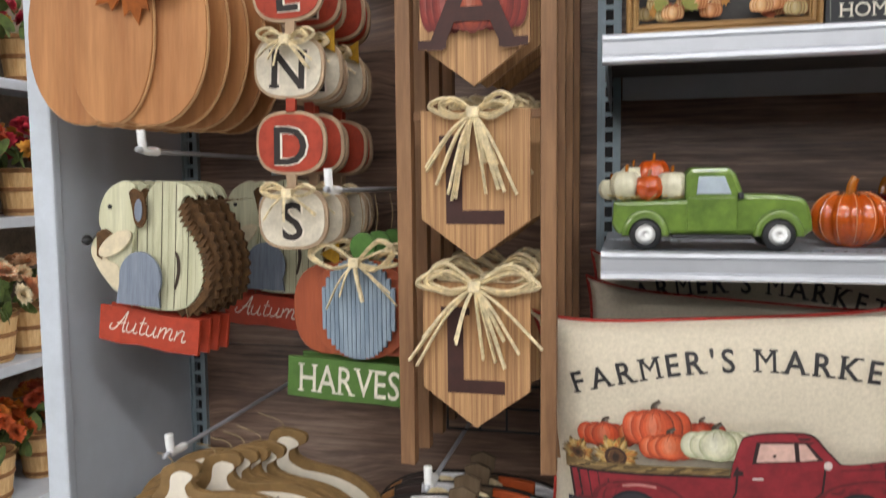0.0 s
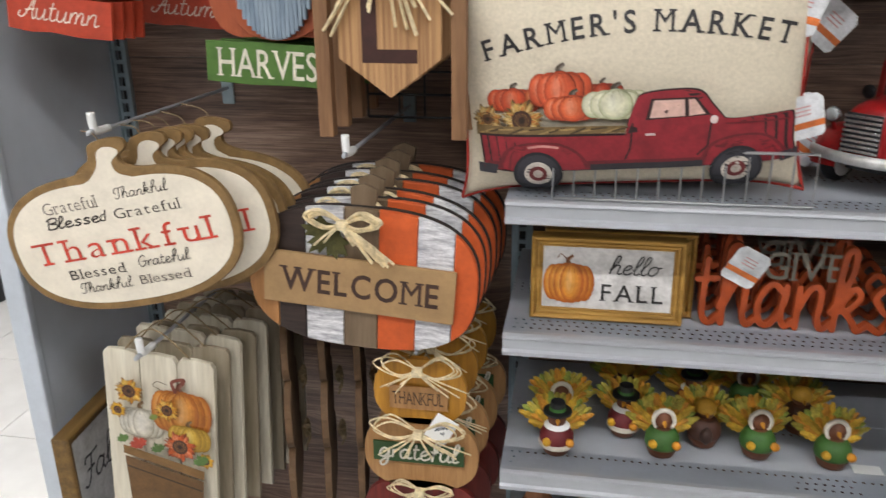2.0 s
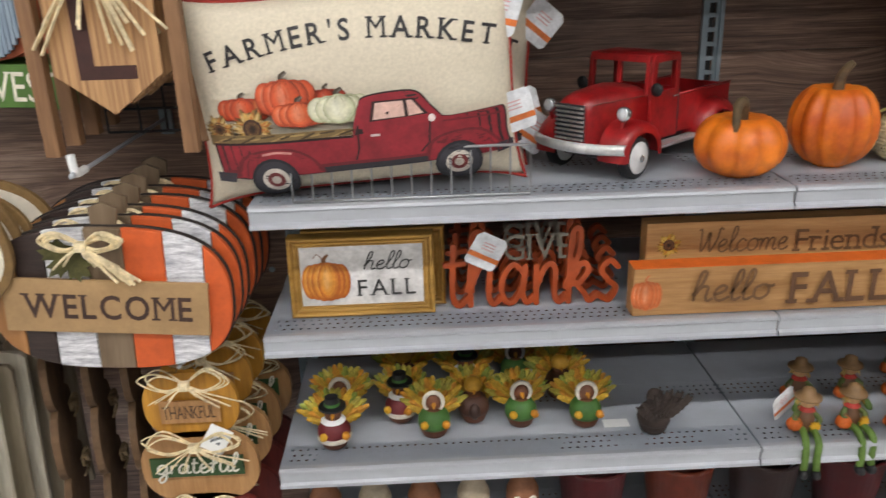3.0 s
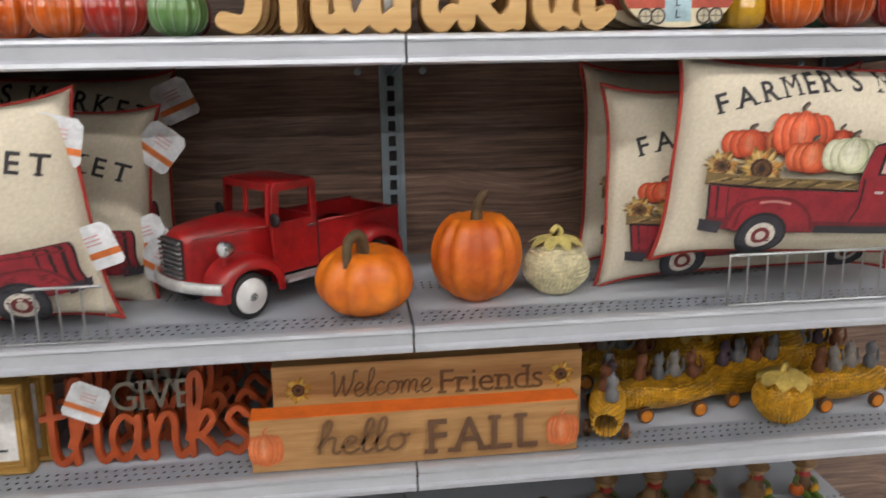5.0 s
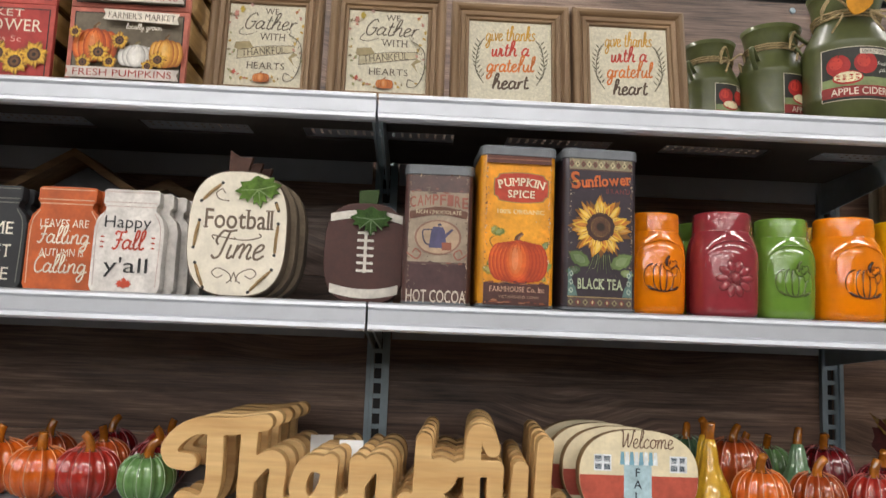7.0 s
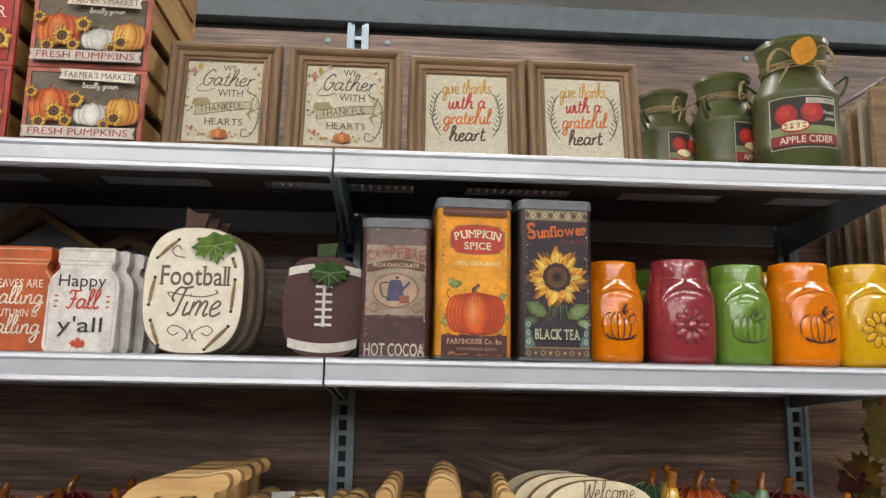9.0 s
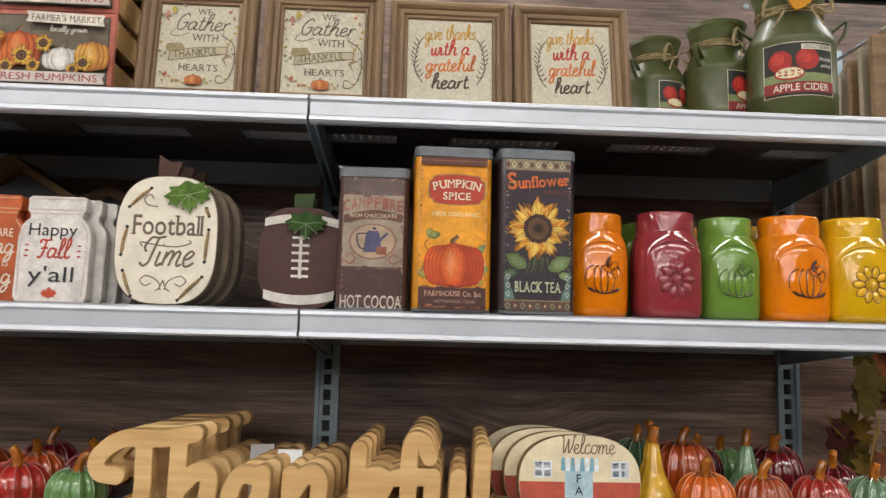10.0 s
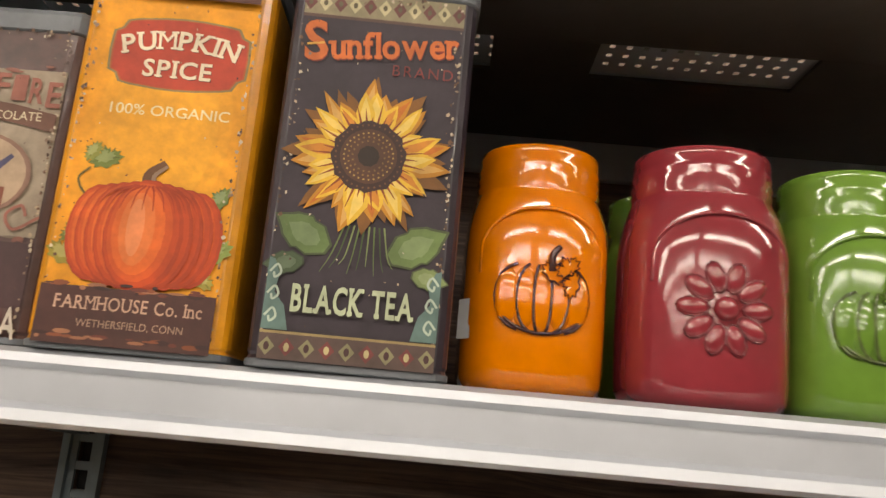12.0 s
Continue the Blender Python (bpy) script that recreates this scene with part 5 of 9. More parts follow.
    for k in range(9):
        x = -0.39 + 0.0975 * k
        a.poly([(x * w, 0.026 * h), ((x + 0.04) * w, 0.047 * h), (x * w, 0.068 * h), ((x - 0.04) * w, 0.047 * h)], "7a3c38" if k % 2 else "8a8460", hold=k > 0)
        a.poly(ell(x * w, 0.047 * h, 0.014 * w, 0.010 * h, 8), "c0b080" if k % 2 else "4a2c2a")


tin((0.838, 0.992, Z5), 0.088, 0.085, 0.181, surf("cocoa_tin", "573c38", rough=0.38, vary=0.25, size=30, coat=0.2), "brown hot cocoa storage tin with a worn print", -1, tin_cocoa)
tin((0.937, 0.973, Z5), 0.096, 0.090, 0.206, surf("spice_tin", "d8901c", rough=0.36, vary=0.15, size=30, coat=0.25), "orange pumpkin spice storage tin with a grey lid", 2, tin_spice)
tin((1.042, 0.973, Z5), 0.095, 0.090, 0.207, surf("tea_tin", "332a33", rough=0.36, vary=0.2, size=30, coat=0.25), "dark sunflower black tea storage tin", 3, tin_tea)


# ---- ceramic jars ----
def squircle(bm, prof, p=3.4, n=48):
    """Turns a profile of (radius, height, squareness 0..1): round where 0, a rounded square where 1."""
    rings = []
    for r, z, q in prof:
        e = 2.0 + (p - 2.0) * q
        rings.append([bm.verts.new((x, y, z)) for x, y in ell(0, 0, r, r, n, p=e)])
    for a, b in zip(rings, rings[1:]):
        for k in range(n):
            bm.faces.new((a[k], a[(k + 1) % n], b[(k + 1) % n], b[k]))
    bm.faces.new(rings[0][::-1])
    bm.faces.new(rings[-1])
    return bm


def jar(at, col, kind, group_label, rz=0.0, wide=1.0):
    mat = surf("glaze_" + col, col, rough=0.09, vary=0.10, size=14, bump=0.015, coat=0.7)
    line = {"ec8206": "4a2416", "6a9038": "5a6a34", "93343c": "7a2830", "e0b012": "7a4a10"}[col]
    edge = surf("glaze_line_" + col, line, rough=0.25, vary=0.3, size=60, coat=0.5)
    t = thing("ceramic_jar", at, group_label, "jar", "mason jar vases", rz)
    r, h, e = 0.0415, 0.133, 3.0
    t.scale = (wide, 1.0, 1.055 if wide > 1 else 1.03)
    prof = [(r * 0.80, 0.0, 1), (r * 0.92, 0.0018, 1), (r * 0.975, 0.006, 1), (r * 0.99, 0.014, 1), (r, 0.035, 1), (r, 0.076, 1), (r * 0.988, 0.086, 0.9), (r * 0.962, 0.094, 0.7), (r * 0.93, 0.0998, 0.5), (r * 0.90, 0.1045, 0.3), (r * 0.878, 0.1072, 0.15),
            (r * 0.868, 0.109, 0.1), (r * 0.888, 0.1113, 0.1), (r * 0.868, 0.1138, 0.1), (r * 0.89, 0.1163, 0.1), (r * 0.866, 0.119, 0.1), (r * 0.886, 0.1217, 0.1), (r * 0.864, 0.1244, 0.1), (r * 0.87, 0.1288, 0.1), (r * 0.855, h - 0.0008, 0.1), (r * 0.83, h, 0.1),
            (r * 0.78, h - 0.002, 0), (r * 0.76, 0.11, 0), (r * 0.86, 0.09, 0.8), (r * 0.86, 0.01, 1)]
    part("body", squircle(bmesh.new(), prof, e), mat, t, smooth=True)

    def on(x, z, lift=0.0006):
        return (x, -(r + lift) * max(1 - abs(x / r) ** e, 0.0) ** (1 / e), z)
    # a low bead arches over the emblem
    arch = [on(0.0335 * math.cos(a), 0.074 + 0.022 * math.sin(a), -0.0007) for a in [math.pi * k / 18 for k in range(19)]]
    part("panel_bead", tube(bmesh.new(), [on(0.0335, 0.06, -0.0006)] + arch + [on(-0.0335, 0.06, -0.0006)], 0.0010, 8), mat, t, smooth=True)
    zc = 0.048
    if kind == "pumpkin":
        for u in (-0.0185, -0.0095, 0.0, 0.0095, 0.0185):
            lobe = bmesh.new()
            bmesh.ops.create_uvsphere(lobe, u_segments=14, v_segments=8, radius=1.0)
            bmesh.ops.transform(lobe, matrix=Matrix.Translation(on(u, zc, -0.0003)) @ Matrix.Diagonal((0.0072, 0.0024, 0.0178 - abs(u) * 0.16, 1)), verts=lobe.verts[:])
            part("lobe", lobe, mat, t, smooth=True)
        for u in (-0.0255, -0.014, -0.0048, 0.0048, 0.014, 0.0255):
            pts = [on(u * math.sin(math.pi * (0.16 + 0.70 * k / 8)) ** 0.8, zc + 0.0172 * math.cos(math.pi * (0.06 + 0.88 * k / 8)), 0.0009 if abs(u) > 0.02 else 0.0013) for k in range(9)]
            part("outline", tube(bmesh.new(), pts, 0.00085, 6), edge, t, smooth=True)
        foot = [on(0.0255 * math.cos(a), zc + 0.0180 * math.sin(a), 0.0008) for a in [math.pi * (1.12 + 0.76 * k / 12) for k in range(13)]]
        part("outline", tube(bmesh.new(), foot, 0.0010, 6), edge, t, smooth=True)
        part("stem", tube(bmesh.new(), curve_pts([on(0.004, zc + 0.014, 0.002), on(0.004, zc + 0.022, 0.003), on(0.008, zc + 0.027, 0.003)], 4), 0.0024, 8, 0.0016), edge, t, smooth=True)
        for cx, cz, a in ((0.0125, zc + 0.0165, -35), (0.015, zc + 0.008, -80), (0.005, zc + 0.013, 30)):
            lf = slab_mesh("leaf", [leaf_loop(0, 0, 0.0085)], 0.0026, 0.0009)
            link_mesh("leaf", lf, mat, t, pose(*on(cx, cz, 0.0030), 0, a, 10))
            rim = [(x, -0.0002, z) for x, z in leaf_loop(0, 0, 0.0086)]
            part("leaf_line", tube(bmesh.new(), rim + rim[:1], 0.0004, 4), edge, t, m=pose(*on(cx, cz, 0.0031), 0, a, 10))
    else:
        n = 10
        for k in range(n):
            a = 360 * k / n
            q = bmesh.new()
            bmesh.ops.create_uvsphere(q, u_segments=12, v_segments=7, radius=1.0)
            x, z = 0.0158 * math.cos(radians(a)), 0.0158 * math.sin(radians(a))
            bmesh.ops.transform(q, matrix=Matrix.Translation(on(x, zc + z, -0.0002)) @ pose(0, 0, 0, 0, -a) @ Matrix.Diagonal((0.0078, 0.0024, 0.0046, 1)), verts=q.verts[:])
            part("petal", q, mat, t, smooth=True)
            rim = [on(x + 0.0078 * math.cos(b) * math.cos(radians(a)) - 0.0046 * math.sin(b) * math.sin(radians(a)), zc + z + 0.0078 * math.cos(b) * math.sin(radians(a)) + 0.0046 * math.sin(b) * math.cos(radians(a)), 0.0004) for b in [2 * math.pi * j / 12 for j in range(13)]]
            part("petal_line", tube(bmesh.new(), rim, 0.0007, 5), edge, t, smooth=True)
        q = lathe(bmesh.new(), [(0.0062, -0.001), (0.0058, 0.0025), (0.004, 0.0042), (0.001, 0.0048)], 16)
        part("flower_centre", q, mat, t, m=pose(0, -r, zc, 90), smooth=True)
    return t


JAR_X = (1.133, 1.2255, 1.311, 1.395, 1.482)
JAR_C = (("ec8206", "pumpkin", "orange"), ("93343c", "flower", "dark red"), ("6a9038", "pumpkin", "green"), ("ec8206", "pumpkin", "orange"), ("e0b012", "flower", "yellow"))
for row in range(3):
    for k, x in enumerate(JAR_X):
        c, kind, nm = JAR_C[k] if not row else JAR_C[(k + (0, 1, 3)[row]) % 5]
        v = jar((x + (0.004 if row else 0), 1.043 + (0.010 if k in (0, 2) else 0) + 0.094 * row, Z5), c, kind, nm + " glazed ceramic mason jar with a raised " + ("pumpkin" if kind == "pumpkin" else "flower"), rz=(3, 2, 0, 8, 2)[k] + 4 * row, wide=(0.97, 1.05, 0.96, 1.08, 1.06)[k])
        if row == k == 0:
            part("price_sticker", rbox(-0.0009, 0.0, -0.006, 0.006, 0.026, 0.047, 0.0002), WHITE, v, "small white price sticker", pose(-0.0392, -0.022, 0, 0, 0, 32))


# ---- top shelf: crates, framed verses, milk cans ----
Z6 = SHELF_Z[6] + 0.001
CRATE = wood("crate_wood", "b08d58", "80602f", "y", size=3)
KRAFT = wood("frame_wood", "927554", "694f35", "x", size=4, bump=0.2)
LINEN = surf("burlap_linen", "ddd6bf", rough=0.95, vary=0.12, size=260, bump=0.5)


def crate(at, w, d, h, red, label):
    t = thing("wooden_crate", at, label, "crate", "small printed crates")
    fr = part("front_board", rbox(-w / 2, w / 2, 0, 0.008, 0, h, 0.001), ink("bd6a58" if not red else "b84a40"), t)
    part("back_board", rbox(-w / 2, w / 2, d - 0.008, d, 0, h, 0.001), CRATE, t)
    for s in (-1, 1):
        for k, (z0, z1) in enumerate(((0.004, h * 0.40), (h * 0.60, h - 0.006))):
            part("side_slat", rbox(s * (w / 2 - 0.003) - 0.003, s * (w / 2 - 0.003) + 0.003, 0.0085, d - 0.0085, z0, z1, 0.001), CRATE, t)
    part("bottom_slat", rbox(-w / 2 + 0.007, w / 2 - 0.007, 0.0085, d - 0.0085, 0.002, 0.006, 0.0005), CRATE, t)
    a = Art(-0.0004, 0.00006)
    m = 0.006
    a.poly(rect(-w / 2 + m, w / 2 - m, m, h - m), "23201c")
    a.poly(rect(-w / 2 + m * 1.25, w / 2 - m * 1.25, m * 1.25, h - m * 1.25), "ad352f" if red else "6d6250")
    if red:
        a.serif("MARKET", 0.0, 0.88 * h, 0.09 * h, "e8dcc4", w=0.5 * w)
        a.serif("SUNFLOWER", 0.0, 0.72 * h, 0.15 * h, "e8dcc4", w=0.8 * w)
        a.text("Bouquets 5c", 0.0, 0.54 * h, 0.075 * h, "e0a090", w=0.5 * w)
        for k in range(6):
            art_sunflower(a, (-0.38 + 0.15 * k) * w, (0.24 + 0.1 * (k % 2)) * h, 0.19 * h, ("e2b13a", "c08a20"))
    else:
        art_pumpkin(a, -0.27 * w, 0.50 * h, 0.36 * w, 0.46 * h, ("e07024", "b84c16"), "6a4a24", 5)
        art_pumpkin(a, 0.09 * w, 0.38 * h, 0.30 * w, 0.30 * h, ("e4e0d8", "c4c0b8"), "7a6a44", 5, "8a8680")
        art_pumpkin(a, 0.34 * w, 0.42 * h, 0.27 * w, 0.38 * h, ("dca03c", "b87820"), "6a4a24", 5)
        for x, z, r in ((-0.22, 0.40, 0.13), (-0.34, 0.26, 0.10), (-0.05, 0.56, 0.11), (0.28, 0.33, 0.11), (-0.12, 0.28, 0.09), (0.20, 0.24, 0.08), (-0.42, 0.64, 0.08)):
            art_sunflower(a, x * w, z * h, r * h * 1.15, ("e2b13a", "c08a20"), n=12)
        a.poly([(-0.20 * w, 0.82 * h), (0.44 * w, 0.79 * h), (0.42 * w, 0.86 * h), (0.44 * w, 0.93 * h), (-0.20 * w, 0.955 * h), (-0.18 * w, 0.89 * h)], "ddd4c4")
        a.serif("FARMER'S MARKET", 0.125 * w, 0.873 * h, 0.075 * h, "4a3a30", w=0.56 * w, rot=-1)
        script_art(a, "locally grown", 0.15 * w, 0.725 * h, 0.3 * w, "ddd4c4", xh=0.035 * h, weight=0.2)
        a.poly([(-0.47 * w, 0.06 * h), (0.47 * w, 0.06 * h), (0.45 * w, 0.13 * h), (0.47 * w, 0.20 * h), (-0.47 * w, 0.20 * h), (-0.45 * w, 0.13 * h)], "d2c6bc")
        a.text("FRESH PUMPKINS", 0, 0.132 * h, 0.085 * h, "9c2a24", w=0.82 * w, fat=0.025)
    a.put("printed_label", t)
    return t


for k in range(3):
    crate((0.424, 1.0, Z6 + 0.1045 * k), 0.153, 0.21, 0.104, False, "small wooden crate with a printed fresh pumpkins front, stacked")
    crate((0.248, 1.0, Z6 + 0.1045 * k), 0.16, 0.21, 0.104, True, "small wooden crate with a red printed flower front, stacked")
    crate((0.075, 1.005, Z6 + 0.1045 * k), 0.153, 0.21, 0.104, False, "small wooden crate with a printed pumpkin front, stacked")


def picture_frame(at, w, h, border, d, mat, face, label, rz=0.0, rx=-4.0, name="picture_frame", group="framed verses", deep=0.010):
    """A mitred moulded frame round a picture: rounded outer rail, a groove, a step and an inner bead."""
    t = thing(name, at, label, "picture frame", group, rz, rx)
    prof = [(0.0, d), (0.0, 0.006), (0.06, 0.002), (0.18, 0.0), (0.32, 0.001), (0.42, 0.004), (0.47, 0.007), (0.52, 0.0072), (0.56, 0.0045), (0.74, 0.0055), (0.80, 0.0085), (0.86, 0.0075), (0.95, 0.008), (1.0, deep + 0.002), (1.0, d)]
    ends = [(-1, 0), (1, 0), (1, 1), (-1, 1)]
    mats = mat if isinstance(mat, tuple) else (mat, mat)
    for k in range(4):
        bm = bmesh.new()
        R = []
        for q in (k, (k + 1) % 4):
            ex, ez = ends[q]
            R.append([bm.verts.new((ex * (w / 2 - border * f), y, (h if ez else 0) + (-1 if ez else 1) * border * f)) for f, y in prof])
        n = len(prof)
        for j in range(n):
            bm.faces.new((R[0][j], R[1][j], R[1][(j + 1) % n], R[0][(j + 1) % n]))
        bm.faces.new(R[0])
        bm.faces.new(R[1][::-1])
        bmesh.ops.recalc_face_normals(bm, faces=bm.faces[:])
        part("frame_side", bm, mats[k % 2], t)
    part("picture", rbox(-w / 2 + border - 0.002, w / 2 - border + 0.002, deep, deep + 0.003, border - 0.002, h - border + 0.002, 0), face, t)
    return t, Art(deep - 0.0003, 0.00004)


def sprig(a, x, z, h, s, col):
    a.line(curve_pts([(x, z), (x + s * h * 0.28, z + h * 0.3), (x + s * h * 0.2, z + h * 0.8), (x - s * 0.02 * h, z + h)], 5), h * 0.02, col)
    for k in range(9):
        f = 0.12 + k * 0.095
        px = x + s * h * (0.30 * math.sin(math.pi * min(f * 0.95, 1)))
        for q in (-1, 1):
            a.n += 0.02
            a.poly([(px, z + f * h), (px + q * h * 0.05, z + f * h + h * 0.05), (px + q * h * 0.085, z + f * h + h * 0.12), (px + q * h * 0.02, z + f * h + h * 0.06)], col, hold=True)


def gather_art(a, w, h):
    dk = "564a3c"
    a.serif("WE", 0.04 * w, 0.795 * h, 0.052 * h, dk, w=0.12 * w)
    script_art(a, "Gather", 0.02 * w, 0.675 * h, 0.46 * w, dk, xh=0.072 * h, weight=0.13, slant=0.3)
    a.line(curve_pts([(-0.20 * w, 0.655 * h), (-0.24 * w, 0.60 * h), (-0.17 * w, 0.585 * h), (-0.08 * w, 0.615 * h)], 5), 0.006 * w, dk)
    a.serif("WITH", 0.06 * w, 0.575 * h, 0.060 * h, dk, w=0.22 * w)
    a.poly(curve_pts([(-0.24 * w, 0.375 * h), (0.0, 0.41 * h), (0.26 * w, 0.445 * h)], 5) + curve_pts([(0.26 * w, 0.51 * h), (0.0, 0.495 * h), (-0.24 * w, 0.455 * h)], 5), dk)
    a.poly(curve_pts([(-0.235 * w, 0.381 * h), (0.0, 0.416 * h), (0.255 * w, 0.451 * h)], 5) + curve_pts([(0.255 * w, 0.504 * h), (0.0, 0.489 * h), (-0.235 * w, 0.449 * h)], 5), "c9bd9c")
    a.poly([(-0.235 * w, 0.45 * h), (-0.27 * w, 0.47 * h), (-0.26 * w, 0.52 * h), (-0.14 * w, 0.53 * h), (-0.10 * w, 0.478 * h)], "a4946c")
    a.poly([(0.255 * w, 0.45 * h), (0.21 * w, 0.40 * h), (0.27 * w, 0.33 * h), (0.24 * w, 0.40 * h), (0.30 * w, 0.43 * h)], "a4946c")
    a.serif("THANKFUL", -0.01 * w, 0.45 * h, 0.058 * h, dk, w=0.38 * w, rot=6)
    a.serif("HEARTS", 0.02 * w, 0.325 * h, 0.055 * h, dk, w=0.33 * w)
    rnd = random.Random(8)
    for k in range(46):
        s = rnd.choice((-1, 1))
        x, z = (s * rnd.uniform(0.25, 0.33), rnd.uniform(0.20, 0.84)) if k % 3 else (rnd.uniform(-0.3, 0.15), rnd.uniform(0.19, 0.25))
        art_leaf(a, x * w, z * h, rnd.uniform(0.014, 0.024) * w, rnd.choice(("b8913a", "b8705a", "9a9a6a", "c9a858", "8a7d5c", "c08a7a")), rnd.uniform(0, 360))
    for x, z, r, c in ((-0.22, 0.80, 0.042, "b8a03a"), (-0.27, 0.76, 0.036, "c98a7a"), (-0.14, 0.845, 0.03, "b08a80"), (-0.25, 0.26, 0.03, "c05a4a")):
        art_leaf(a, x * w, z * h, r * w, c, 40 * x * 10)
    a.line(curve_pts([(0.20 * w, 0.60 * h), (0.31 * w, 0.52 * h), (0.325 * w, 0.36 * h), (0.27 * w, 0.22 * h), (0.19 * w, 0.20 * h), (0.19 * w, 0.26 * h), (0.235 * w, 0.25 * h)], 6), 0.008 * w, "5a5240")
    for k in range(9):
        f = k / 8
        x, z = 0.21 + 0.11 * math.sin(f * 2.2), 0.60 - 0.34 * f
        for q in (-1, 1):
            a.n += 0.02
            a.poly([(x * w, z * h), ((x + q * 0.014 - 0.010) * w, (z + 0.020) * h), ((x + q * 0.026 - 0.012) * w, (z + 0.034) * h), ((x + q * 0.010) * w, (z + 0.012) * h)], "6a6450", hold=True)
    art_pumpkin(a, -0.01 * w, 0.215 * h, 0.14 * w, 0.085 * h, ("d27c34", "b0601e"), "6a4a24")


def thanks_art(a, w, h):
    for s, col, z, x, ww in (("give thanks", "c9962e", 0.72, 0.0, 0.42), ("with a", "c4402e", 0.585, 0.0, 0.32), ("grateful", "d8772e", 0.445, 0.0, 0.40), ("heart", "5a4636", 0.295, 0.0, 0.30)):
        script_art(a, s, x * w, z * h, ww * w, col, xh=0.066 * h, weight=0.24, rot=3, slant=0.22)
    for s in (-1, 1):
        sprig(a, s * 0.22 * w, 0.30 * h, 0.40 * h, s * 0.55, "6a6450")


KRAFT_UP = wood("frame_wood_upright", "92775a", "6c5339", "z", size=4, bump=0.2)
for k, (x, w, h) in enumerate(((0.590, 0.156, 0.174), (0.759, 0.162, 0.174), (0.933, 0.170, 0.179), (1.104, 0.164, 0.180))):
    t, a = picture_frame((x, 1.035 if k < 2 else 1.045, Z6), w, h, 0.0265, 0.026, (KRAFT, KRAFT_UP), LINEN, "brown wooden frame with a lettered " + ("gather" if k < 2 else "give thanks") + " verse on linen", rx=-5 if k < 2 else -9, deep=0.012)
    (gather_art if k < 2 else thanks_art)(a, w, h)
    a.put("printed_verse", t)


def milk_can(at, s, label, rz=0.0, leaf=False):
    GREEN = surf("olive_enamel", "4e542a", rough=0.42, vary=0.18, size=16, bump=0.05, coat=0.15)
    t = thing("milk_can", at, label, "milk can", "green milk cans", rz)
    r = 0.058 * s
    prof = [(r * 0.96, 0), (r, 0.003), (r, 0.03 * s), (r * 1.02, 0.033 * s), (r, 0.036 * s), (r, 0.105 * s), (r * 1.02, 0.109 * s), (r * 0.99, 0.113 * s), (r * 0.86, 0.13 * s), (r * 0.74, 0.142 * s), (r * 0.70, 0.150 * s), (r * 0.74, 0.156 * s), (r * 0.78, 0.175 * s), (r * 0.86, 0.192 * s), (r * 0.88, 0.193 * s), (r * 0.76, 0.176 * s), (r * 0.66, 0.15 * s)]
    part("body", lathe(bmesh.new(), prof, 40), GREEN, t, smooth=True)
    for q in (-1, 1):
        part("handle", tube(bmesh.new(), curve_pts([(q * r * 0.85, 0, 0.128 * s), (q * r * 1.25, 0, 0.146 * s), (q * r * 1.2, 0, 0.128 * s), (q * r * 0.97, 0, 0.110 * s)], 5), 0.0045 * s, 8, flat=0.5), GREEN, t, smooth=True)
    bm = bmesh.new()
    for k in range(3):
        tube(bm, [(r * (0.74 + 0.015 * k) * math.cos(a), r * (0.74 + 0.015 * k) * math.sin(a), (0.150 + 0.004 * k) * s) for a in [2 * math.pi * j / 24 for j in range(25)]], 0.0015, 5)
    for q in (-1, 1):
        for k in range(2):
            tube(bm, curve_pts([(0, -r * 0.8, 0.152 * s), (q * r * 0.5, -r * 0.95, 0.172 * s), (q * r * 0.75, -r * 0.9, 0.150 * s - 0.01 * k), (q * r * 0.3, -r * 0.95, 0.148 * s), (q * r * 0.55, -r, 0.12 * s)], 5), 0.0015, 5)
    part("twine", bm, surf("jute", "a8946c", rough=0.9, vary=0.3, size=150, bump=0.3), t, "looped jute twine")
    if leaf:
        slab("leaf_tag", [ell(0, 0, 0.017 * s, 0.022 * s, 16, p=1.6)], 0.003, surf("mustard_felt", "c98a24", rough=0.9, vary=0.2), t, "mustard wooden leaf tag", m=pose(0.004, -r * 1.02, 0.165 * s, 0, 20))
    # curved label on the body
    def wrap(co):
        an = co.x / r
        return Vector(((r + 0.0006 - co.y) * math.sin(an), -(r + 0.0006 - co.y) * math.cos(an), co.z))
    a = Art(0.0, 0.00005, wrap)
    w, h, zb = 0.094 * s, 0.074 * s, 0.026 * s
    a.poly(rect(-w / 2, w / 2, zb, zb + h), "c8c0a8")
    a.poly(rect(-w * 0.485, w * 0.485, zb + 0.001, zb + h - 0.001), "24261f")
    a.poly(rect(-w * 0.485, w * 0.485, zb + 0.24 * h, zb + 0.42 * h), "7d8a5a")
    for x, z in ((-0.26, 0.66), (0.10, 0.68)):
        a.poly(ell(x * w, zb + z * h, 0.16 * w, 0.20 * h, 18), "a8221e")
        a.poly(ell((x - 0.03) * w, zb + (z + 0.04) * h, 0.09 * w, 0.12 * h, 12), "c93a2c")
        a.line([(x * w, zb + (z + 0.14) * h), ((x + 0.02) * w, zb + (z + 0.26) * h)], 0.012 * w, "3c2c18")
    a.poly(ell(-0.14 * w, zb + 0.42 * h, 0.20 * w, 0.13 * h, 16), "a8221e")
    a.poly(ell(-0.14 * w, zb + 0.43 * h, 0.18 * w, 0.10 * h, 16), "e2d8b0")
    a.poly(rect(0.02 * w, 0.48 * w, zb + 0.85 * h, zb + 0.95 * h), "c8c0b0")
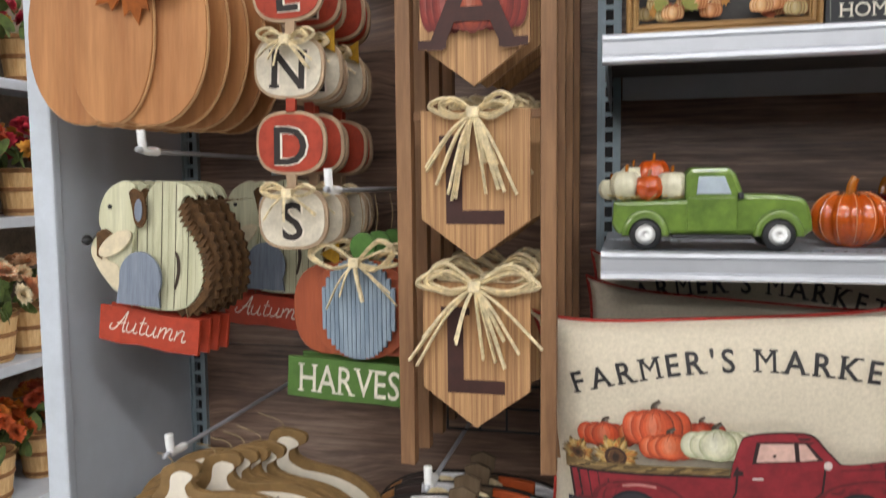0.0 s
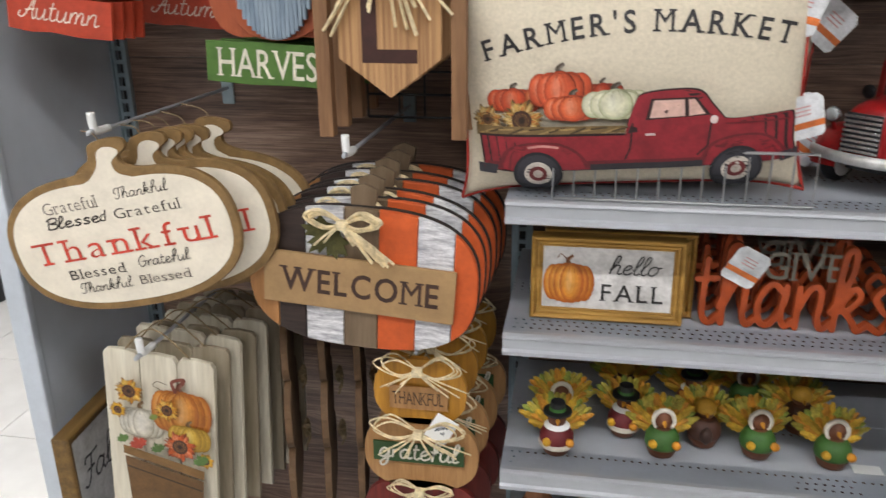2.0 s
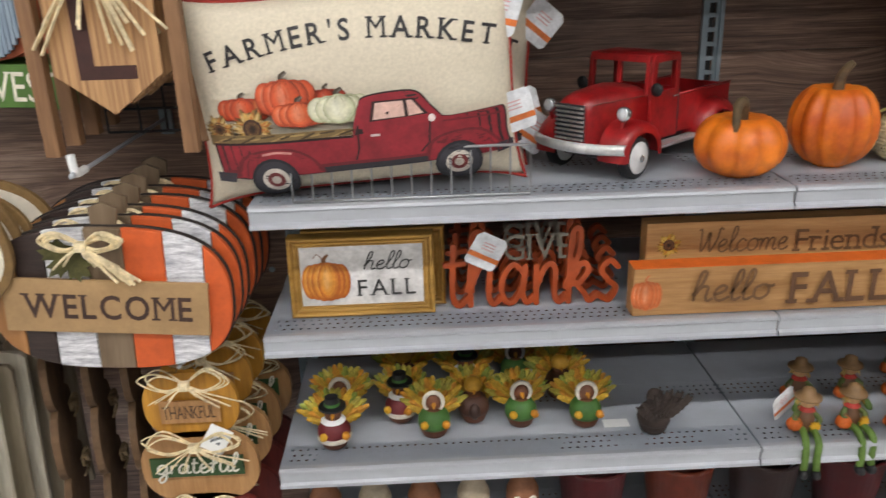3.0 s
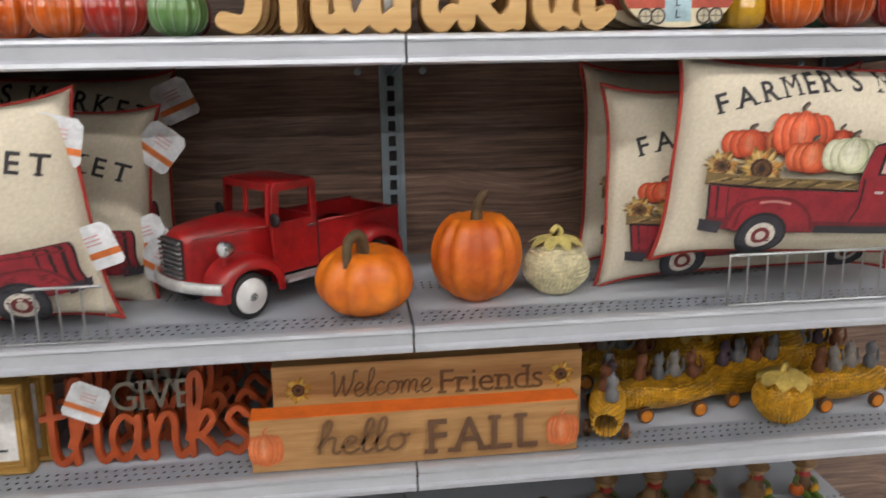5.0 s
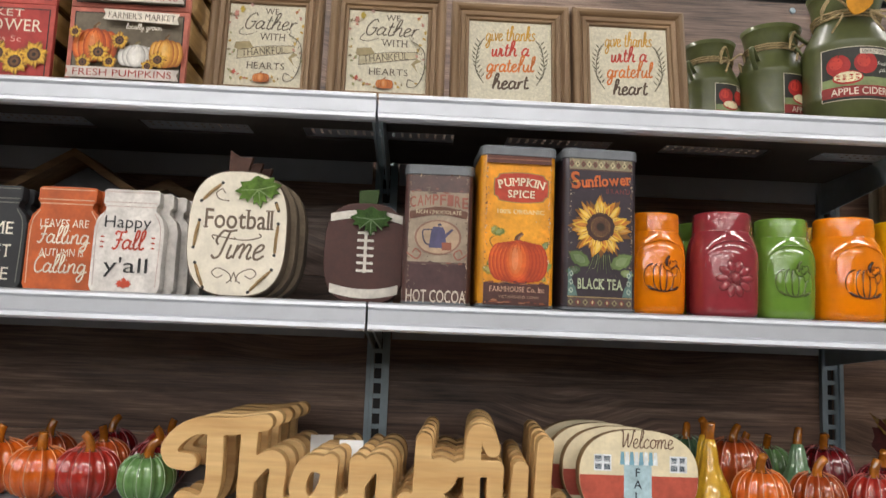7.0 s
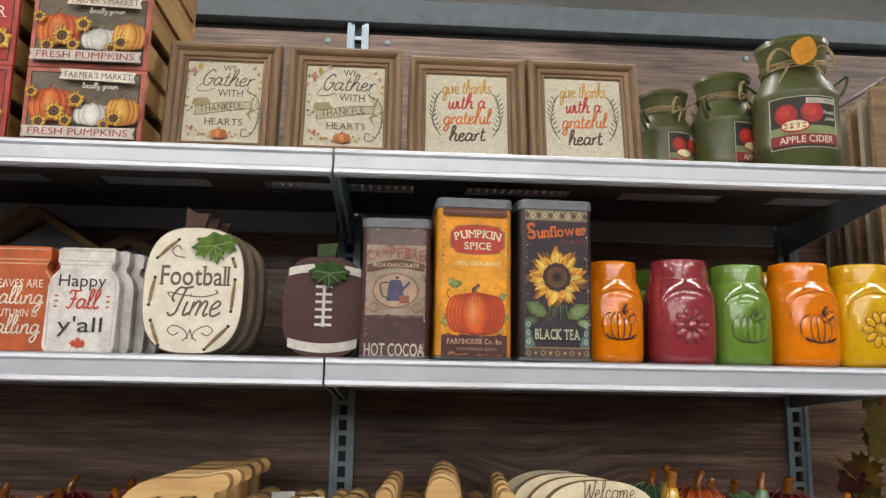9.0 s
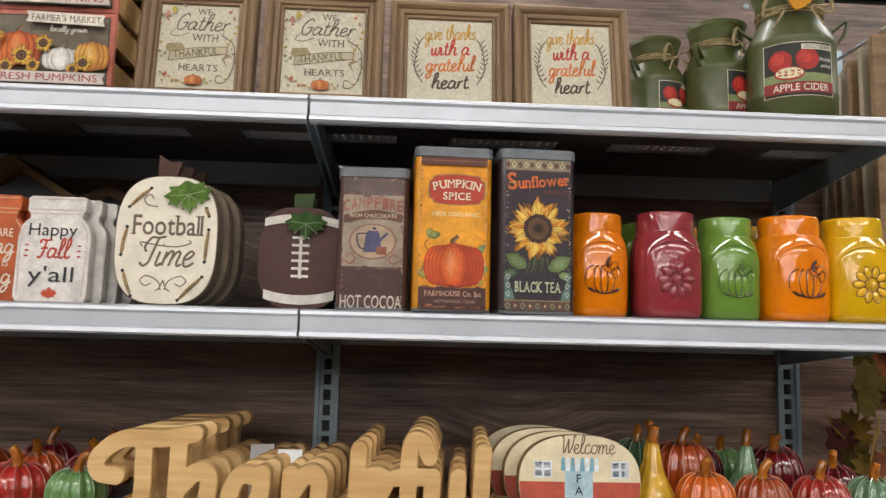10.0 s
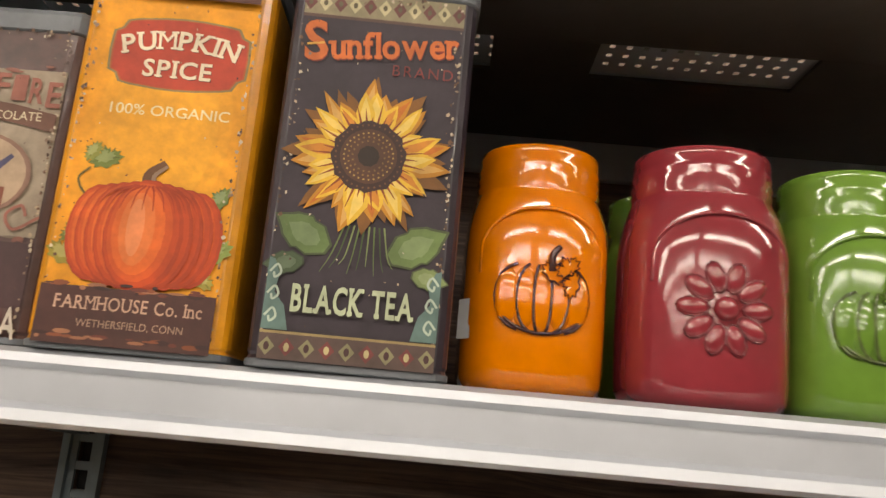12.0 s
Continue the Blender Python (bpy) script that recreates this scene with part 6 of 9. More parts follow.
    a.text("LOCALLY GROWN", 0.25 * w, zb + 0.90 * h, 0.06 * h, "3a3a34", w=0.40 * w)
    a.text("Freshly", 0.36 * w, zb + 0.68 * h, 0.07 * h, "e8e4d8", w=0.2 * w, shear=0.3)
    a.text("picked", 0.37 * w, zb + 0.56 * h, 0.07 * h, "e8e4d8", w=0.18 * w, shear=0.3)
    a.poly(rect(-w * 0.49, w * 0.49, zb + 0.06 * h, zb + 0.26 * h), "8d2a26")
    a.text("APPLE CIDER", 0.02 * w, zb + 0.16 * h, 0.125 * h, "e0d0c0", w=0.76 * w, fat=0.01)
    a.put("printed_label", t, cut=0.008)
    return t


milk_can((1.240, 1.12, Z6), 0.74, "olive green metal milk can, small", 35)
milk_can((1.325, 1.10, Z6), 0.84, "olive green metal milk can, medium", 40)
milk_can((1.402, 1.035, Z6), 0.99, "large olive green milk can with an apple cider label", -16, True)


# ---- fifth shelf: jar signs, football pumpkins ----
def sign_block(name, at, loops, thick, col, label, group, n=1, step=(0.006, 0.026), draw=None, edge=None, rz=0.0, rx=-2.0, cat="sign"):
    """A cut-out wooden sign and its twins standing behind it."""
    for k in range(n):
        t = thing(name, (at[0] + step[0] * k, at[1] + step[1] * k, at[2]), label, cat, group, rz, rx)
        slab("board", loops, thick, edge or ink(col), t)
        face = [[(x * 0.985, z * 0.985 + 0.0012) for x, z in loops[0]]]
        slab("painted_face", face, 0.0008, ink(col), t, y=-0.0009, bevel=0.0002)
        if draw and k == 0:
            a = Art(-0.0012, 0.00006)
            draw(a)
            a.put("painted_design", t)


def mason(w, h):
    return [(-w * 0.46, 0.0), (w * 0.46, 0.0), (w * 0.5, 0.05 * h), (w * 0.5, 0.62 * h), (w * 0.46, 0.72 * h), (w * 0.36, 0.79 * h), (w * 0.36, 0.84 * h), (w * 0.40, 0.86 * h), (w * 0.40, 0.98 * h), (w * 0.36, h), (-w * 0.36, h), (-w * 0.40, 0.98 * h), (-w * 0.40, 0.86 * h), (-w * 0.36, 0.84 * h), (-w * 0.36, 0.79 * h), (-w * 0.46, 0.72 * h), (-w * 0.5, 0.62 * h), (-w * 0.5, 0.05 * h)]


def lid_lines(a, w, h, col):
    for z in (0.83, 0.87, 0.97):
        a.line([(-0.37 * w, z * h), (0.37 * w, z * h)], 0.0014, col)
    a.line(curve_pts([(-0.44 * w, 0.06 * h), (-0.45 * w, 0.6 * h), (-0.35 * w, 0.77 * h)], 5), 0.0014, col)
    a.line(curve_pts([(0.44 * w, 0.06 * h), (0.45 * w, 0.6 * h), (0.35 * w, 0.77 * h)], 5), 0.0014, col)


def leaves_calling(a):
    c, w, h = "eadfcb", 0.092, 0.134
    lid_lines(a, w, h, "e0b090")
    a.text("LEAVES ARE", 0, 0.64 * h, 0.075 * h, c, w=0.66 * w)
    script_art(a, "Falling", 0, 0.49 * h, 0.72 * w, c, xh=0.085 * h, weight=0.17)
    a.text("AUTUMN IS", 0, 0.36 * h, 0.07 * h, c, w=0.60 * w)
    script_art(a, "Calling", 0, 0.21 * h, 0.72 * w, c, xh=0.085 * h, weight=0.17)


def happy_fall(a):
    w, h = 0.088, 0.132
    lid_lines(a, w, h, "c9b8b0")
    a.text("Happy", -0.02 * w, 0.68 * h, 0.115 * h, "2c2c2e", w=0.66 * w)
    script_art(a, "Fall", 0, 0.46 * h, 0.46 * w, "c24a36", xh=0.09 * h, weight=0.2)
    for s in (-1, 1):
        for k in (-1, 0, 1):
            a.poly(ell(s * 0.36 * w, (0.48 + 0.05 * k) * h, 0.03 * w, 0.008 * h, 8), "c24a36")
    a.text("y'all", 0, 0.26 * h, 0.14 * h, "2c2c2e", w=0.62 * w)
    art_leaf(a, 0, 0.085 * h, 0.085 * h, "c8492c", 0)


def home_sweet(a):
    w, h = 0.092, 0.132
    lid_lines(a, w, h, "6a6a64")
    for s, z in (("HOME", 0.58), ("SWEET", 0.36), ("HOME", 0.14)):
        a.serif(s, 0, z * h, 0.12 * h, "e4ddcc", w=0.66 * w)


# a little wooden house standing behind the jar signs
t = thing("wooden_house", (0.268, 1.262, Z5), "small brown wooden house with a pale front", "house ornament")
HOUSEW = wood("house_wood", "a8845a", "7d5c38", "x", size=6, bump=0.2)
slab("front", [[(-0.085, 0), (0.085, 0), (0.085, 0.165), (0.0, 0.218), (-0.085, 0.165)]], 0.01, surf("house_front", "9fa6ad", rough=0.7, vary=0.15, size=12), t, y=0.02, bevel=0.001)
for q in (-1, 1):
    bmr = bmesh.new()
    vs = [bmr.verts.new((q * x, y, z)) for y in (-0.035, 0.055) for x, z in ((0.0, 0.236), (0.118, 0.163), (0.112, 0.153), (0.0, 0.223))]
    for f in ((0, 1, 2, 3), (7, 6, 5, 4), (0, 4, 5, 1), (1, 5, 6, 2), (2, 6, 7, 3), (3, 7, 4, 0)):
        bmr.faces.new([vs[k] for k in f])
    bmesh.ops.recalc_face_normals(bmr, faces=bmr.faces[:])
    part("roof_board", bmr, HOUSEW, t)
    part("side_wall", rbox(min(q * 0.086, q * 0.096), max(q * 0.086, q * 0.096), 0.0, 0.05, 0, 0.16, 0.001), HOUSEW, t)

sign_block("jar_sign", (0.270, 1.005, Z5), [mason(0.092, 0.132)], 0.016, "24262a", "black mason jar wooden sign with white words", "mason jar signs", 3, (0.004, 0.022), home_sweet)
sign_block("jar_sign", (0.362, 1.008, Z5), [mason(0.092, 0.134)], 0.016, "c05a24", "orange mason jar wooden sign with cream words", "mason jar signs", 3, (0.010, 0.022), leaves_calling)
sign_block("jar_sign", (0.447, 0.998, Z5), [mason(0.088, 0.132)], 0.016, "ddd8d2", "white mason jar wooden sign with painted words", "mason jar signs", 4, (0.011, 0.021), happy_fall)


def pumpkin_leaf(t, x, z, r, col="4f7a2c", turn=195):
    o = slab("felt_leaf", [leaf_loop(x, z, r * 1.15, turn)], 0.0016, surf("green_felt_" + col, col, rough=0.95, vary=0.3, size=60, bump=0.5), t, "green felt leaf", y=-0.006, bevel=0.0005)
    for k in (-2, -1, 0, 1, 2):
        an = radians(turn + 90 + 48 * k)
        a = Art(-0.0064, 0.0001)
        a.line([(x, z), (x + r * 0.75 * math.cos(an), z + r * 0.75 * math.sin(an))], r * 0.05, paler(col, 0.22), hold=True)
        a.put("vein", o)


BOARDEDGE = surf("grey_brown_edge", "6f6150", rough=0.8, vary=0.2, size=40)


def football_time(at, k):
    t = thing("pumpkin_sign", at, "cream wooden pumpkin sign lettered football time, twine-laced edge", "sign", "football pumpkin signs", 0, -2)
    w, h = 0.126, 0.163
    slab("board", [ell(0, h / 2, w / 2, h / 2, 44, p=2.9)], 0.030, BOARDEDGE, t, bevel=0.0012)
    slab("stem", [[(-0.018, h - 0.004), (0.006, h - 0.003), (0.008, h + 0.006), (0.012, h + 0.020), (-0.003, h + 0.019), (-0.018, h + 0.028)]], 0.010, surf("stem_wood", "4c3228", rough=0.8, vary=0.2), t, y=0.004)
    if k == 0:
        slab("painted_face", [ell(0, h / 2, w * 0.490, h * 0.490, 44, p=2.9)], 0.001, surf("cream_paint", "e2dac8", rough=0.7, vary=0.08, size=50, bump=0.1), t, y=-0.0012, bevel=0.0003)
    if k == 0:
        ink_b = "6a5a4a"
        a = Art(-0.0014, 0.00006)
        a.serif("Football", 0.01 * w, 0.61 * h, 0.150 * h, ink_b, w=0.68 * w, gap=0.06, fat=0.012, thin=0.07)
        script_art(a, "Time", 0.0, 0.355 * h, 0.54 * w, ink_b, xh=0.115 * h, weight=0.17, slant=0.35)
        a.line(curve_pts([(-0.22 * w, 0.44 * h), (-0.24 * w, 0.475 * h), (-0.08 * w, 0.455 * h), (0.10 * w, 0.445 * h), (0.24 * w, 0.475 * h), (0.22 * w, 0.50 * h)], 6), 0.0016, ink_b)
        for s in (-1, 1):
            a.line(curve_pts([(s * 0.02 * w, 0.115 * h), (s * 0.05 * w, 0.18 * h), (s * 0.16 * w, 0.22 * h), (s * 0.22 * w, 0.185 * h), (s * 0.17 * w, 0.145 * h), (s * 0.11 * w, 0.165 * h)], 6), 0.0014, ink_b)
            a.line(curve_pts([(0, 0.19 * h), (s * 0.03 * w, 0.13 * h), (s * 0.07 * w, 0.105 * h)], 5), 0.0014, ink_b)
        a.line(curve_pts([(-0.10 * w, 0.75 * h), (-0.20 * w, 0.765 * h), (-0.235 * w, 0.81 * h), (-0.18 * w, 0.845 * h), (-0.145 * w, 0.81 * h)], 6), 0.0014, ink_b)
        a.put("lettering", t)
        for x0, z0, x1, z1 in ((-0.18, 0.895, -0.38, 0.745), (-0.385, 0.59, -0.425, 0.375), (-0.395, 0.255, -0.30, 0.065), (0.405, 0.585, 0.385, 0.335), (0.37, 0.22, 0.15, 0.04), (0.37, 0.75, 0.40, 0.69)):
            q = tube(bmesh.new(), curve_pts([(x0 * w, 0.001, z0 * h), ((x0 + x1) / 2 * w, -0.0035, (z0 + z1) / 2 * h), (x1 * w, 0.001, z1 * h)], 5), 0.0021, 7)
            part("twine_stitch", q, surf("tan_cord", "a98c62", rough=0.9, vary=0.3, size=160, bump=0.4), t, smooth=True)
            for x, z in ((x0, z0), (x1, z1)):
                part("lace_hole", lathe(bmesh.new(), [(0.0022, 0.0), (0.0021, 0.0004), (0.001, 0.0005)], 10), BLACK, t, m=pose(x * w, -0.0013, z * h, 90))
        pumpkin_leaf(t, 0.024, 0.845 * h, 0.029, "5a7a30", 190)


for k in range(3):
    football_time((0.583 + 0.007 * k, 0.996 + 0.0315 * k, Z5), k)


def football(at, k):
    t = thing("football_sign", at, "brown football-shaped pumpkin wooden sign with a green leaf", "sign", "football signs", 0, -2)
    w, h = 0.108, 0.134
    slab("board", [ell(0, h / 2, w / 2, h / 2, 40, p=3.0)], 0.02, surf("football_brown", "45211a", rough=0.6, vary=0.15, size=40), t)
    if k == 0:
        a = Art(-0.0004, 0.00006)
        for z, zz in ((0.10, 0.19), (0.80, 0.88)):
            lo, hi = [], []
            for j in range(13):
                f = -1 + 2 * j / 12
                edge = w / 2 * 0.98
                bow2 = 0.05 * (1 - f * f) * (-1 if z < 0.5 else 1)
                lim = w / 2 * (1 - abs(2 * (z + 0.03) - 1) ** 3.0) ** (1 / 3.0)
                lo.append((f * lim * 0.985, (z + bow2) * h))
                hi.append((f * lim * 0.985, (zz + bow2) * h))
            a.poly(lo + hi[::-1], "d6d0c6")
        a.line([(0, 0.30 * h), (0, 0.74 * h)], 0.004, "e0dad0")
        for j in range(6):
            a.poly(rect(-0.011, 0.011, (0.31 + 0.075 * j) * h, (0.335 + 0.075 * j) * h), "e0dad0")
        a.put("painted_laces", t)
        pumpkin_leaf(t, 0.006, 0.83 * h, 0.027, "33501f", 180)
    slab("stem", [[(-0.012, h - 0.003), (0.012, h - 0.003), (0.015, h + 0.02), (-0.012, h + 0.018)]], 0.008, surf("stem_green", "33481f", rough=0.8, vary=0.2), t, y=0.004)


for k in range(2):
    football((0.744 - 0.002 * k, 1.030 + 0.04 * k, Z5), k)
t = thing("house_frame", (0.40, 1.27, Z5), "house-shaped brown wooden frame against the shelf back", "frame", "", 0, -3)
hs = [(-0.14, 0), (0.14, 0), (0.14, 0.13), (0.0, 0.205), (-0.14, 0.13)]
slab("frame", [hs, [(x * 0.84, 0.014 + z * 0.84) for x, z in hs][::-1]], 0.03, KRAFT, t)
slab("picture", [[(x * 0.86, 0.012 + z * 0.86) for x, z in hs]], 0.004, ink("8a9298"), t, y=0.02)
t, a = picture_frame((0.110, 1.0, Z5), 0.225, 0.20, 0.016, 0.05, wood("shadow_box_wood", "a8834f", "7d5c30", "x", size=4), ink("2c2a28"), "tan wooden shadow box with pumpkins over dark board", rx=0, deep=0.03)
rnd = random.Random(4)
for k in range(26):
    x, z = rnd.uniform(-0.09, 0.09), 0.022 + abs(rnd.gauss(0, 0.016))
    if k % 3:
        art_pumpkin(a, x, z, 0.026, 0.018, rnd.choice((("c98a54", "a86a34"), ("d8a870", "b88450"), ("b8a06a", "8a7a4a"))), lobes=5)
    else:
        art_leaf(a, x, z, 0.014, rnd.choice(("8a8a3c", "b07a30", "a0522c")), rnd.uniform(0, 360))
a.put("painted_pumpkins", t)


# ---- fourth shelf: cut-out word, camper, glazed pumpkins, green truck ----
Z4 = SHELF_Z[4] + 0.001
BLOCK = {
    "T": "0.40,0.86 0.14,0.92 0.10,1.18 0.46,1.50 1.10,1.53 1.62,1.62|0.82,1.45 0.82,0.45 0.64,0.13 0.34,0.20",
    "h": "1.38,1.45 1.36,0.12|1.37,0.6 1.68,0.95 1.88,0.86 1.86,0.28 2.05,0.10 2.22,0.25",
    "a": "2.68,0.88 2.36,0.88 2.22,0.45 2.42,0.10 2.68,0.48 2.74,0.94|2.74,0.94 2.72,0.28 2.90,0.10 3.06,0.24",
    "n": "3.20,0.94 3.20,0.12|3.20,0.55 3.46,0.94 3.66,0.84 3.66,0.28 3.84,0.10 4.02,0.3",
    "k": "4.30,1.38 4.26,0.12|4.30,0.50 4.52,0.92 4.74,0.86 4.66,0.62 4.36,0.50|4.42,0.52 4.72,0.14 4.94,0.12 5.08,0.3",
    "f": "5.46,1.28 5.34,1.55 5.14,1.42 5.12,0.12|4.92,0.90 5.40,0.92",
    "u": "5.52,0.92 5.52,0.32 5.70,0.10 5.90,0.32 5.94,0.92|5.94,0.92 5.92,0.28 6.06,0.12",
    "l": "6.36,1.38 6.32,0.34 6.46,0.10 6.68,0.26",
}
word = []
for code in BLOCK.values():
    for st in code.split("|"):
        word.append(curve_pts([tuple(float(v) for v in q.split(",")) for q in st.split()], 6))
half = 0.0104
lo, hi = min(q[0] for st in word for q in st), max(q[0] for st in word for q in st)
kx = (0.502 - 2 * half) / (hi - lo)
word = [[((q[0] - (lo + hi) / 2) * kx, (q[1] - 0.10) * 0.0655 + half) for q in st] for st in word]
WORD = slab_mesh("letters", stroke_loops(word, half, 0.0022), 0.024, 0.0015)
for k in range(5):
    t = thing("word_sign", (0.764 + 0.004 * k, 0.984 + 0.052 * k, Z4), "large pine cut-out word Thankful in script", "word sign", "cut-out thankful words")
    link_mesh("letters", WORD, PINE, t)
for k, (x, y, z) in enumerate(((0.70, 1.035, 0.03), (0.735, 1.09, 0.045), (0.69, 1.14, 0.05))):
    tg = thing("price_tag", (x, y, Z4), "white paper tag standing among the cut-out words", "tag", "paper tags", 10 * k - 8)
    slab("paper", [rect(-0.016, 0.016, 0.0, 0.05 + 0.03 * (k > 0))], 0.0006, WHITE, tg, bevel=0.0001)


def camper(at, k):
    t = thing("camper_sign", at, "red and cream wooden camper sign with a striped door", "sign", "camper signs", 0, -2)
    w, h = 0.153, 0.112
    body = [(x, z + 0.006) for x, z in ell(0, h * 0.5 - 0.003, w / 2, h * 0.5, 44, p=2.4)]
    slab("board", [body], 0.018, MDF, t)
    face = [(x * 0.985, z) for x, z in body]
    slab("painted_face", [face], 0.0008, surf("camper_cream", "ddd0ae", rough=0.55, vary=0.08, size=40), t, y=-0.001, bevel=0.0002)
    if k == 0:
        a = Art(-0.0012, 0.00006)
        mid = [p for p in ell(0, h * 0.5 + 0.003, w * 0.49, h * 0.5, 80, p=2.4) if 0.22 * h < p[1] < 0.58 * h]
        L = sorted([p for p in mid if p[0] < 0], key=lambda p: p[1])
        R = sorted([p for p in mid if p[0] > 0], key=lambda p: p[1])
        a.poly(L[:1] + R + L[:0:-1], "b5503c")
        a.poly(rect(-0.019, 0.016, 0.010, 0.076), "a9c4cc")
        for j in range(8):
            x = -0.024 + 0.006 * j
            a.poly([(x, 0.072), (x + 0.006, 0.072), (x + 0.005, 0.088), (x + 0.001, 0.088)], "e8eef0" if j % 2 else "7fb0c4", hold=j > 0)
        for j, ch in enumerate("FALL"):
            a.text(ch, -0.0015, 0.063 - 0.0145 * j, 0.010, "24303a", fat=0.01)
        for x in (-0.046, 0.050):
            a.poly(rect(x - 0.011, x + 0.011, 0.064, 0.084), "e4eaf0")
            for i in (-1, 1):
                for j in (-1, 1):
                    a.poly(rect(x + i * 0.0055 - 0.004, x + i * 0.0055 + 0.004, 0.074 + j * 0.0048 - 0.0034, 0.074 + j * 0.0048 + 0.0034), "3c5a70", hold=True)
        script_art(a, "Welcome", 0.010, 0.0985, 0.068, "6a4a3a", xh=0.011, weight=0.14)
        for x in (-0.044, -0.028, 0.032, 0.048):
            a.poly(ell(x, 0.017, 0.010, 0.0105, 18), "3a3634")
            a.poly(ell(x, 0.017, 0.0075, 0.008, 16), "cfc4a8")
            a.line([(x - 0.007, 0.017), (x + 0.007, 0.017)], 0.001, "3a3634")
            a.line([(x, 0.010), (x, 0.024)], 0.001, "3a3634")
        a.put("painted_design", t)
    else:
        a = Art(-0.0012, 0.00006)
        mid = [p for p in ell(0, h * 0.5 + 0.003, w * 0.49, h * 0.5, 80, p=2.4) if 0.22 * h < p[1] < 0.58 * h]
        L = sorted([p for p in mid if p[0] < 0], key=lambda p: p[1])
        R = sorted([p for p in mid if p[0] > 0], key=lambda p: p[1])
        a.poly(L[:1] + R + L[:0:-1], "a84a3a")
        a.put("painted_band", t)


for k in range(4):
    camper((1.102 - 0.013 * k, 1.0 + 0.04 * k, Z4), k)


def glaze(col, line):
    return surf("pumpkin_glaze_" + col, col, rough=0.1, vary=0.25, size=20, bump=0.03, coat=0.7, dark=line)


AMBER = surf("amber_stem", "a8641c", rough=0.15, vary=0.3, size=40, coat=0.6)


def glazed(at, r, h, col, dark, name, gourd=False, seed=0):
    """A glazed ceramic pumpkin or gourd with raised pale ribs."""
    t = thing("ceramic_gourd" if gourd else "ceramic_pumpkin", at, name + (" glazed ceramic gourd with an amber stem" if gourd else " glazed ceramic pumpkin with an amber stem"), "gourd" if gourd else "pumpkin", "glazed pumpkins", seed * 31 % 90)
    if gourd:
        prof = [(r * 0.5, 0), (r * 0.9, h * 0.06), (r, h * 0.2), (r * 0.92, h * 0.36), (r * 0.62, h * 0.52), (r * 0.42, h * 0.66), (r * 0.36, h * 0.8), (r * 0.25, h * 0.92), (r * 0.1, h * 0.95)]
        bm = lathe(bmesh.new(), prof, 48, 10, 0.12)
    else:
        bm = pumpkin_bm(r, h, 13, 0.15, 78, 0.08)
        pale = surf("rib_" + paler(col, 0.3), paler(col, 0.3), rough=0.15, vary=0.2, coat=0.5)
        for j in range(13):
            an = 2 * math.pi * (j + 0.5) / 13
            pts = []
            for q in range(9):
                e = -0.9 + 2.2 * q / 8
                rr = r * max(math.cos(e), 0.05) ** 0.75 * 1.003
                pts.append((rr * math.cos(an), rr * math.sin(an), h / 2 + h / 2 * math.sin(e)))
            part("rib", tube(bmesh.new(), pts, 0.0008, 4), pale, t)
    part("body", bm, glaze(col, dark), t, smooth=True)
    sp = [(0, 0, -0.008), (0.001, 0, 0.008), (0.006 - 0.003 * (seed % 4), -0.002, 0.018), (0.011 - 0.006 * (seed % 4), -0.003, 0.022)]
    part("stem", tube(bmesh.new(), [(x, y, z + h * 0.92) for x, y, z in curve_pts(sp, 4)], 0.0065, 8, 0.0055), AMBER, t, smooth=True)
    return t


RED_G, ORG_G, GRN_G, YEL_G, RUST_G, DKR_G, SAGE_G = ("ab3026", "842018", "red"), ("d2641c", "b04812", "orange"), ("6d9458", "527a44", "green"), ("cfa22c", "b08420", "yellow"), ("a8481c", "7d2e10", "rust"), ("6a1418", "400a0c", "dark red"), ("6d8a6a", "4a6a4a", "sage green")
seed = 0
for x, y, r, h, c, g in ((0.275, 1.075, 0.046, 0.070, ORG_G, 0), (0.345, 1.045, 0.040, 0.066, ORG_G, 0), (0.405, 1.045, 0.041, 0.066, RED_G, 0), (0.480, 1.045, 0.036, 0.060, GRN_G, 0),
                         (0.300, 1.165, 0.042, 0.068, RUST_G, 0), (0.385, 1.14, 0.04, 0.066, RUST_G, 0), (0.465, 1.135, 0.04, 0.066, DKR_G, 0), (0.36, 1.24, 0.04, 0.068, DKR_G, 0), (0.45, 1.235, 0.04, 0.068, RED_G, 0),
                         (1.203, 1.030, 0.029, 0.112, YEL_G, 1), (1.268, 1.025, 0.037, 0.070, ORG_G, 0), (1.342, 1.025, 0.036, 0.068, (RUST_G[0], "b8541c", "orange"), 0), (1.418, 1.025, 0.036, 0.068, RED_G, 0), (1.490, 1.025, 0.036, 0.068, SAGE_G, 0),
                         (1.225, 1.105, 0.028, 0.11, YEL_G, 1), (1.278, 1.135, 0.044, 0.098, RUST_G, 0), (1.360, 1.11, 0.032, 0.10, SAGE_G, 1), (1.415, 1.145, 0.042, 0.090, DKR_G, 0), (1.485, 1.115, 0.036, 0.070, DKR_G, 0),
                         (1.24, 1.22, 0.04, 0.09, SAGE_G, 0), (1.33, 1.22, 0.04, 0.08, DKR_G, 0), (1.38, 1.25, 0.04, 0.075, GRN_G, 0), (1.46, 1.23, 0.04, 0.08, RUST_G, 0)):
    seed += 1
    glazed((x, y, Z4), r, h, c[0], c[1], c[2], bool(g), seed)


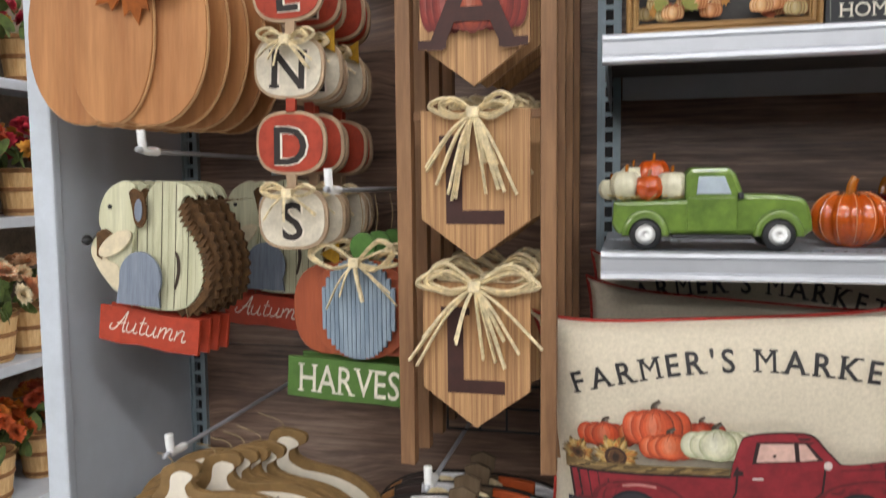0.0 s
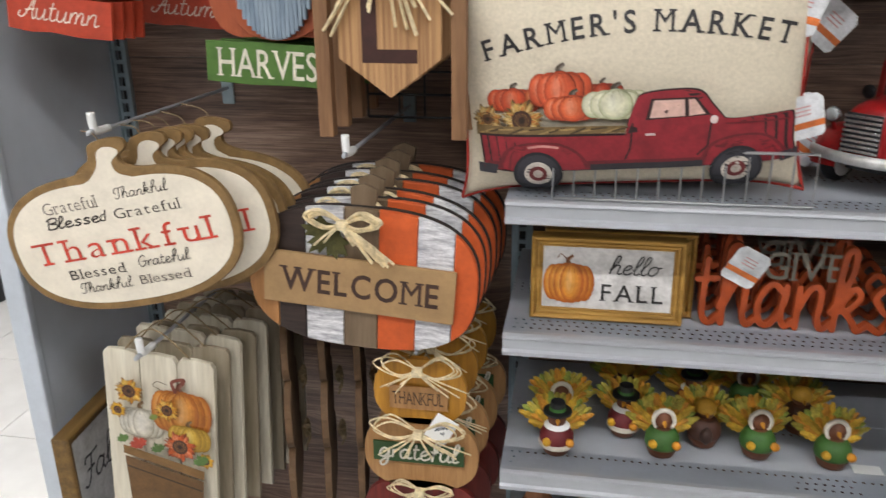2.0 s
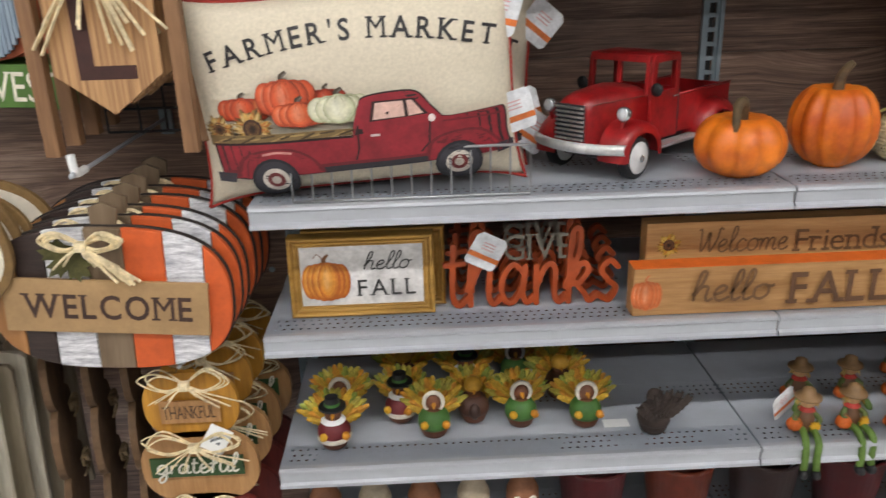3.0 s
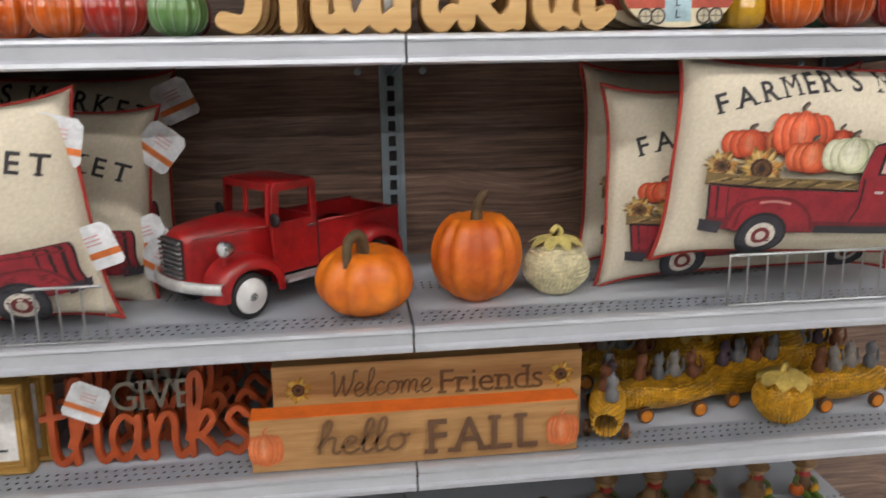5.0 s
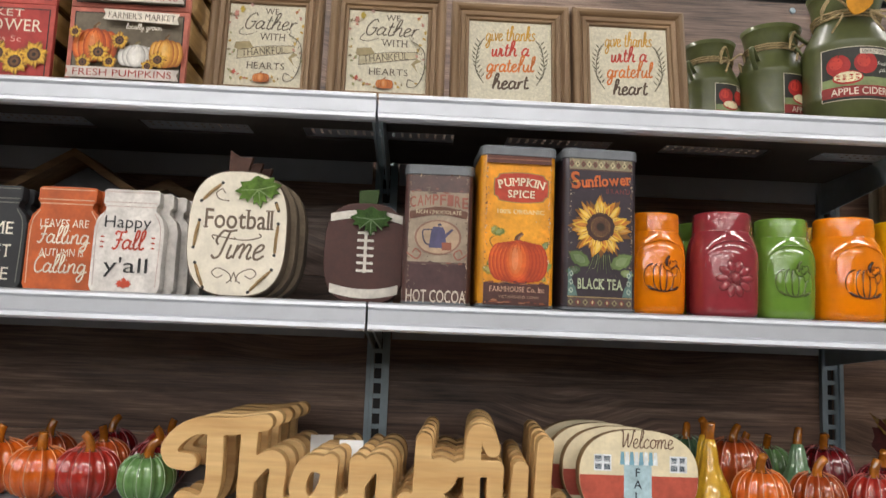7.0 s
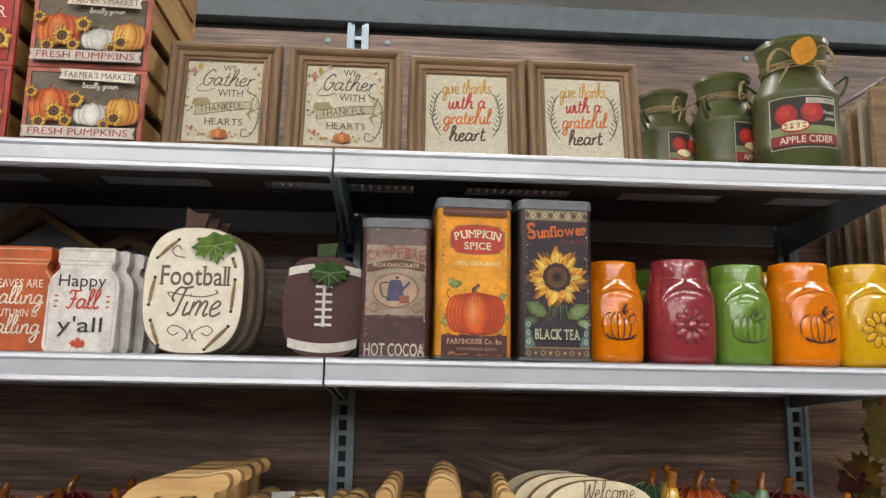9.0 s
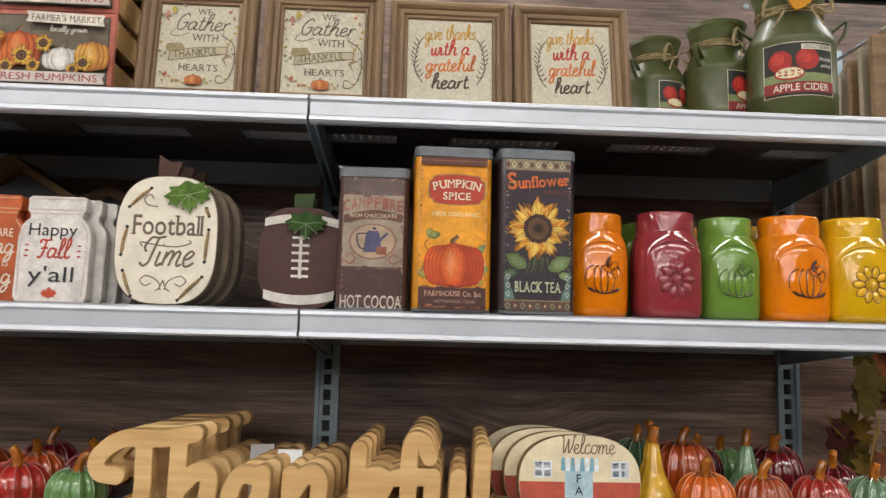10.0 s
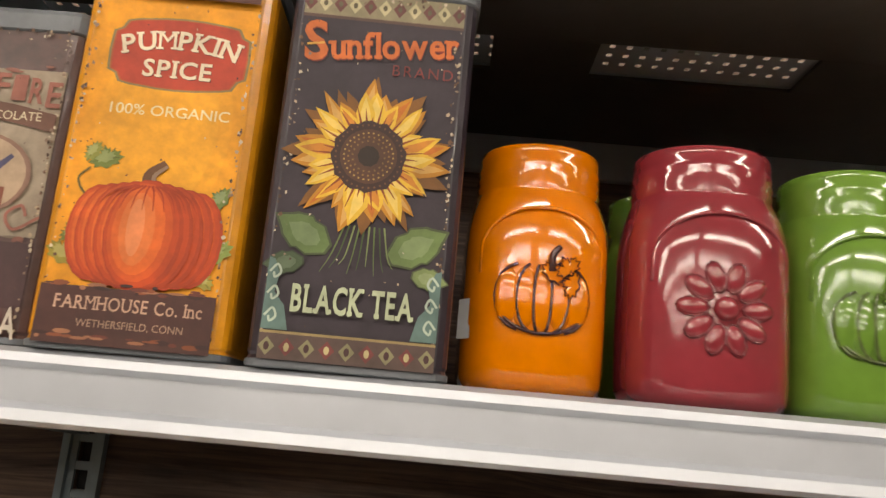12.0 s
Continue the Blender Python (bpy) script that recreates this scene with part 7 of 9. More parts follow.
def green_truck(at, rz=0.0):
    GREEN = surf("green_glaze", "728f3a", rough=0.3, vary=0.25, size=22, bump=0.08, coat=0.3, dark="4f6a28")
    TYRE = surf("truck_tyre", "1b1c1f", rough=0.6, vary=0.1)
    t = thing("ceramic_truck", at, "green glazed farm truck figurine carrying pumpkins", "truck figurine", "", rz)
    side = [(-0.104, 0.022), (-0.108, 0.030), (-0.106, 0.056), (-0.026, 0.058), (-0.026, 0.086), (-0.020, 0.094), (0.020, 0.094), (0.028, 0.088), (0.036, 0.066)] + [(x, z) for x, z in curve_pts([(0.040, 0.064), (0.075, 0.063), (0.100, 0.058), (0.108, 0.040), (0.110, 0.024)], 5)] + [(0.104, 0.018), (-0.100, 0.018)]
    o = slab("body", [side], 0.066, GREEN, t, y=0.008, bevel=0.005)
    slab("door_panel", [[(-0.024, 0.022), (0.030, 0.022), (0.030, 0.060), (-0.024, 0.060)]], 0.002, GREEN, t, y=0.0065)
    slab("window", [[(-0.014, 0.064), (-0.012, 0.084), (0.016, 0.084), (0.024, 0.064)]], 0.002, surf("pale_window", "a9b6c0", rough=0.2, vary=0.08), t, y=0.0065)
    for x in (-0.070, 0.074):
        arc = [(x + 0.027 * math.cos(math.pi * k / 12), 0.016 + 0.031 * math.sin(math.pi * k / 12)) for k in range(13)]
        inn = [(x + 0.018 * math.cos(math.pi * k / 12), 0.016 + 0.020 * math.sin(math.pi * k / 12)) for k in range(12, -1, -1)]
        slab("fender", [arc + inn], 0.078, GREEN, t, y=0.002, bevel=0.004)
        for y in (0.005, 0.067):
            w = part("wheel", lathe(bmesh.new(), [(0.010, -0.006), (0.0165, -0.006), (0.018, -0.003), (0.018, 0.003), (0.0165, 0.006), (0.010, 0.006)], 24), TYRE, t, m=pose(x, y + 0.003, 0.018, 90), smooth=True)
            part("hubcap", lathe(bmesh.new(), [(0.0115, -0.0065), (0.008, -0.008), (0.003, -0.0085), (0.003, 0.0085), (0.0115, 0.0065)], 18), WHITE, w, smooth=True)
    part("mirror", rbox(0.030, 0.036, 0.0, 0.007, 0.058, 0.066, 0.002), DARKGAP, t)
    part("running_board", rbox(-0.04, 0.045, 0.0, 0.08, 0.014, 0.018, 0.001), DARKGAP, t)
    rnd = random.Random(2)
    hay = bmesh.new()
    for k in range(60):
        x, y = rnd.uniform(-0.104, -0.030), rnd.uniform(0.010, 0.07)
        tube(hay, [(x, y, 0.056 + rnd.uniform(0, 0.006)), (x + rnd.uniform(-0.016, 0.016), y + rnd.uniform(-0.01, 0.01), 0.058 + rnd.uniform(0, 0.008))], 0.0009, 3)
    tagged(part("hay", hay, surf("hay", "b8a060", rough=0.9, vary=0.3), t), kind="stuff")
    WH = surf("white_pumpkin_glaze", "d8d4b8", rough=0.3, vary=0.15, coat=0.3)
    OG = glaze("cf5a14", "a83c0c")
    for x, y, r, h, m2 in ((-0.110, 0.05, 0.015, 0.026, WH), (-0.092, 0.028, 0.019, 0.036, WH), (-0.066, 0.020, 0.0175, 0.030, OG), (-0.040, 0.026, 0.0195, 0.034, WH), (-0.060, 0.056, 0.021, 0.050, OG), (-0.084, 0.056, 0.018, 0.042, WH)):
        q = part("small_pumpkin", pumpkin_bm(r, h, 9, 0.14, 36), m2, t, m=pose(x, y, 0.057), smooth=True)
        part("stem", tube(bmesh.new(), [(0, 0, h * 0.85), (0.001, 0, h + 0.006)], 0.002, 5), AMBER, q)
    return t


green_truck((0.098, 0.984, Z4), 0).scale = (1.07, 1.07, 1.07)


# ---- second shelf: framed hello, cut-out thanks, box signs, corn decor ----
Z2 = SHELF_Z[2] + 0.001
GOLDWOOD = wood("gold_stained_wood", "b98f45", "8f6a2a", "x", size=5, bump=0.15)
for k in range(2):
    t, a = picture_frame((0.118 + 0.018 * k, 1.032 + 0.032 * k, Z2), 0.226, 0.131, 0.018, 0.028, GOLDWOOD, ink("d6d4d2"), "gold-stained wooden frame with a hello fall picture", rx=-4, group="hello fall frames")
    if k == 0:
        art_pumpkin(a, -0.056, 0.057, 0.072, 0.066, ("dc9030", "b8641c"), "7a4a24", 6, "a8581c")
        a.line(curve_pts([(-0.056, 0.090), (-0.068, 0.102), (-0.074, 0.096)], 5), 0.0014, "7a4a24")
        script_art(a, "hello", 0.038, 0.082, 0.072, "3a3a3a", xh=0.014, weight=0.12, slant=0.25)
        a.serif("FALL", 0.038, 0.045, 0.026, "3a3a3a", w=0.090, gap=0.24, fat=0.004)
        a.put("printed_hello", t)
lines, tot = script_lines("thanks", 6)
half = 0.0047
kx = (0.288 - 2 * half) / tot
word = [[(x * kx - tot * kx / 2, (z if z < 1 else 1 + (z - 1) * 0.85) * 0.066) for x, z in st] for st in lines]
lo = min(p[1] for st in word for p in st)
word = [[(x, z - lo + half) for x, z in st] for st in word]
WORD2 = slab_mesh("letters", stroke_loops(word, half, 0.0018), 0.012, 0.001)
for k in range(4):
    t = thing("word_sign", (0.388 + 0.006 * k, 1.045 + 0.055 * k, Z2), "orange cut-out give thanks word sign", "word sign", "give thanks words")
    link_mesh("letters", WORD2, surf("pumpkin_paint", "a8481c", rough=0.5, vary=0.15, size=40), t, label="orange script letters")
    a = Art(0.006, 0.00006)
    a.serif("GIVE", 0.006, 0.098, 0.042, "7a7468", w=0.108, gap=0.14)
    a.put("small_word", t)
hang_tag_t = thing("price_tag", (0.312, 1.038, Z2), "white card tag hanging on the orange word", "tag", "paper tags")
hang_tag(hang_tag_t, (0, 0, 0.098), 0.052, 28)


def box_sign(at, w, d, h, top, label, words, rz=0.0):
    t = thing("box_sign", at, label, "box sign", "wooden box signs", rz)
    OAK = wood("box_oak", "b58a58", "94693c", "x", size=5, bump=0.1)
    part("box", rbox(-w / 2, w / 2, 0, d, 0, h, 0.0015), OAK, t)
    if top:
        part("painted_top", rbox(-w / 2, w / 2, 0.0, d, h + 0.0002, h + 0.0014, 0.0004), surf("orange_top", "d2641c", rough=0.6, vary=0.1), t)
    a = Art(-0.0005, 0.00006)
    words(a, w, h)
    a.put("lettering", t)
    return t


def hello_fall(a, w, h):
    for x in (-0.455, 0.45):
        art_pumpkin(a, x * w, 0.44 * h, 0.045, 0.050, ("d2703c", "c2602c"), "d2703c", 5, "c98a5a")
    script_art(a, "hello", -0.17 * w, 0.46 * h, 0.27 * w, "6e4c2c", xh=0.024, weight=0.15)
    a.serif("FALL", 0.20 * w, 0.5 * h, 0.050, "62422a", w=0.34 * w, fat=0.012, gap=0.16, thin=0.13, foot=0.2)


def welcome_friends(a, w, h):
    for x in (-0.42, 0.43):
        art_sunflower(a, x * w, 0.5 * h, 0.021, ("c9a02c", "b8902c"), "5a3a24", 14)
    script_art(a, "Welcome", -0.16 * w, 0.45 * h, 0.33 * w, "6e5032", xh=0.020, weight=0.15)
    a.serif("Friends", 0.20 * w, 0.5 * h, 0.036, "684829", w=0.34 * w, gap=0.1, thin=0.12)


box_sign((0.757, 0.990, Z2), 0.452, 0.036, 0.077, True, "oak box sign with an orange top lettered hello fall", hello_fall)
box_sign((0.780, 1.034, Z2 + 0.062), 0.44, 0.034, 0.072, False, "oak box sign lettered welcome friends, raised behind", welcome_friends)
box_sign((0.780, 1.034, Z2), 0.44, 0.034, 0.061, False, "plain oak box sign under another", lambda a, w, h: a.poly(rect(-0.01, 0.01, 0.01, 0.02), "8a6844"))

CORN = surf("corn_kernels", "cf9a24", rough=0.35, vary=0.3, size=70, bump=0.4, coat=0.2)
HUSK = surf("corn_husk", "b59a4c", rough=0.8, vary=0.25, size=40, bump=0.3)


def kernels(bm, r, z0, z1, n, shape):
    """Rows of kernels round a core whose radius is shape(f)."""
    z = z0
    row = 0
    while z < z1:
        f = (z - z0) / (z1 - z0)
        rr = r * shape(f)
        m = max(6, int(2 * math.pi * rr / n))
        for k in range(m):
            a = 2 * math.pi * (k + 0.5 * (row % 2) * 0) / m
            ca, sa = math.cos(a), math.sin(a)
            s = n * 0.46
            c = Vector((rr * ca, rr * sa, z))
            tip = c + Vector((ca, sa, 0)) * s
            e1, e2 = Vector((-sa, ca, 0)) * s, Vector((0, 0, s))
            q = [bm.verts.new(c + e1 * i + e2 * j - Vector((ca, sa, 0)) * s * 0.3) for i, j in ((-1, -1), (1, -1), (1, 1), (-1, 1))]
            w = [bm.verts.new(tip + e1 * i * 0.6 + e2 * j * 0.6) for i, j in ((-1, -1), (1, -1), (1, 1), (-1, 1))]
            bm.faces.new(w)
            for i in range(4):
                bm.faces.new((q[i], q[(i + 1) % 4], w[(i + 1) % 4], w[i]))
        z += n
        row += 1


def corn_pumpkin(at, r, h, seed, grain=None, husk=None, cap=1.0, label="pumpkin made of yellow corn kernels with a husk cap"):
    grain, husk = grain or CORN, husk or HUSK
    t = thing("corn_pumpkin", at, label, "pumpkin", "corn pumpkins", seed * 40)
    sh = lambda f: max(0.25, math.sin(math.pi * (0.14 + 0.72 * f)) ** 0.8)
    bm = bmesh.new()
    kernels(bm, r, 0.004, h * 0.8, 0.0058, sh)
    tagged(part("kernel_coat", bm, grain, t), kind="stuff")
    part("core", lathe(bmesh.new(), [(r * 0.4, 0.0)] + [(r * sh(f / 8) * 0.98, 0.002 + h * 0.8 * f / 8) for f in range(9)] + [(r * 0.2, h * 0.84)], 28), grain, t, smooth=True)
    for k in range(9):
        a = 2 * math.pi * k / 9
        bm = bmesh.new()
        L, R = [], []
        for j in range(6):
            f = j / 5
            rr = r * (0.15 + 0.80 * math.sin(min(f * 1.15 * cap, 1) * 1.5))
            z = h * (0.94 - 0.22 * cap * f ** 1.6)
            w = 0.014 * cap * math.sin(math.pi * (0.2 + 0.78 * f))
            L.append(bm.verts.new((rr * math.cos(a) - w * math.sin(a), rr * math.sin(a) + w * math.cos(a), z)))
            R.append(bm.verts.new((rr * math.cos(a) + w * math.sin(a), rr * math.sin(a) - w * math.cos(a), z)))
        for j in range(5):
            bm.faces.new((L[j], R[j], R[j + 1], L[j + 1]))
        part("husk_leaf", bm, husk, t, smooth=True)
    part("stem", tube(bmesh.new(), curve_pts([(0, 0, h * 0.85), (-0.008, 0, h * 0.98), (0.0, 0, h * 1.08), (0.009, 0, h * 1.0)], 5), 0.004, 6), husk, t, smooth=True)
    return t


corn_pumpkin((0.975, 1.095, Z3), 0.047, 0.090, 5, surf("cream_kernels", "e8dfb8", rough=0.4, vary=0.25, size=90, bump=0.3), surf("pale_husk", "d2c274", rough=0.8, vary=0.25, size=40, bump=0.3), 0.72, "small pumpkin of cream corn kernels with a pale husk cap")
corn_pumpkin((1.315, 1.035, Z2), 0.041, 0.083, 1)
corn_pumpkin((1.225, 1.175, Z2), 0.052, 0.125, 2)
corn_pumpkin((1.375, 1.185, Z2), 0.052, 0.13, 3)


def corn_wagon(at, rz, seed):
    t = thing("corn_wagon", at, "corn cob wagon figurine with orange wheels and small animals", "figurine", "corn wagon figurines", rz)
    bm = bmesh.new()
    kernels(bm, 0.024, -0.075, 0.075, 0.0062, lambda f: max(0.35, math.sin(math.pi * (0.2 + 0.66 * f)) ** 0.6))
    bmesh.ops.transform(bm, matrix=pose(0, 0, 0.036, 0, 90), verts=bm.verts[:])
    tagged(part("cob", bm, CORN, t), kind="stuff")
    for x in (-0.045, 0.045):
        for y in (-0.028, 0.028):
            w = part("wheel", lathe(bmesh.new(), [(0.010, -0.004), (0.0125, -0.003), (0.0125, 0.003), (0.010, 0.004)], 20), surf("wagon_wheel", "4a2c14", rough=0.6), t, m=pose(x, y, 0.0125, 90))
            part("wheel_face", lathe(bmesh.new(), [(0.0095, -0.0048), (0.008, -0.0055), (0.008, 0.0055), (0.0095, 0.0048)], 18), surf("wheel_orange", "c97a1c", rough=0.5), w)
    rnd = random.Random(seed)
    for k in range(4):
        x = -0.045 + 0.03 * k
        c = rnd.choice(("6a6a6c", "7d4a2c", "4a3a44", "8a8480"))
        fur = surf("figurine_" + c, c, rough=0.7, vary=0.2, size=60)
        q = part("animal", lathe(bmesh.new(), [(0.004, 0), (0.010, 0.006), (0.0095, 0.018), (0.005, 0.026), (0.008, 0.030), (0.0085, 0.038), (0.003, 0.044)], 14), fur, t, m=pose(x, rnd.uniform(-0.008, 0.008), 0.055, 0, rnd.uniform(-12, 12)), smooth=True)
        part("ear", lathe(bmesh.new(), [(0.003, 0), (0.001, 0.008)], 6), fur, q, m=pose(0.005, 0, 0.040))
        part("tail", tube(bmesh.new(), curve_pts([(0.008, 0.004, 0.004), (0.02, 0.006, 0.012), (0.018, 0.006, 0.03)], 4), 0.005, 6, 0.002), fur, q, smooth=True)
    return t


corn_wagon((1.150, 1.085, Z2), 6, 1)
corn_wagon((1.050, 1.060, Z2), 70, 2)
corn_wagon((1.105, 1.20, Z2), -12, 3)
corn_wagon((1.435, 1.075, Z2), 4, 4)
corn_wagon((1.300, 1.120, Z2), 12, 5)
corn_wagon((1.225, 1.275, Z2), -6, 6)
corn_wagon((1.440, 1.180, Z2), -8, 7)
corn_pumpkin((1.300, 1.270, Z2), 0.05, 0.12, 8)
corn_pumpkin((1.480, 1.270, Z2), 0.05, 0.12, 9)


# ---- first shelf: turkeys and scarecrows ----
Z1 = SHELF_Z[1] + 0.001
FEATHERS = [surf("feather_" + c, c, rough=0.7, vary=0.3, size=60, bump=0.3) for c in ("d8ae34", "bcb044", "9aa846", "dc9a30", "cabc50")]


def feather_bm(L, w, n):
    """A solid lance-shaped feather with a toothed edge, cupped along its quill."""
    bm = bmesh.new()
    quill = [bm.verts.new((0, 0.0, L * (0.10 + 0.90 * j / n))) for j in range(n + 1)]
    for s in (-1, 1):
        edge = []
        for j in range(n + 1):
            f = j / n
            q = w * (math.sin(math.pi * (0.12 + 0.80 * f)) ** 0.8)
            edge.append(bm.verts.new((s * q * (1.0 if j % 2 else 0.72), 0.003, L * (0.10 + 0.88 * f))))
        for j in range(n):
            bm.faces.new((quill[j], quill[j + 1], edge[j + 1], edge[j]))
    return bm


def turkey(at, kind, rz=0.0, dark=False):
    t = thing("turkey_figurine", at, ("dark brown turkey figurine seen from behind" if dark else "small yellow-feathered turkey figurine dressed as a " + ("pilgrim in a black hat" if kind == 0 else "woman in a bonnet" if kind == 1 else "football player")), "figurine", "turkey figurines", rz)
    rnd = random.Random(kind)
    BROWN = surf("turkey_brown", "6a3c22", rough=0.6, vary=0.25)
    DK = surf("turkey_dark", "3a2e28", rough=0.7, vary=0.25, size=60, bump=0.3)
    cloth = surf("turkey_cloth%d" % kind, ("6a1c22", "3f6a2c", "4a2c20")[kind], rough=0.6, vary=0.15)
    part("body", lathe(bmesh.new(), [(0.012, 0), (0.018, 0.004), (0.023, 0.016), (0.024, 0.028), (0.018, 0.042), (0.011, 0.049)], 20), DK if dark else BROWN, t, smooth=True)
    part("jacket", lathe(bmesh.new(), [(0.0235, 0.018), (0.025, 0.022), (0.0245, 0.033), (0.0185, 0.043), (0.013, 0.047)], 20), DK if dark else cloth, t, smooth=True)
    part("head", lathe(bmesh.new(), [(0.006, 0.046), (0.0125, 0.052), (0.0135, 0.060), (0.010, 0.069), (0.003, 0.073)], 16), DK if dark else BROWN, t, smooth=True)
    part("beak", tube(bmesh.new(), [(0, -0.011, 0.060), (0, -0.021, 0.057)], 0.004, 6, 0.0006), surf("beak_orange", "c98a24", rough=0.5), t)
    if not dark:
        if kind == 0:
            part("collar", lathe(bmesh.new(), [(0.016, 0.044), (0.019, 0.046), (0.012, 0.050)], 18), WHITE, t)
            h = part("hat", lathe(bmesh.new(), [(0.021, 0.068), (0.0205, 0.071), (0.012, 0.072), (0.0105, 0.085), (0.004, 0.086)], 18), BLACK, t)
            part("hat_band", lathe(bmesh.new(), [(0.0124, 0.0725), (0.0118, 0.077)], 18), ink("3a6a2c"), h)
            part("apron", lathe(bmesh.new(), [(0.0252, 0.016), (0.0262, 0.018), (0.0258, 0.024)], 20), ink("ddd6c8"), t)
        elif kind == 1:
            bm = tube(bmesh.new(), [(0.0145 * math.cos(a), -0.004, 0.060 + 0.016 * math.sin(a)) for a in [math.pi * (-0.3 + 1.6 * k / 14) for k in range(15)]], 0.0035, 6)
            part("bonnet", bm, ink("ddd6c8"), t, smooth=True)
        else:
            part("helmet", lathe(bmesh.new(), [(0.0145, 0.058), (0.015, 0.064), (0.011, 0.073), (0.003, 0.077)], 16), ink("c9982c"), t, smooth=True)
            part("ball", lathe(bmesh.new(), [(0.002, -0.014), (0.008, -0.006), (0.009, 0), (0.008, 0.006), (0.002, 0.014)], 14), ink("3a241c"), t, m=pose(0, -0.026, 0.030), smooth=True)
        if kind < 2:
            for x, c in ((-0.015, "d2a01e"), (0.018, "cf8a1e")):
                part("posy", lathe(bmesh.new(), [(0.004, -0.004), (0.009, -0.002), (0.0085, 0.003), (0.003, 0.006)], 9, 9, 0.3), ink(c), t, m=pose(x, -0.022, 0.030, 80))
    for k in range(15 if not dark else 11):
        a = radians(-66 + 132 * k / 14) if not dark else radians(-50 + 10 * k)
        L = 0.058 + 0.006 * rnd.random()
        bm = feather_bm(L, 0.0085, 12)
        part("feather", bm, DK if dark else FEATHERS[(k * 2 + kind) % 5], t, m=pose(0, 0.018 + 0.002 * (k % 2), 0.026, -6, math.degrees(a), 0))
    if not dark:
        for k in range(11):
            a = -75 + 15 * k
            bm = feather_bm(0.044, 0.0085, 10)
            part("feather", bm, FEATHERS[(0, 3)[k % 2]], t, m=pose(0, 0.013 + 0.001 * (k % 2), 0.028, -4, a, 0))
    t.scale = (1.1, 1.1, 1.1)
    return t


for x, y, kind, rz in ((0.055, 1.035, 0, 4), (0.060, 1.115, 1, 0), (0.165, 1.105, 0, -14), (0.222, 1.055, 1, 0), (0.292, 1.095, 2, 0), (0.372, 1.075, 1, 3), (0.285, 1.19, 0, 0), (0.455, 1.16, 2, 0), (0.482, 1.065, 1, 0), (0.17, 1.21, 2, 0), (0.38, 1.22, 1, 0)):
    turkey((x, y, Z1), kind, rz)
turkey((0.592, 1.035, Z1), 0, 195, True)


def scarecrow(at, seed, rz=0.0):
    t = thing("scarecrow_figurine", at, "small seated scarecrow with green dangling legs and a pumpkin", "figurine", "scarecrow figurines", rz)
    rnd = random.Random(seed)
    STRAW = ink("c9a860")
    LEG = ink("5f7d34")
    TAN = ink("8a6a44")
    part("body", lathe(bmesh.new(), [(0.014, 0), (0.017, 0.006), (0.015, 0.022), (0.010, 0.036), (0.006, 0.040)], 16), ink("6a4a30"), t, smooth=True)
    part("bandana", lathe(bmesh.new(), [(0.009, 0.036), (0.014, 0.038), (0.009, 0.044)], 14), ink("a82c20"), t)
    part("head", lathe(bmesh.new(), [(0.006, 0.042), (0.012, 0.048), (0.0125, 0.056), (0.008, 0.064)], 16), ink("c9a074"), t, smooth=True)
    part("hat", lathe(bmesh.new(), [(0.022, 0.060), (0.0215, 0.063), (0.012, 0.065), (0.010, 0.076), (0.003, 0.080)], 16), TAN, t, smooth=True)
    hair = bmesh.new()
    for k in range(24):
        s = rnd.choice((-1, 1))
        tube(hair, [(s * 0.010, -0.004, 0.060), (s * rnd.uniform(0.013, 0.018), rnd.uniform(-0.01, 0.004), rnd.uniform(0.040, 0.052))], 0.0009, 3)
    part("straw_hair", hair, STRAW, t)
    for s in (-1, 1):
        part("leg", tube(bmesh.new(), curve_pts([(s * 0.008, -0.006, 0.006), (s * 0.009, -0.030, 0.010), (s * 0.010, -0.048, 0.002), (s * 0.009, -0.052, -0.022), (s * 0.010, -0.053, -0.046)], 4), 0.0062, 8), LEG, t, smooth=True)
        part("boot", lathe(bmesh.new(), [(0.004, 0.0), (0.008, -0.004), (0.0075, -0.012), (0.003, -0.017)], 10, sx=0.9, sy=1.5), BLACK, t, m=pose(s * 0.010, -0.055, -0.044), smooth=True)
        part("arm", tube(bmesh.new(), curve_pts([(s * 0.010, 0, 0.033), (s * 0.020, -0.008, 0.024), (s * 0.014, -0.018, 0.018)], 4), 0.005, 7), ink("5a6a34"), t, smooth=True)
    q = part("held_pumpkin", pumpkin_bm(0.013, 0.022, 8, 0.15, 30), ink("c9601c"), t, m=pose(-0.020, -0.012, 0.004), smooth=True)
    part("stem", tube(bmesh.new(), [(0, 0, 0.018), (0.001, 0, 0.027)], 0.002, 5), TAN, q)
    part("sunflower", lathe(bmesh.new(), [(0.004, -0.003), (0.010, -0.001), (0.009, 0.003), (0.003, 0.004)], 18, 9, 0.35), ink("d2a01e"), t, m=pose(0.010, -0.022, 0.018, 80))
    return t


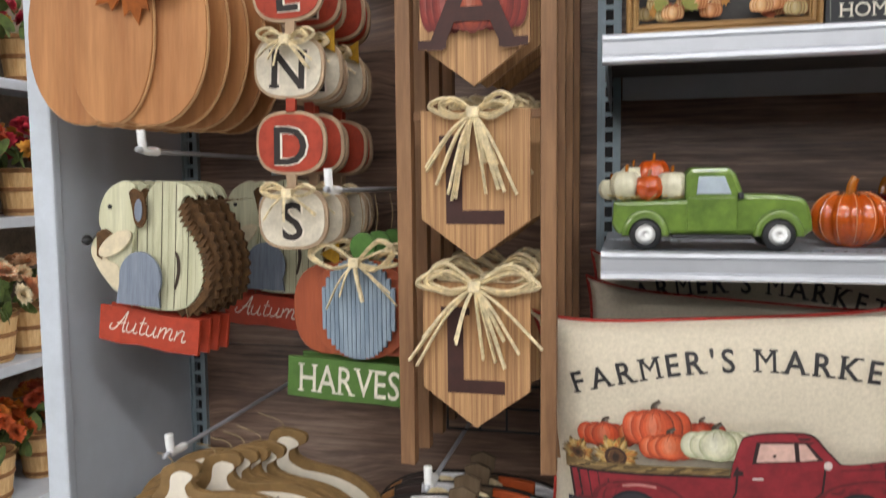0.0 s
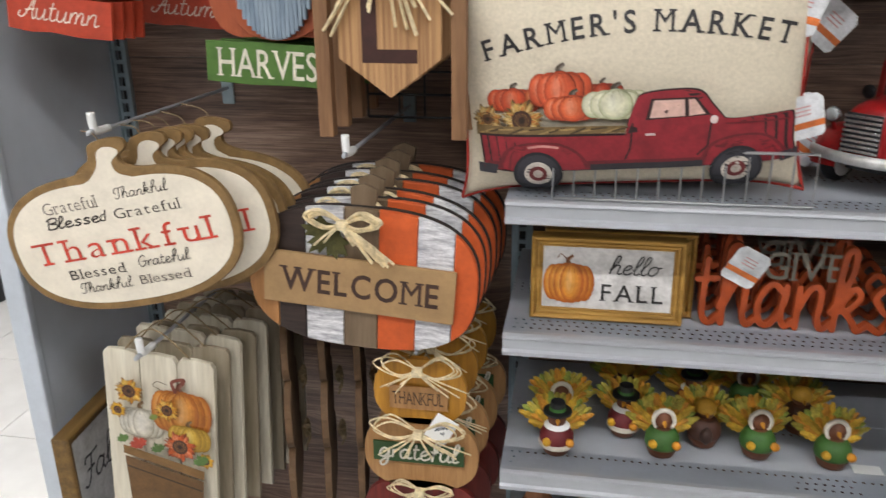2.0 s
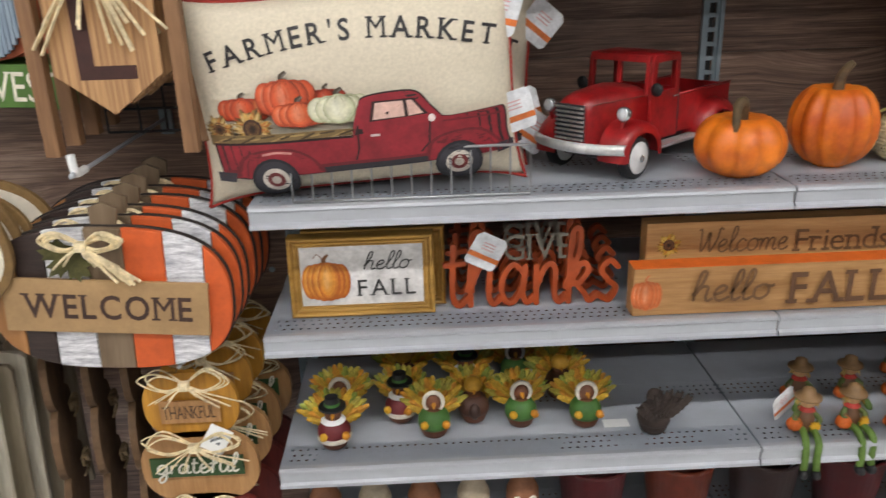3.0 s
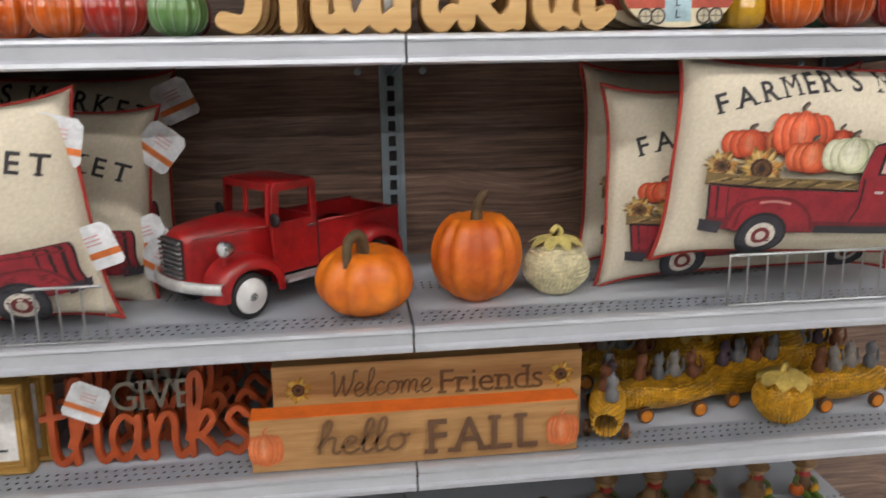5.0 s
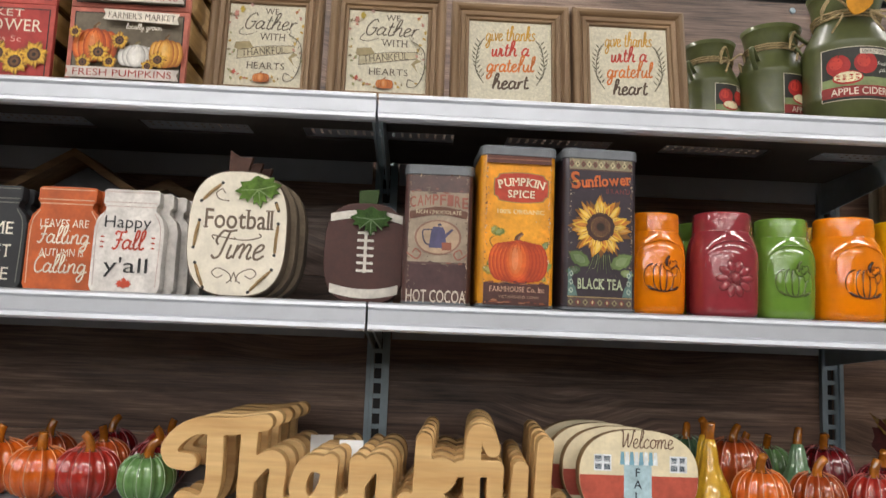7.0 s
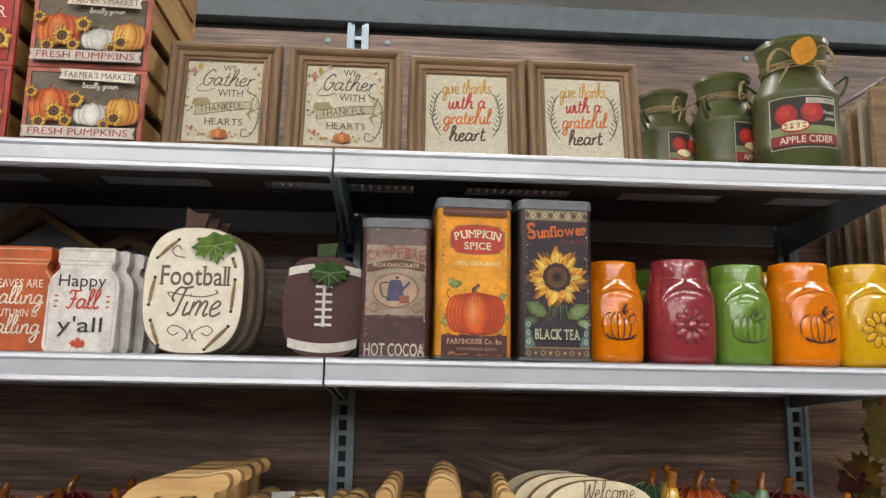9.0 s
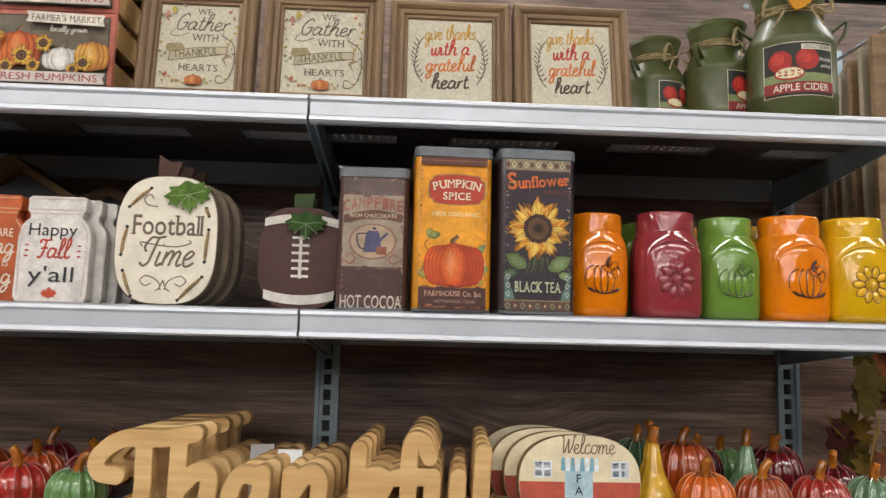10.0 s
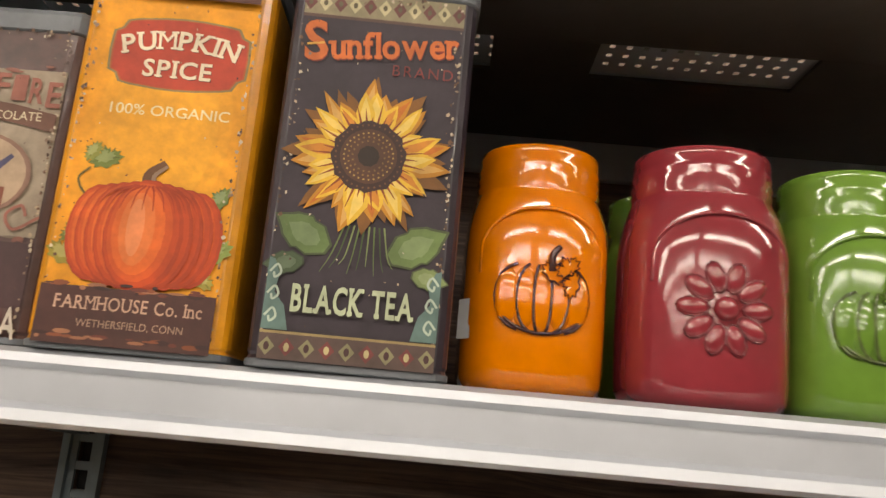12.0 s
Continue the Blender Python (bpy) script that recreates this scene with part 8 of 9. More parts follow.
for k, x in enumerate((0.845, 0.925, 1.005, 1.09, 1.17, 1.26, 1.35, 1.44)):
    scarecrow((x, 1.020 + 0.006 * (k % 2), Z1), k, (k * 37) % 20 - 10)
for k, x in enumerate((0.88, 0.97, 1.06, 1.15, 1.24, 1.33, 1.10, 1.19, 1.28, 1.38, 1.47)):
    scarecrow((x, 1.12 + 0.075 * (k > 5), Z1), k + 20, (k * 23) % 30 - 15)
tg = thing("price_tag", (0.81, 1.03, Z1), "white card tag beside a scarecrow", "tag", "paper tags", 20)
hang_tag(tg, (0, 0, 0.045), 0.05, -25)
tg = thing("price_tag", (0.535, 1.06, Z1), "white card tag lying on the shelf", "tag", "paper tags", 0)
slab("card", [rect(-0.022, 0.022, -0.012, 0.012)], 0.0008, WHITE, tg, m=pose(0, 0, 0.001, 90), bevel=0.0001)

# lowest shelf in view: owls, pails
Z0 = SHELF_Z[0] + 0.001
PAIL = [surf("pail_" + c, c, rough=0.4, vary=0.2, size=20) for c in ("5a1618", "7a3018", "3a2420")]
for k in range(6):
    x = 0.50 + 0.155 * k
    t = thing("pail", (x, 1.07, Z0), "small " + ("dark red" if k % 3 == 0 else "rust red" if k % 3 == 1 else "dark brown") + " metal pail", "pail", "small pails")
    part("body", lathe(bmesh.new(), [(0.045, 0), (0.062, 0.150), (0.066, 0.154), (0.062, 0.158), (0.058, 0.154), (0.042, 0.006)], 32), PAIL[k % 3], t, smooth=True)
    part("handle", tube(bmesh.new(), [(0.064 * math.cos(a), -0.004, 0.150 - 0.05 * math.sin(a)) for a in [math.pi * j / 16 for j in range(17)]], 0.0015, 5), WIRE, t)
for k in range(5):
    t = thing("owl_figurine", (0.03 + 0.085 * k, 1.03, Z0), "small white and red owl figurine", "figurine", "owl figurines", (k * 17) % 10 - 5)
    part("body", lathe(bmesh.new(), [(0.02, 0), (0.03, 0.02), (0.031, 0.06), (0.026, 0.09)], 20), ink("7a2c1c" if k % 2 else "34581f"), t, smooth=True)
    part("head", lathe(bmesh.new(), [(0.02, 0.088), (0.029, 0.105), (0.028, 0.130), (0.018, 0.152), (0.004, 0.16)], 20), ink("b3a48c" if k % 2 else "8a5a3c"), t, smooth=True)
    for s in (-1, 1):
        e = part("eye", lathe(bmesh.new(), [(0.009, -0.002), (0.008, 0.003), (0.002, 0.004)], 14), ink("e6e2d8"), t, m=pose(s * 0.012, -0.026, 0.122, 80))
        part("pupil", lathe(bmesh.new(), [(0.004, 0.003), (0.0035, 0.0055), (0.001, 0.006)], 10), BLACK, e)


# ---- hanging goods on the pegs ----
def hook(x, z, y=0.94, label="white-tipped steel display hook", price=False):
    t = thing("display_hook", (x, BACK, z), label, "hook", "display hooks")
    part("back_plate", rbox(-0.012, 0.012, -0.006, 0, -0.03, 0.02, 0.002), UPRIGHT, t)
    d = BACK - y
    part("arm", tube(bmesh.new(), curve_pts([(0, -0.006, 0), (0, -d + 0.02, 0.0), (0, -d + 0.004, 0.004)], 6), 0.0032, 8), STEEL, t, smooth=True)
    part("tip", tube(bmesh.new(), curve_pts([(0, -d + 0.035, 0.0), (0, -d + 0.006, 0.001), (0, -d, 0.010), (0, -d - 0.002, 0.028)], 5), 0.0058, 8), WHITE, t, "white plastic tip", smooth=True)
    return t


hook(-0.640, 1.548)
hook(-0.372, 1.492)
hook(-0.603, 1.135, 0.92)
hook(-0.246, 1.108, 0.945)
hook(-0.570, 0.800, 0.90)
hook(-0.690, 1.86, 0.91)
hook(-0.190, 1.93, 0.94)
hook(-0.455, 1.97, 0.97)
hook(-0.160, 0.80, 0.98)


def loop_string(parent, pts, r=0.0009):
    return part("twine", tube(bmesh.new(), curve_pts(pts, 5), r, 5), TWINE, parent)


TANWOOD = wood("tan_pumpkin_wood", "b88250", "986236", "z", size=2.2, bump=0.35)
# the tan wood darkened, shade in the colour for pumpkins behind the front one
SHADEDWOOD = wood("shaded_pumpkin_wood", "7d5430", "5e3c20", "z", size=2.2, bump=0.3)
PALE_EDGE = surf("raw_edge", "d2a878", rough=0.8, vary=0.1)

# tan wooden pumpkins
LOBE = slab_mesh("lobe", [ell(0, 0, 0.088, 0.124, 36, p=2.2)], 0.008, 0.0012)
RIM_L = slab_mesh("raw_rim", [ell(0, 0, 0.0895, 0.1255, 36, p=2.2)], 0.005, 0.0006)
RIM_M = slab_mesh("raw_rim", [ell(0, 0, 0.0675, 0.1295, 36, p=2.2)], 0.005, 0.0006)
MID = slab_mesh("middle_lobe", [ell(0, 0, 0.066, 0.128, 36, p=2.2)], 0.009, 0.0014)
for k in range(5):
    t = thing("wooden_pumpkin", (-0.682 + 0.004 * k, 0.935 + 0.048 * k, 1.584), "large tan wooden pumpkin cut-out with a brown leaf, hanging", "pumpkin sign", "tan wooden pumpkins", 0, 0, 2)
    for s in (-1, 1):
        link_mesh("lobe", LOBE, TANWOOD if k == 0 else SHADEDWOOD, t, pose(s * 0.05, 0.009, 0.124))
        link_mesh("raw_rim", RIM_L, PALE_EDGE, t, pose(s * 0.05, 0.0115, 0.124))
    link_mesh("middle_lobe", MID, TANWOOD if k == 0 else SHADEDWOOD, t, pose(-0.002, -0.001, 0.129))
    link_mesh("raw_rim", RIM_M, PALE_EDGE, t, pose(-0.002, 0.0018, 0.129))
    slab("stem", [[(-0.015, 0.24), (0.015, 0.24), (0.02, 0.29), (-0.008, 0.295)]], 0.008, surf("stem_wood", "5a4030", rough=0.8, vary=0.2), t, y=0.01)
    if k < 3:
        slab("cloth_leaf", [leaf_loop(0, 0.02, 0.075, 188)], 0.002, surf("brown_leaf_cloth", "a0561a", rough=0.9, vary=0.25, size=30, bump=0.4), t, "rust brown cloth leaf", m=pose(0.040, -0.010, 0.165, 6, 0), bevel=0.0005)
    loop_string(t, [(0, 0.012, 0.28), (0.006, 0.012, 0.30), (0.0, 0.012, 0.31)])

# FRIENDS letter chain
TAGRED, TAGWHITE = surf("tag_red", "a63a22", rough=0.7, vary=0.15, size=50), surf("tag_white", "d3cbb8", rough=0.75, vary=0.12, size=50)
TAGEDGE = surf("tag_edge", "b59c80", rough=0.8, vary=0.15)
TAGM = slab_mesh("tag_board", [ell(0, 0, 0.052, 0.044, 36, p=2.7)], 0.007, 0.001)
TAGF = [slab_mesh("tag_face", [ell(0, 0, 0.0475, 0.0395, 36, p=2.7)], 0.0012, 0.0003) for _ in range(2)]
for k in range(5):
    t = thing("letter_chain", (-0.454 + (0.004, 0.012, -0.004, 0.010, 0.0)[k], 1.0 + 0.052 * k, 1.0), "chain of red and white wooden pumpkin letters spelling friends", "letter chain", "letter chains", (0, -4, 5, -3, 2)[k])
    for j, ch in enumerate("FRIENDS"):
        z = 0.4535 + 0.1035 * (6 - j)
        red = j % 2 == 1
        tag = link_mesh("letter_tag", TAGM, TAGEDGE, t, pose(0, 0, z, 0, (j * 5 + k * 3) % 7 - 3))
        link_mesh("painted_face", TAGF[red], TAGRED if red else TAGWHITE, tag, pose(0, -0.0015, 0))
        slab("stem", [rect(-0.007, 0.007, 0.040, 0.062)], 0.006, TAGEDGE if not red else TAGRED, tag)
        a = Art(-0.0020, 0.0002)
        a.serif(ch, 0.002, -0.004, 0.050, "e8e0d0" if red else "e6dccc", fat=0.03, foot=0.15, thin=0.09)
        a.serif(ch, 0.0, -0.004, 0.050, "241c1a", fat=0.015, foot=0.15, thin=0.09)
        if k < 2:
            a.put("letter", tag)
        if not red and j > 0 and k < 4:
            bow(tag, (0, -0.006, 0.034), 0.085, 6, j + k, name="bow", drop=0.6, thick=1.6)
    if k in (1, 3):
        for q in range(2):
            a = [(0.02 * math.cos(radians(60 * i)) * (1 if i % 2 else 0.5), 0.02 * math.sin(radians(60 * i)) * (1 if i % 2 else 0.5)) for i in range(6)]
            slab("cloth_leaf", [[(x + 0.035, z + 0.40 + 0.3 * q) for x, z in a]], 0.0015, surf("mustard_leaf", "b58a1e", rough=0.9, vary=0.3), t, y=-0.01, bevel=0.0003)


# hedgehogs with an Autumn board
def plank_lines(a, loop, xs, col, w):
    """Upright plank joints across an outline."""
    for x in xs:
        zs = []
        for (x0, z0), (x1, z1) in zip(loop, loop[1:] + loop[:1]):
            if (x0 - x) * (x1 - x) < 0:
                zs.append(z0 + (z1 - z0) * (x - x0) / (x1 - x0))
        if len(zs) >= 2:
            zs.sort()
            a.line([(x, zs[0] + 0.002), (x + 0.0006, (zs[0] + zs[-1]) / 2), (x, zs[-1] - 0.002)], w, col)


MINT = wood("cream_green_wood", "d3d2b4", "b7b797", "z", size=3, bump=0.3)
BARK = surf("brown_bark", "5f4222", rough=0.9, vary=0.3, size=60, bump=0.5)
DENIM = wood("grey_blue_wood", "8791a0", "6d7788", "z", size=6, bump=0.4)
REDBOARD = surf("red_board", "ad3a1e", rough=0.65, vary=0.12, size=40, bump=0.1)


def hedgehog(at, k, rz=0.0, ry=0.0):
    t = thing("hedgehog_sign", at, "cream plank hedgehog cut-out with a red autumn board hanging below", "animal sign", "hedgehog signs", rz, 0, ry)
    outer = curve_pts([(0.036, 0.108), (0.058, 0.098), (0.088, 0.062), (0.110, 0.020), (0.118, -0.024), (0.112, -0.066), (0.082, -0.098), (0.045, -0.106)], 5)
    jag = [(0.02 + (x - 0.02) * (1.05 if q % 2 else 0.99), z * (1.05 if q % 2 else 0.99)) for q, (x, z) in enumerate(outer)]
    slab("spines", [jag + [(0.020, -0.090), (0.020, 0.080)]], 0.008, BARK, t, "brown jagged bark spines", y=0.010)
    body = curve_pts([(-0.070, -0.080), (-0.040, -0.098), (0.020, -0.101), (0.064, -0.088), (0.090, -0.052), (0.092, -0.015), (0.080, 0.020), (0.058, 0.052), (0.046, 0.075), (0.048, 0.098), (0.062, 0.106), (0.074, 0.100), (0.062, 0.120), (0.040, 0.126), (0.004, 0.127), (-0.018, 0.112), (-0.040, 0.060), (-0.078, 0.0), (-0.090, -0.050)], 5)
    slab("body", [body], 0.008, MINT, t, y=0.001)
    a = Art(0.0005, 0.0001)
    plank_lines(a, body, (-0.042, -0.022, 0.008, 0.036, 0.062), "4a4030", 0.0015)
    plank_lines(a, body, (-0.010, 0.022, 0.050, 0.078), "a8a488", 0.0008)
    a.poly(curve_pts([(0.036, 0.010), (0.046, -0.004), (0.048, -0.030), (0.040, -0.060), (0.037, -0.056), (0.041, -0.030), (0.040, -0.008)], 4), "3a2a1c")
    a.put("plank_joints", t)
    jag2 = []
    for q, (x, z) in enumerate(curve_pts([(0.044, 0.092), (0.052, 0.062), (0.072, 0.040), (0.090, 0.010), (0.098, -0.020), (0.094, -0.060), (0.070, -0.090)], 6)):
        jag2.append((x + (0.006 if q % 2 else -0.004), z + (0.004 if q % 2 else -0.003)))
    slab("inner_spines", [jag2 + [(x * 1.01 + 0.011, z * 1.02) for x, z in jag2[::-1]]], 0.004, BARK, t, "brown jagged bark spines", y=-0.004)
    head = curve_pts([(-0.042, 0.118), (-0.064, 0.124), (-0.096, 0.108), (-0.113, 0.080), (-0.117, 0.048), (-0.112, 0.030), (-0.128, 0.014), (-0.132, -0.012), (-0.104, -0.052), (-0.074, -0.076), (-0.050, -0.060), (-0.046, 0.0), (-0.038, 0.06)], 5)
    slab("head", [head], 0.008, MINT, t, y=-0.008)
    slab("ear", [curve_pts([(-0.052, 0.104), (-0.040, 0.112), (-0.020, 0.098), (-0.016, 0.060), (-0.026, 0.044), (-0.038, 0.050), (-0.044, 0.074)], 4)], 0.004, BARK, t, y=-0.0125)
    slab("inner_ear", [ell(-0.030, 0.074, 0.008, 0.020, 18)], 0.002, DENIM, t, y=-0.0147)
    slab("snout_patch", [curve_pts([(-0.119, 0.028), (-0.100, 0.036), (-0.080, 0.022), (-0.092, 0.008), (-0.112, 0.006), (-0.106, -0.018), (-0.118, -0.014)], 4)], 0.003, BARK, t, y=-0.0115)
    slab("cheek", [curve_pts([(-0.128, 0.004), (-0.112, -0.004), (-0.092, -0.020), (-0.072, -0.030), (-0.070, -0.072), (-0.104, -0.050), (-0.130, -0.014)], 4)], 0.002, surf("cream_paw", "dacdae", rough=0.7, vary=0.12), t, y=-0.0105)
    slab("paw", [ell(0, 0, 0.040, 0.017, 24, p=1.9)], 0.004, surf("cream_paw", "dacdae", rough=0.7, vary=0.12), t, y=-0.0165, m=pose(-0.076, 0, 0.012, 0, -34))
    part("eye", lathe(bmesh.new(), [(0.004, -0.002), (0.004, 0.001), (0.001, 0.002)], 12), BLACK, t, m=pose(-0.093, -0.009, 0.076, 90))
    part("nose", lathe(bmesh.new(), [(0.003, -0.009), (0.009, -0.004), (0.010, 0.002), (0.004, 0.009)], 14), BLACK, t, m=pose(-0.138, -0.012, 0.013), smooth=True)
    slab("belly", [[(-0.072, -0.094)] + ell(-0.024, -0.046, 0.043, 0.048, 20, 190, -30) + [(0.018, -0.094)]], 0.006, DENIM, t, "grey-blue ribbed belly patch", y=-0.0155)
    bd = slab("hanging_board", [[(-0.116, -0.190), (-0.07, -0.193), (-0.03, -0.189), (0.03, -0.192), (0.092, -0.189), (0.092, -0.125), (0.03, -0.127), (-0.04, -0.124), (-0.116, -0.126)]], 0.007, REDBOARD, t, "red hanging board lettered autumn", y=0.004, m=pose(0, 0, 0.017, 0, 2.5))
    if k == 0:
        a = Art(0.0035, 0.0001)
        script_art(a, "Autumn", -0.012, -0.159, 0.155, "e8d8c8", xh=0.020, weight=0.10, slant=0.25)
        a.put("lettering", bd)
    for x in (-0.06, 0.055):
        loop_string(t, [(x, 0.008, -0.13), (x + 0.003, 0.010, -0.112), (x, 0.008, -0.092)])
    t.scale = (0.83, 0.83, 0.83)
    return t


for k in range(4):
    hedgehog((-0.667 + 0.004 * k, 1.005 + 0.021 * k, 1.402), k, -3, 4)
hedgehog((-0.565, 1.20, 1.402), 0, 0, 2)
hedgehog((-0.560, 1.23, 1.402), 1, 0, 2)

# harvest pumpkins
RUST = wood("rust_wood", "a8532c", "8a3f20", "z", size=3, bump=0.2)
BLUEW = wood("blue_grey_ribs", "94a4b2", "6c7e90", "z", size=8, bump=0.6)
for k in range(4):
    t = thing("harvest_sign", (-0.365 + 0.008 * k, 1.03 + 0.045 * k, 1.325), "rust pumpkin cut-out with a blue ribbed middle and harvest board", "pumpkin sign", "harvest pumpkin signs", (0, 6, -4, 0)[k])
    for s in (-1, 1):
        slab("lobe", [ell(s * 0.050, -0.004, 0.055, 0.066, 30, p=2.4)], 0.008, RUST, t, y=0.010)
    slab("outer_lobe", [ell(0, -0.002, 0.075, 0.072, 30, p=2.3)], 0.006, RUST, t, y=0.003)
    bm = bmesh.new()
    n = 17
    for i in range(n):
        x = -0.054 + 0.108 * (i + 0.5) / n
        hh = 0.072 * math.sqrt(max(0.02, 1 - (x / 0.056) ** 2))
        box(bm, x - 0.0030, x + 0.0030, -0.008, -0.001, -hh, hh, 0.0012)
    tagged(part("ribbed_middle", bm, BLUEW, t, "blue-grey corrugated middle"), kind="stuff")
    slab("stem", [ell(0.004, 0.086, 0.019, 0.021, 18)], 0.007, surf("green_stem_paint", "4f7a34", rough=0.7, vary=0.15), t, y=0.004)
    bow(t, (0.0, -0.012, 0.066), 0.16, 6, 11 + k, drop=0.55, thick=1.6)
    bd = slab("hanging_board", [[(-0.108, -0.137), (-0.04, -0.139), (0.03, -0.137), (0.10, -0.139), (0.10, -0.078), (-0.02, -0.077), (-0.108, -0.079)]], 0.007, surf("green_board", "4d722e", rough=0.65, vary=0.12, size=40), t, "green hanging board lettered harvest", y=0.002, m=pose(0, 0, 0, 0, 3))
    if k == 0:
        a = Art(0.0015, 0.0001)
        a.serif("HARVEST", 0.0, -0.108, 0.040, "e6e2d0", w=0.178, gap=0.1, fat=0.004)
        a.put("lettering", bd)
    loop_string(t, [(0.0, 0.008, 0.10), (0.004, 0.008, 0.13), (0, 0.008, 0.16)])

# FALL ladders
LADW = wood("ladder_wood", "8f6a48", "6d4c31", "z", size=4, bump=0.2)
PENN = surf("pennant_oak", "c49a6a", rough=0.6, vary=0.2, size=3.2, bump=0.4, grain=(75, 30, 1.1), dark="8a6240")


def ladder(at, k, rz=0.0):
    t = thing("ladder_sign", at, "brown wooden ladder with pennant boards spelling fall", "ladder sign", "fall ladder signs", rz)
    for s in (-1, 1):
        part("rail", rbox(s * 0.0925 - 0.010, s * 0.0925 + 0.010, -0.008, 0.012, 0.0, 0.93, 0.0015), LADW, t)
    for j in range(4):
        z = 0.245 + 0.2185 * j
        part("rung", rbox(-0.0822, 0.0822, 0.002, 0.010, z - 0.012, z - 0.001, 0.001), LADW, t)
        pn = slab("pennant", [[(-0.070, z), (0.070, z), (0.070, z - 0.138), (0.0, z - 0.190), (-0.070, z - 0.138)]], 0.006, PENN, t, y=-0.0065)
        a = Art(-0.0068, 0.0001)
        ch = "LLAF"[j]
        if ch == "A" and k == 0:
            for x, c in ((-0.035, ("8e2f26", "742019")), (0.034, ("9a3426", "7c241c")), (0.0, ("a84a2c", "8a3420"))):
                art_pumpkin(a, x, z - 0.085, 0.065, 0.085, c, "4a3a20", 5, "5c1c16")
        if k == 0:
            a.serif(ch, 0.0, z - 0.088, 0.108 if ch != "A" else 0.112, "3c1c16", w=0.075 if ch == "L" else None, fat=0.012, foot=0.16, thin=0.10)
            a.serif("I", -0.026, z - 0.088, 0.108, "3c1c16", fat=0.01, foot=0.10, thin=0.10) if ch == "L" else None
            a.put("letter", pn)
        if ch != "A":
            bow(t, (0.0, -0.008, z - 0.004), (0.115 if j == 1 else 0.165), 18 if j == 1 else 12, 31 + j + 7 * k, drop=1.2 if j == 1 else 0.8, thick=2.3)
    return t


for k in range(4):
    ladder((-0.186 + 0.006 * k, 0.972 + 0.055 * k, 1.128 + 0.004 * k), k)
t = thing("wire_rack", (-0.19, 1.12, 1.13), "small black wire rack behind the ladders", "wire rack")
for z in (0.0, 0.035, 0.07):
    part("bar", tube(bmesh.new(), [(-0.07, 0, z), (0.07, 0, z)], 0.0022, 6), BLACK, t)
for x in (-0.07, -0.02, 0.02, 0.07):
    part("upright_wire", tube(bmesh.new(), [(x, 0, 0), (x, 0, 0.12)], 0.0018, 6), BLACK, t)

# thankful plaques
PRIM = surf("plaque_rim", "86693f", rough=0.7, vary=0.15, size=40)
PFACE = surf("plaque_face", "e4dccb", rough=0.6, vary=0.06, size=30)


def plaque_loop(w, h, g=0.0):
    pts = []
    for x, z in ell(0, 0, w / 2 - g, h / 2 - g, 60, p=2.5):
        pts.append((x, z - (0.012 * math.exp(-((x - 0.02) / 0.10) ** 2) if z > 0 else 0)))
    out = []
    for x, z in pts:
        if z > 0 and -0.035 + g < x < 0.055 - g:
            continue
        out.append((x, z))
    k = max(range(len(out)), key=lambda i: (out[i][0] - out[(i + 1) % len(out)][0]) if out[i][1] > 0 else -9)
    stem = curve_pts([(0.058 - g, h / 2 - 0.011 - g), (0.041 - g, h / 2 - 0.004 - g * 0.9), (0.038 - g, h / 2 + 0.008 - g * 0.6), (0.052 - g, h / 2 + 0.017 - g * 0.5), (0.050 - g, h / 2 + 0.030 - g), (0.026 - g * 0.2, h / 2 + 0.035 - g), (-0.002 + g, h / 2 + 0.030 - g), (-0.010 + g, h / 2 + 0.010 - g), (-0.028 + g, h / 2 - 0.006 - g)], 4)
    return out[:k + 1] + stem + out[k + 1:]


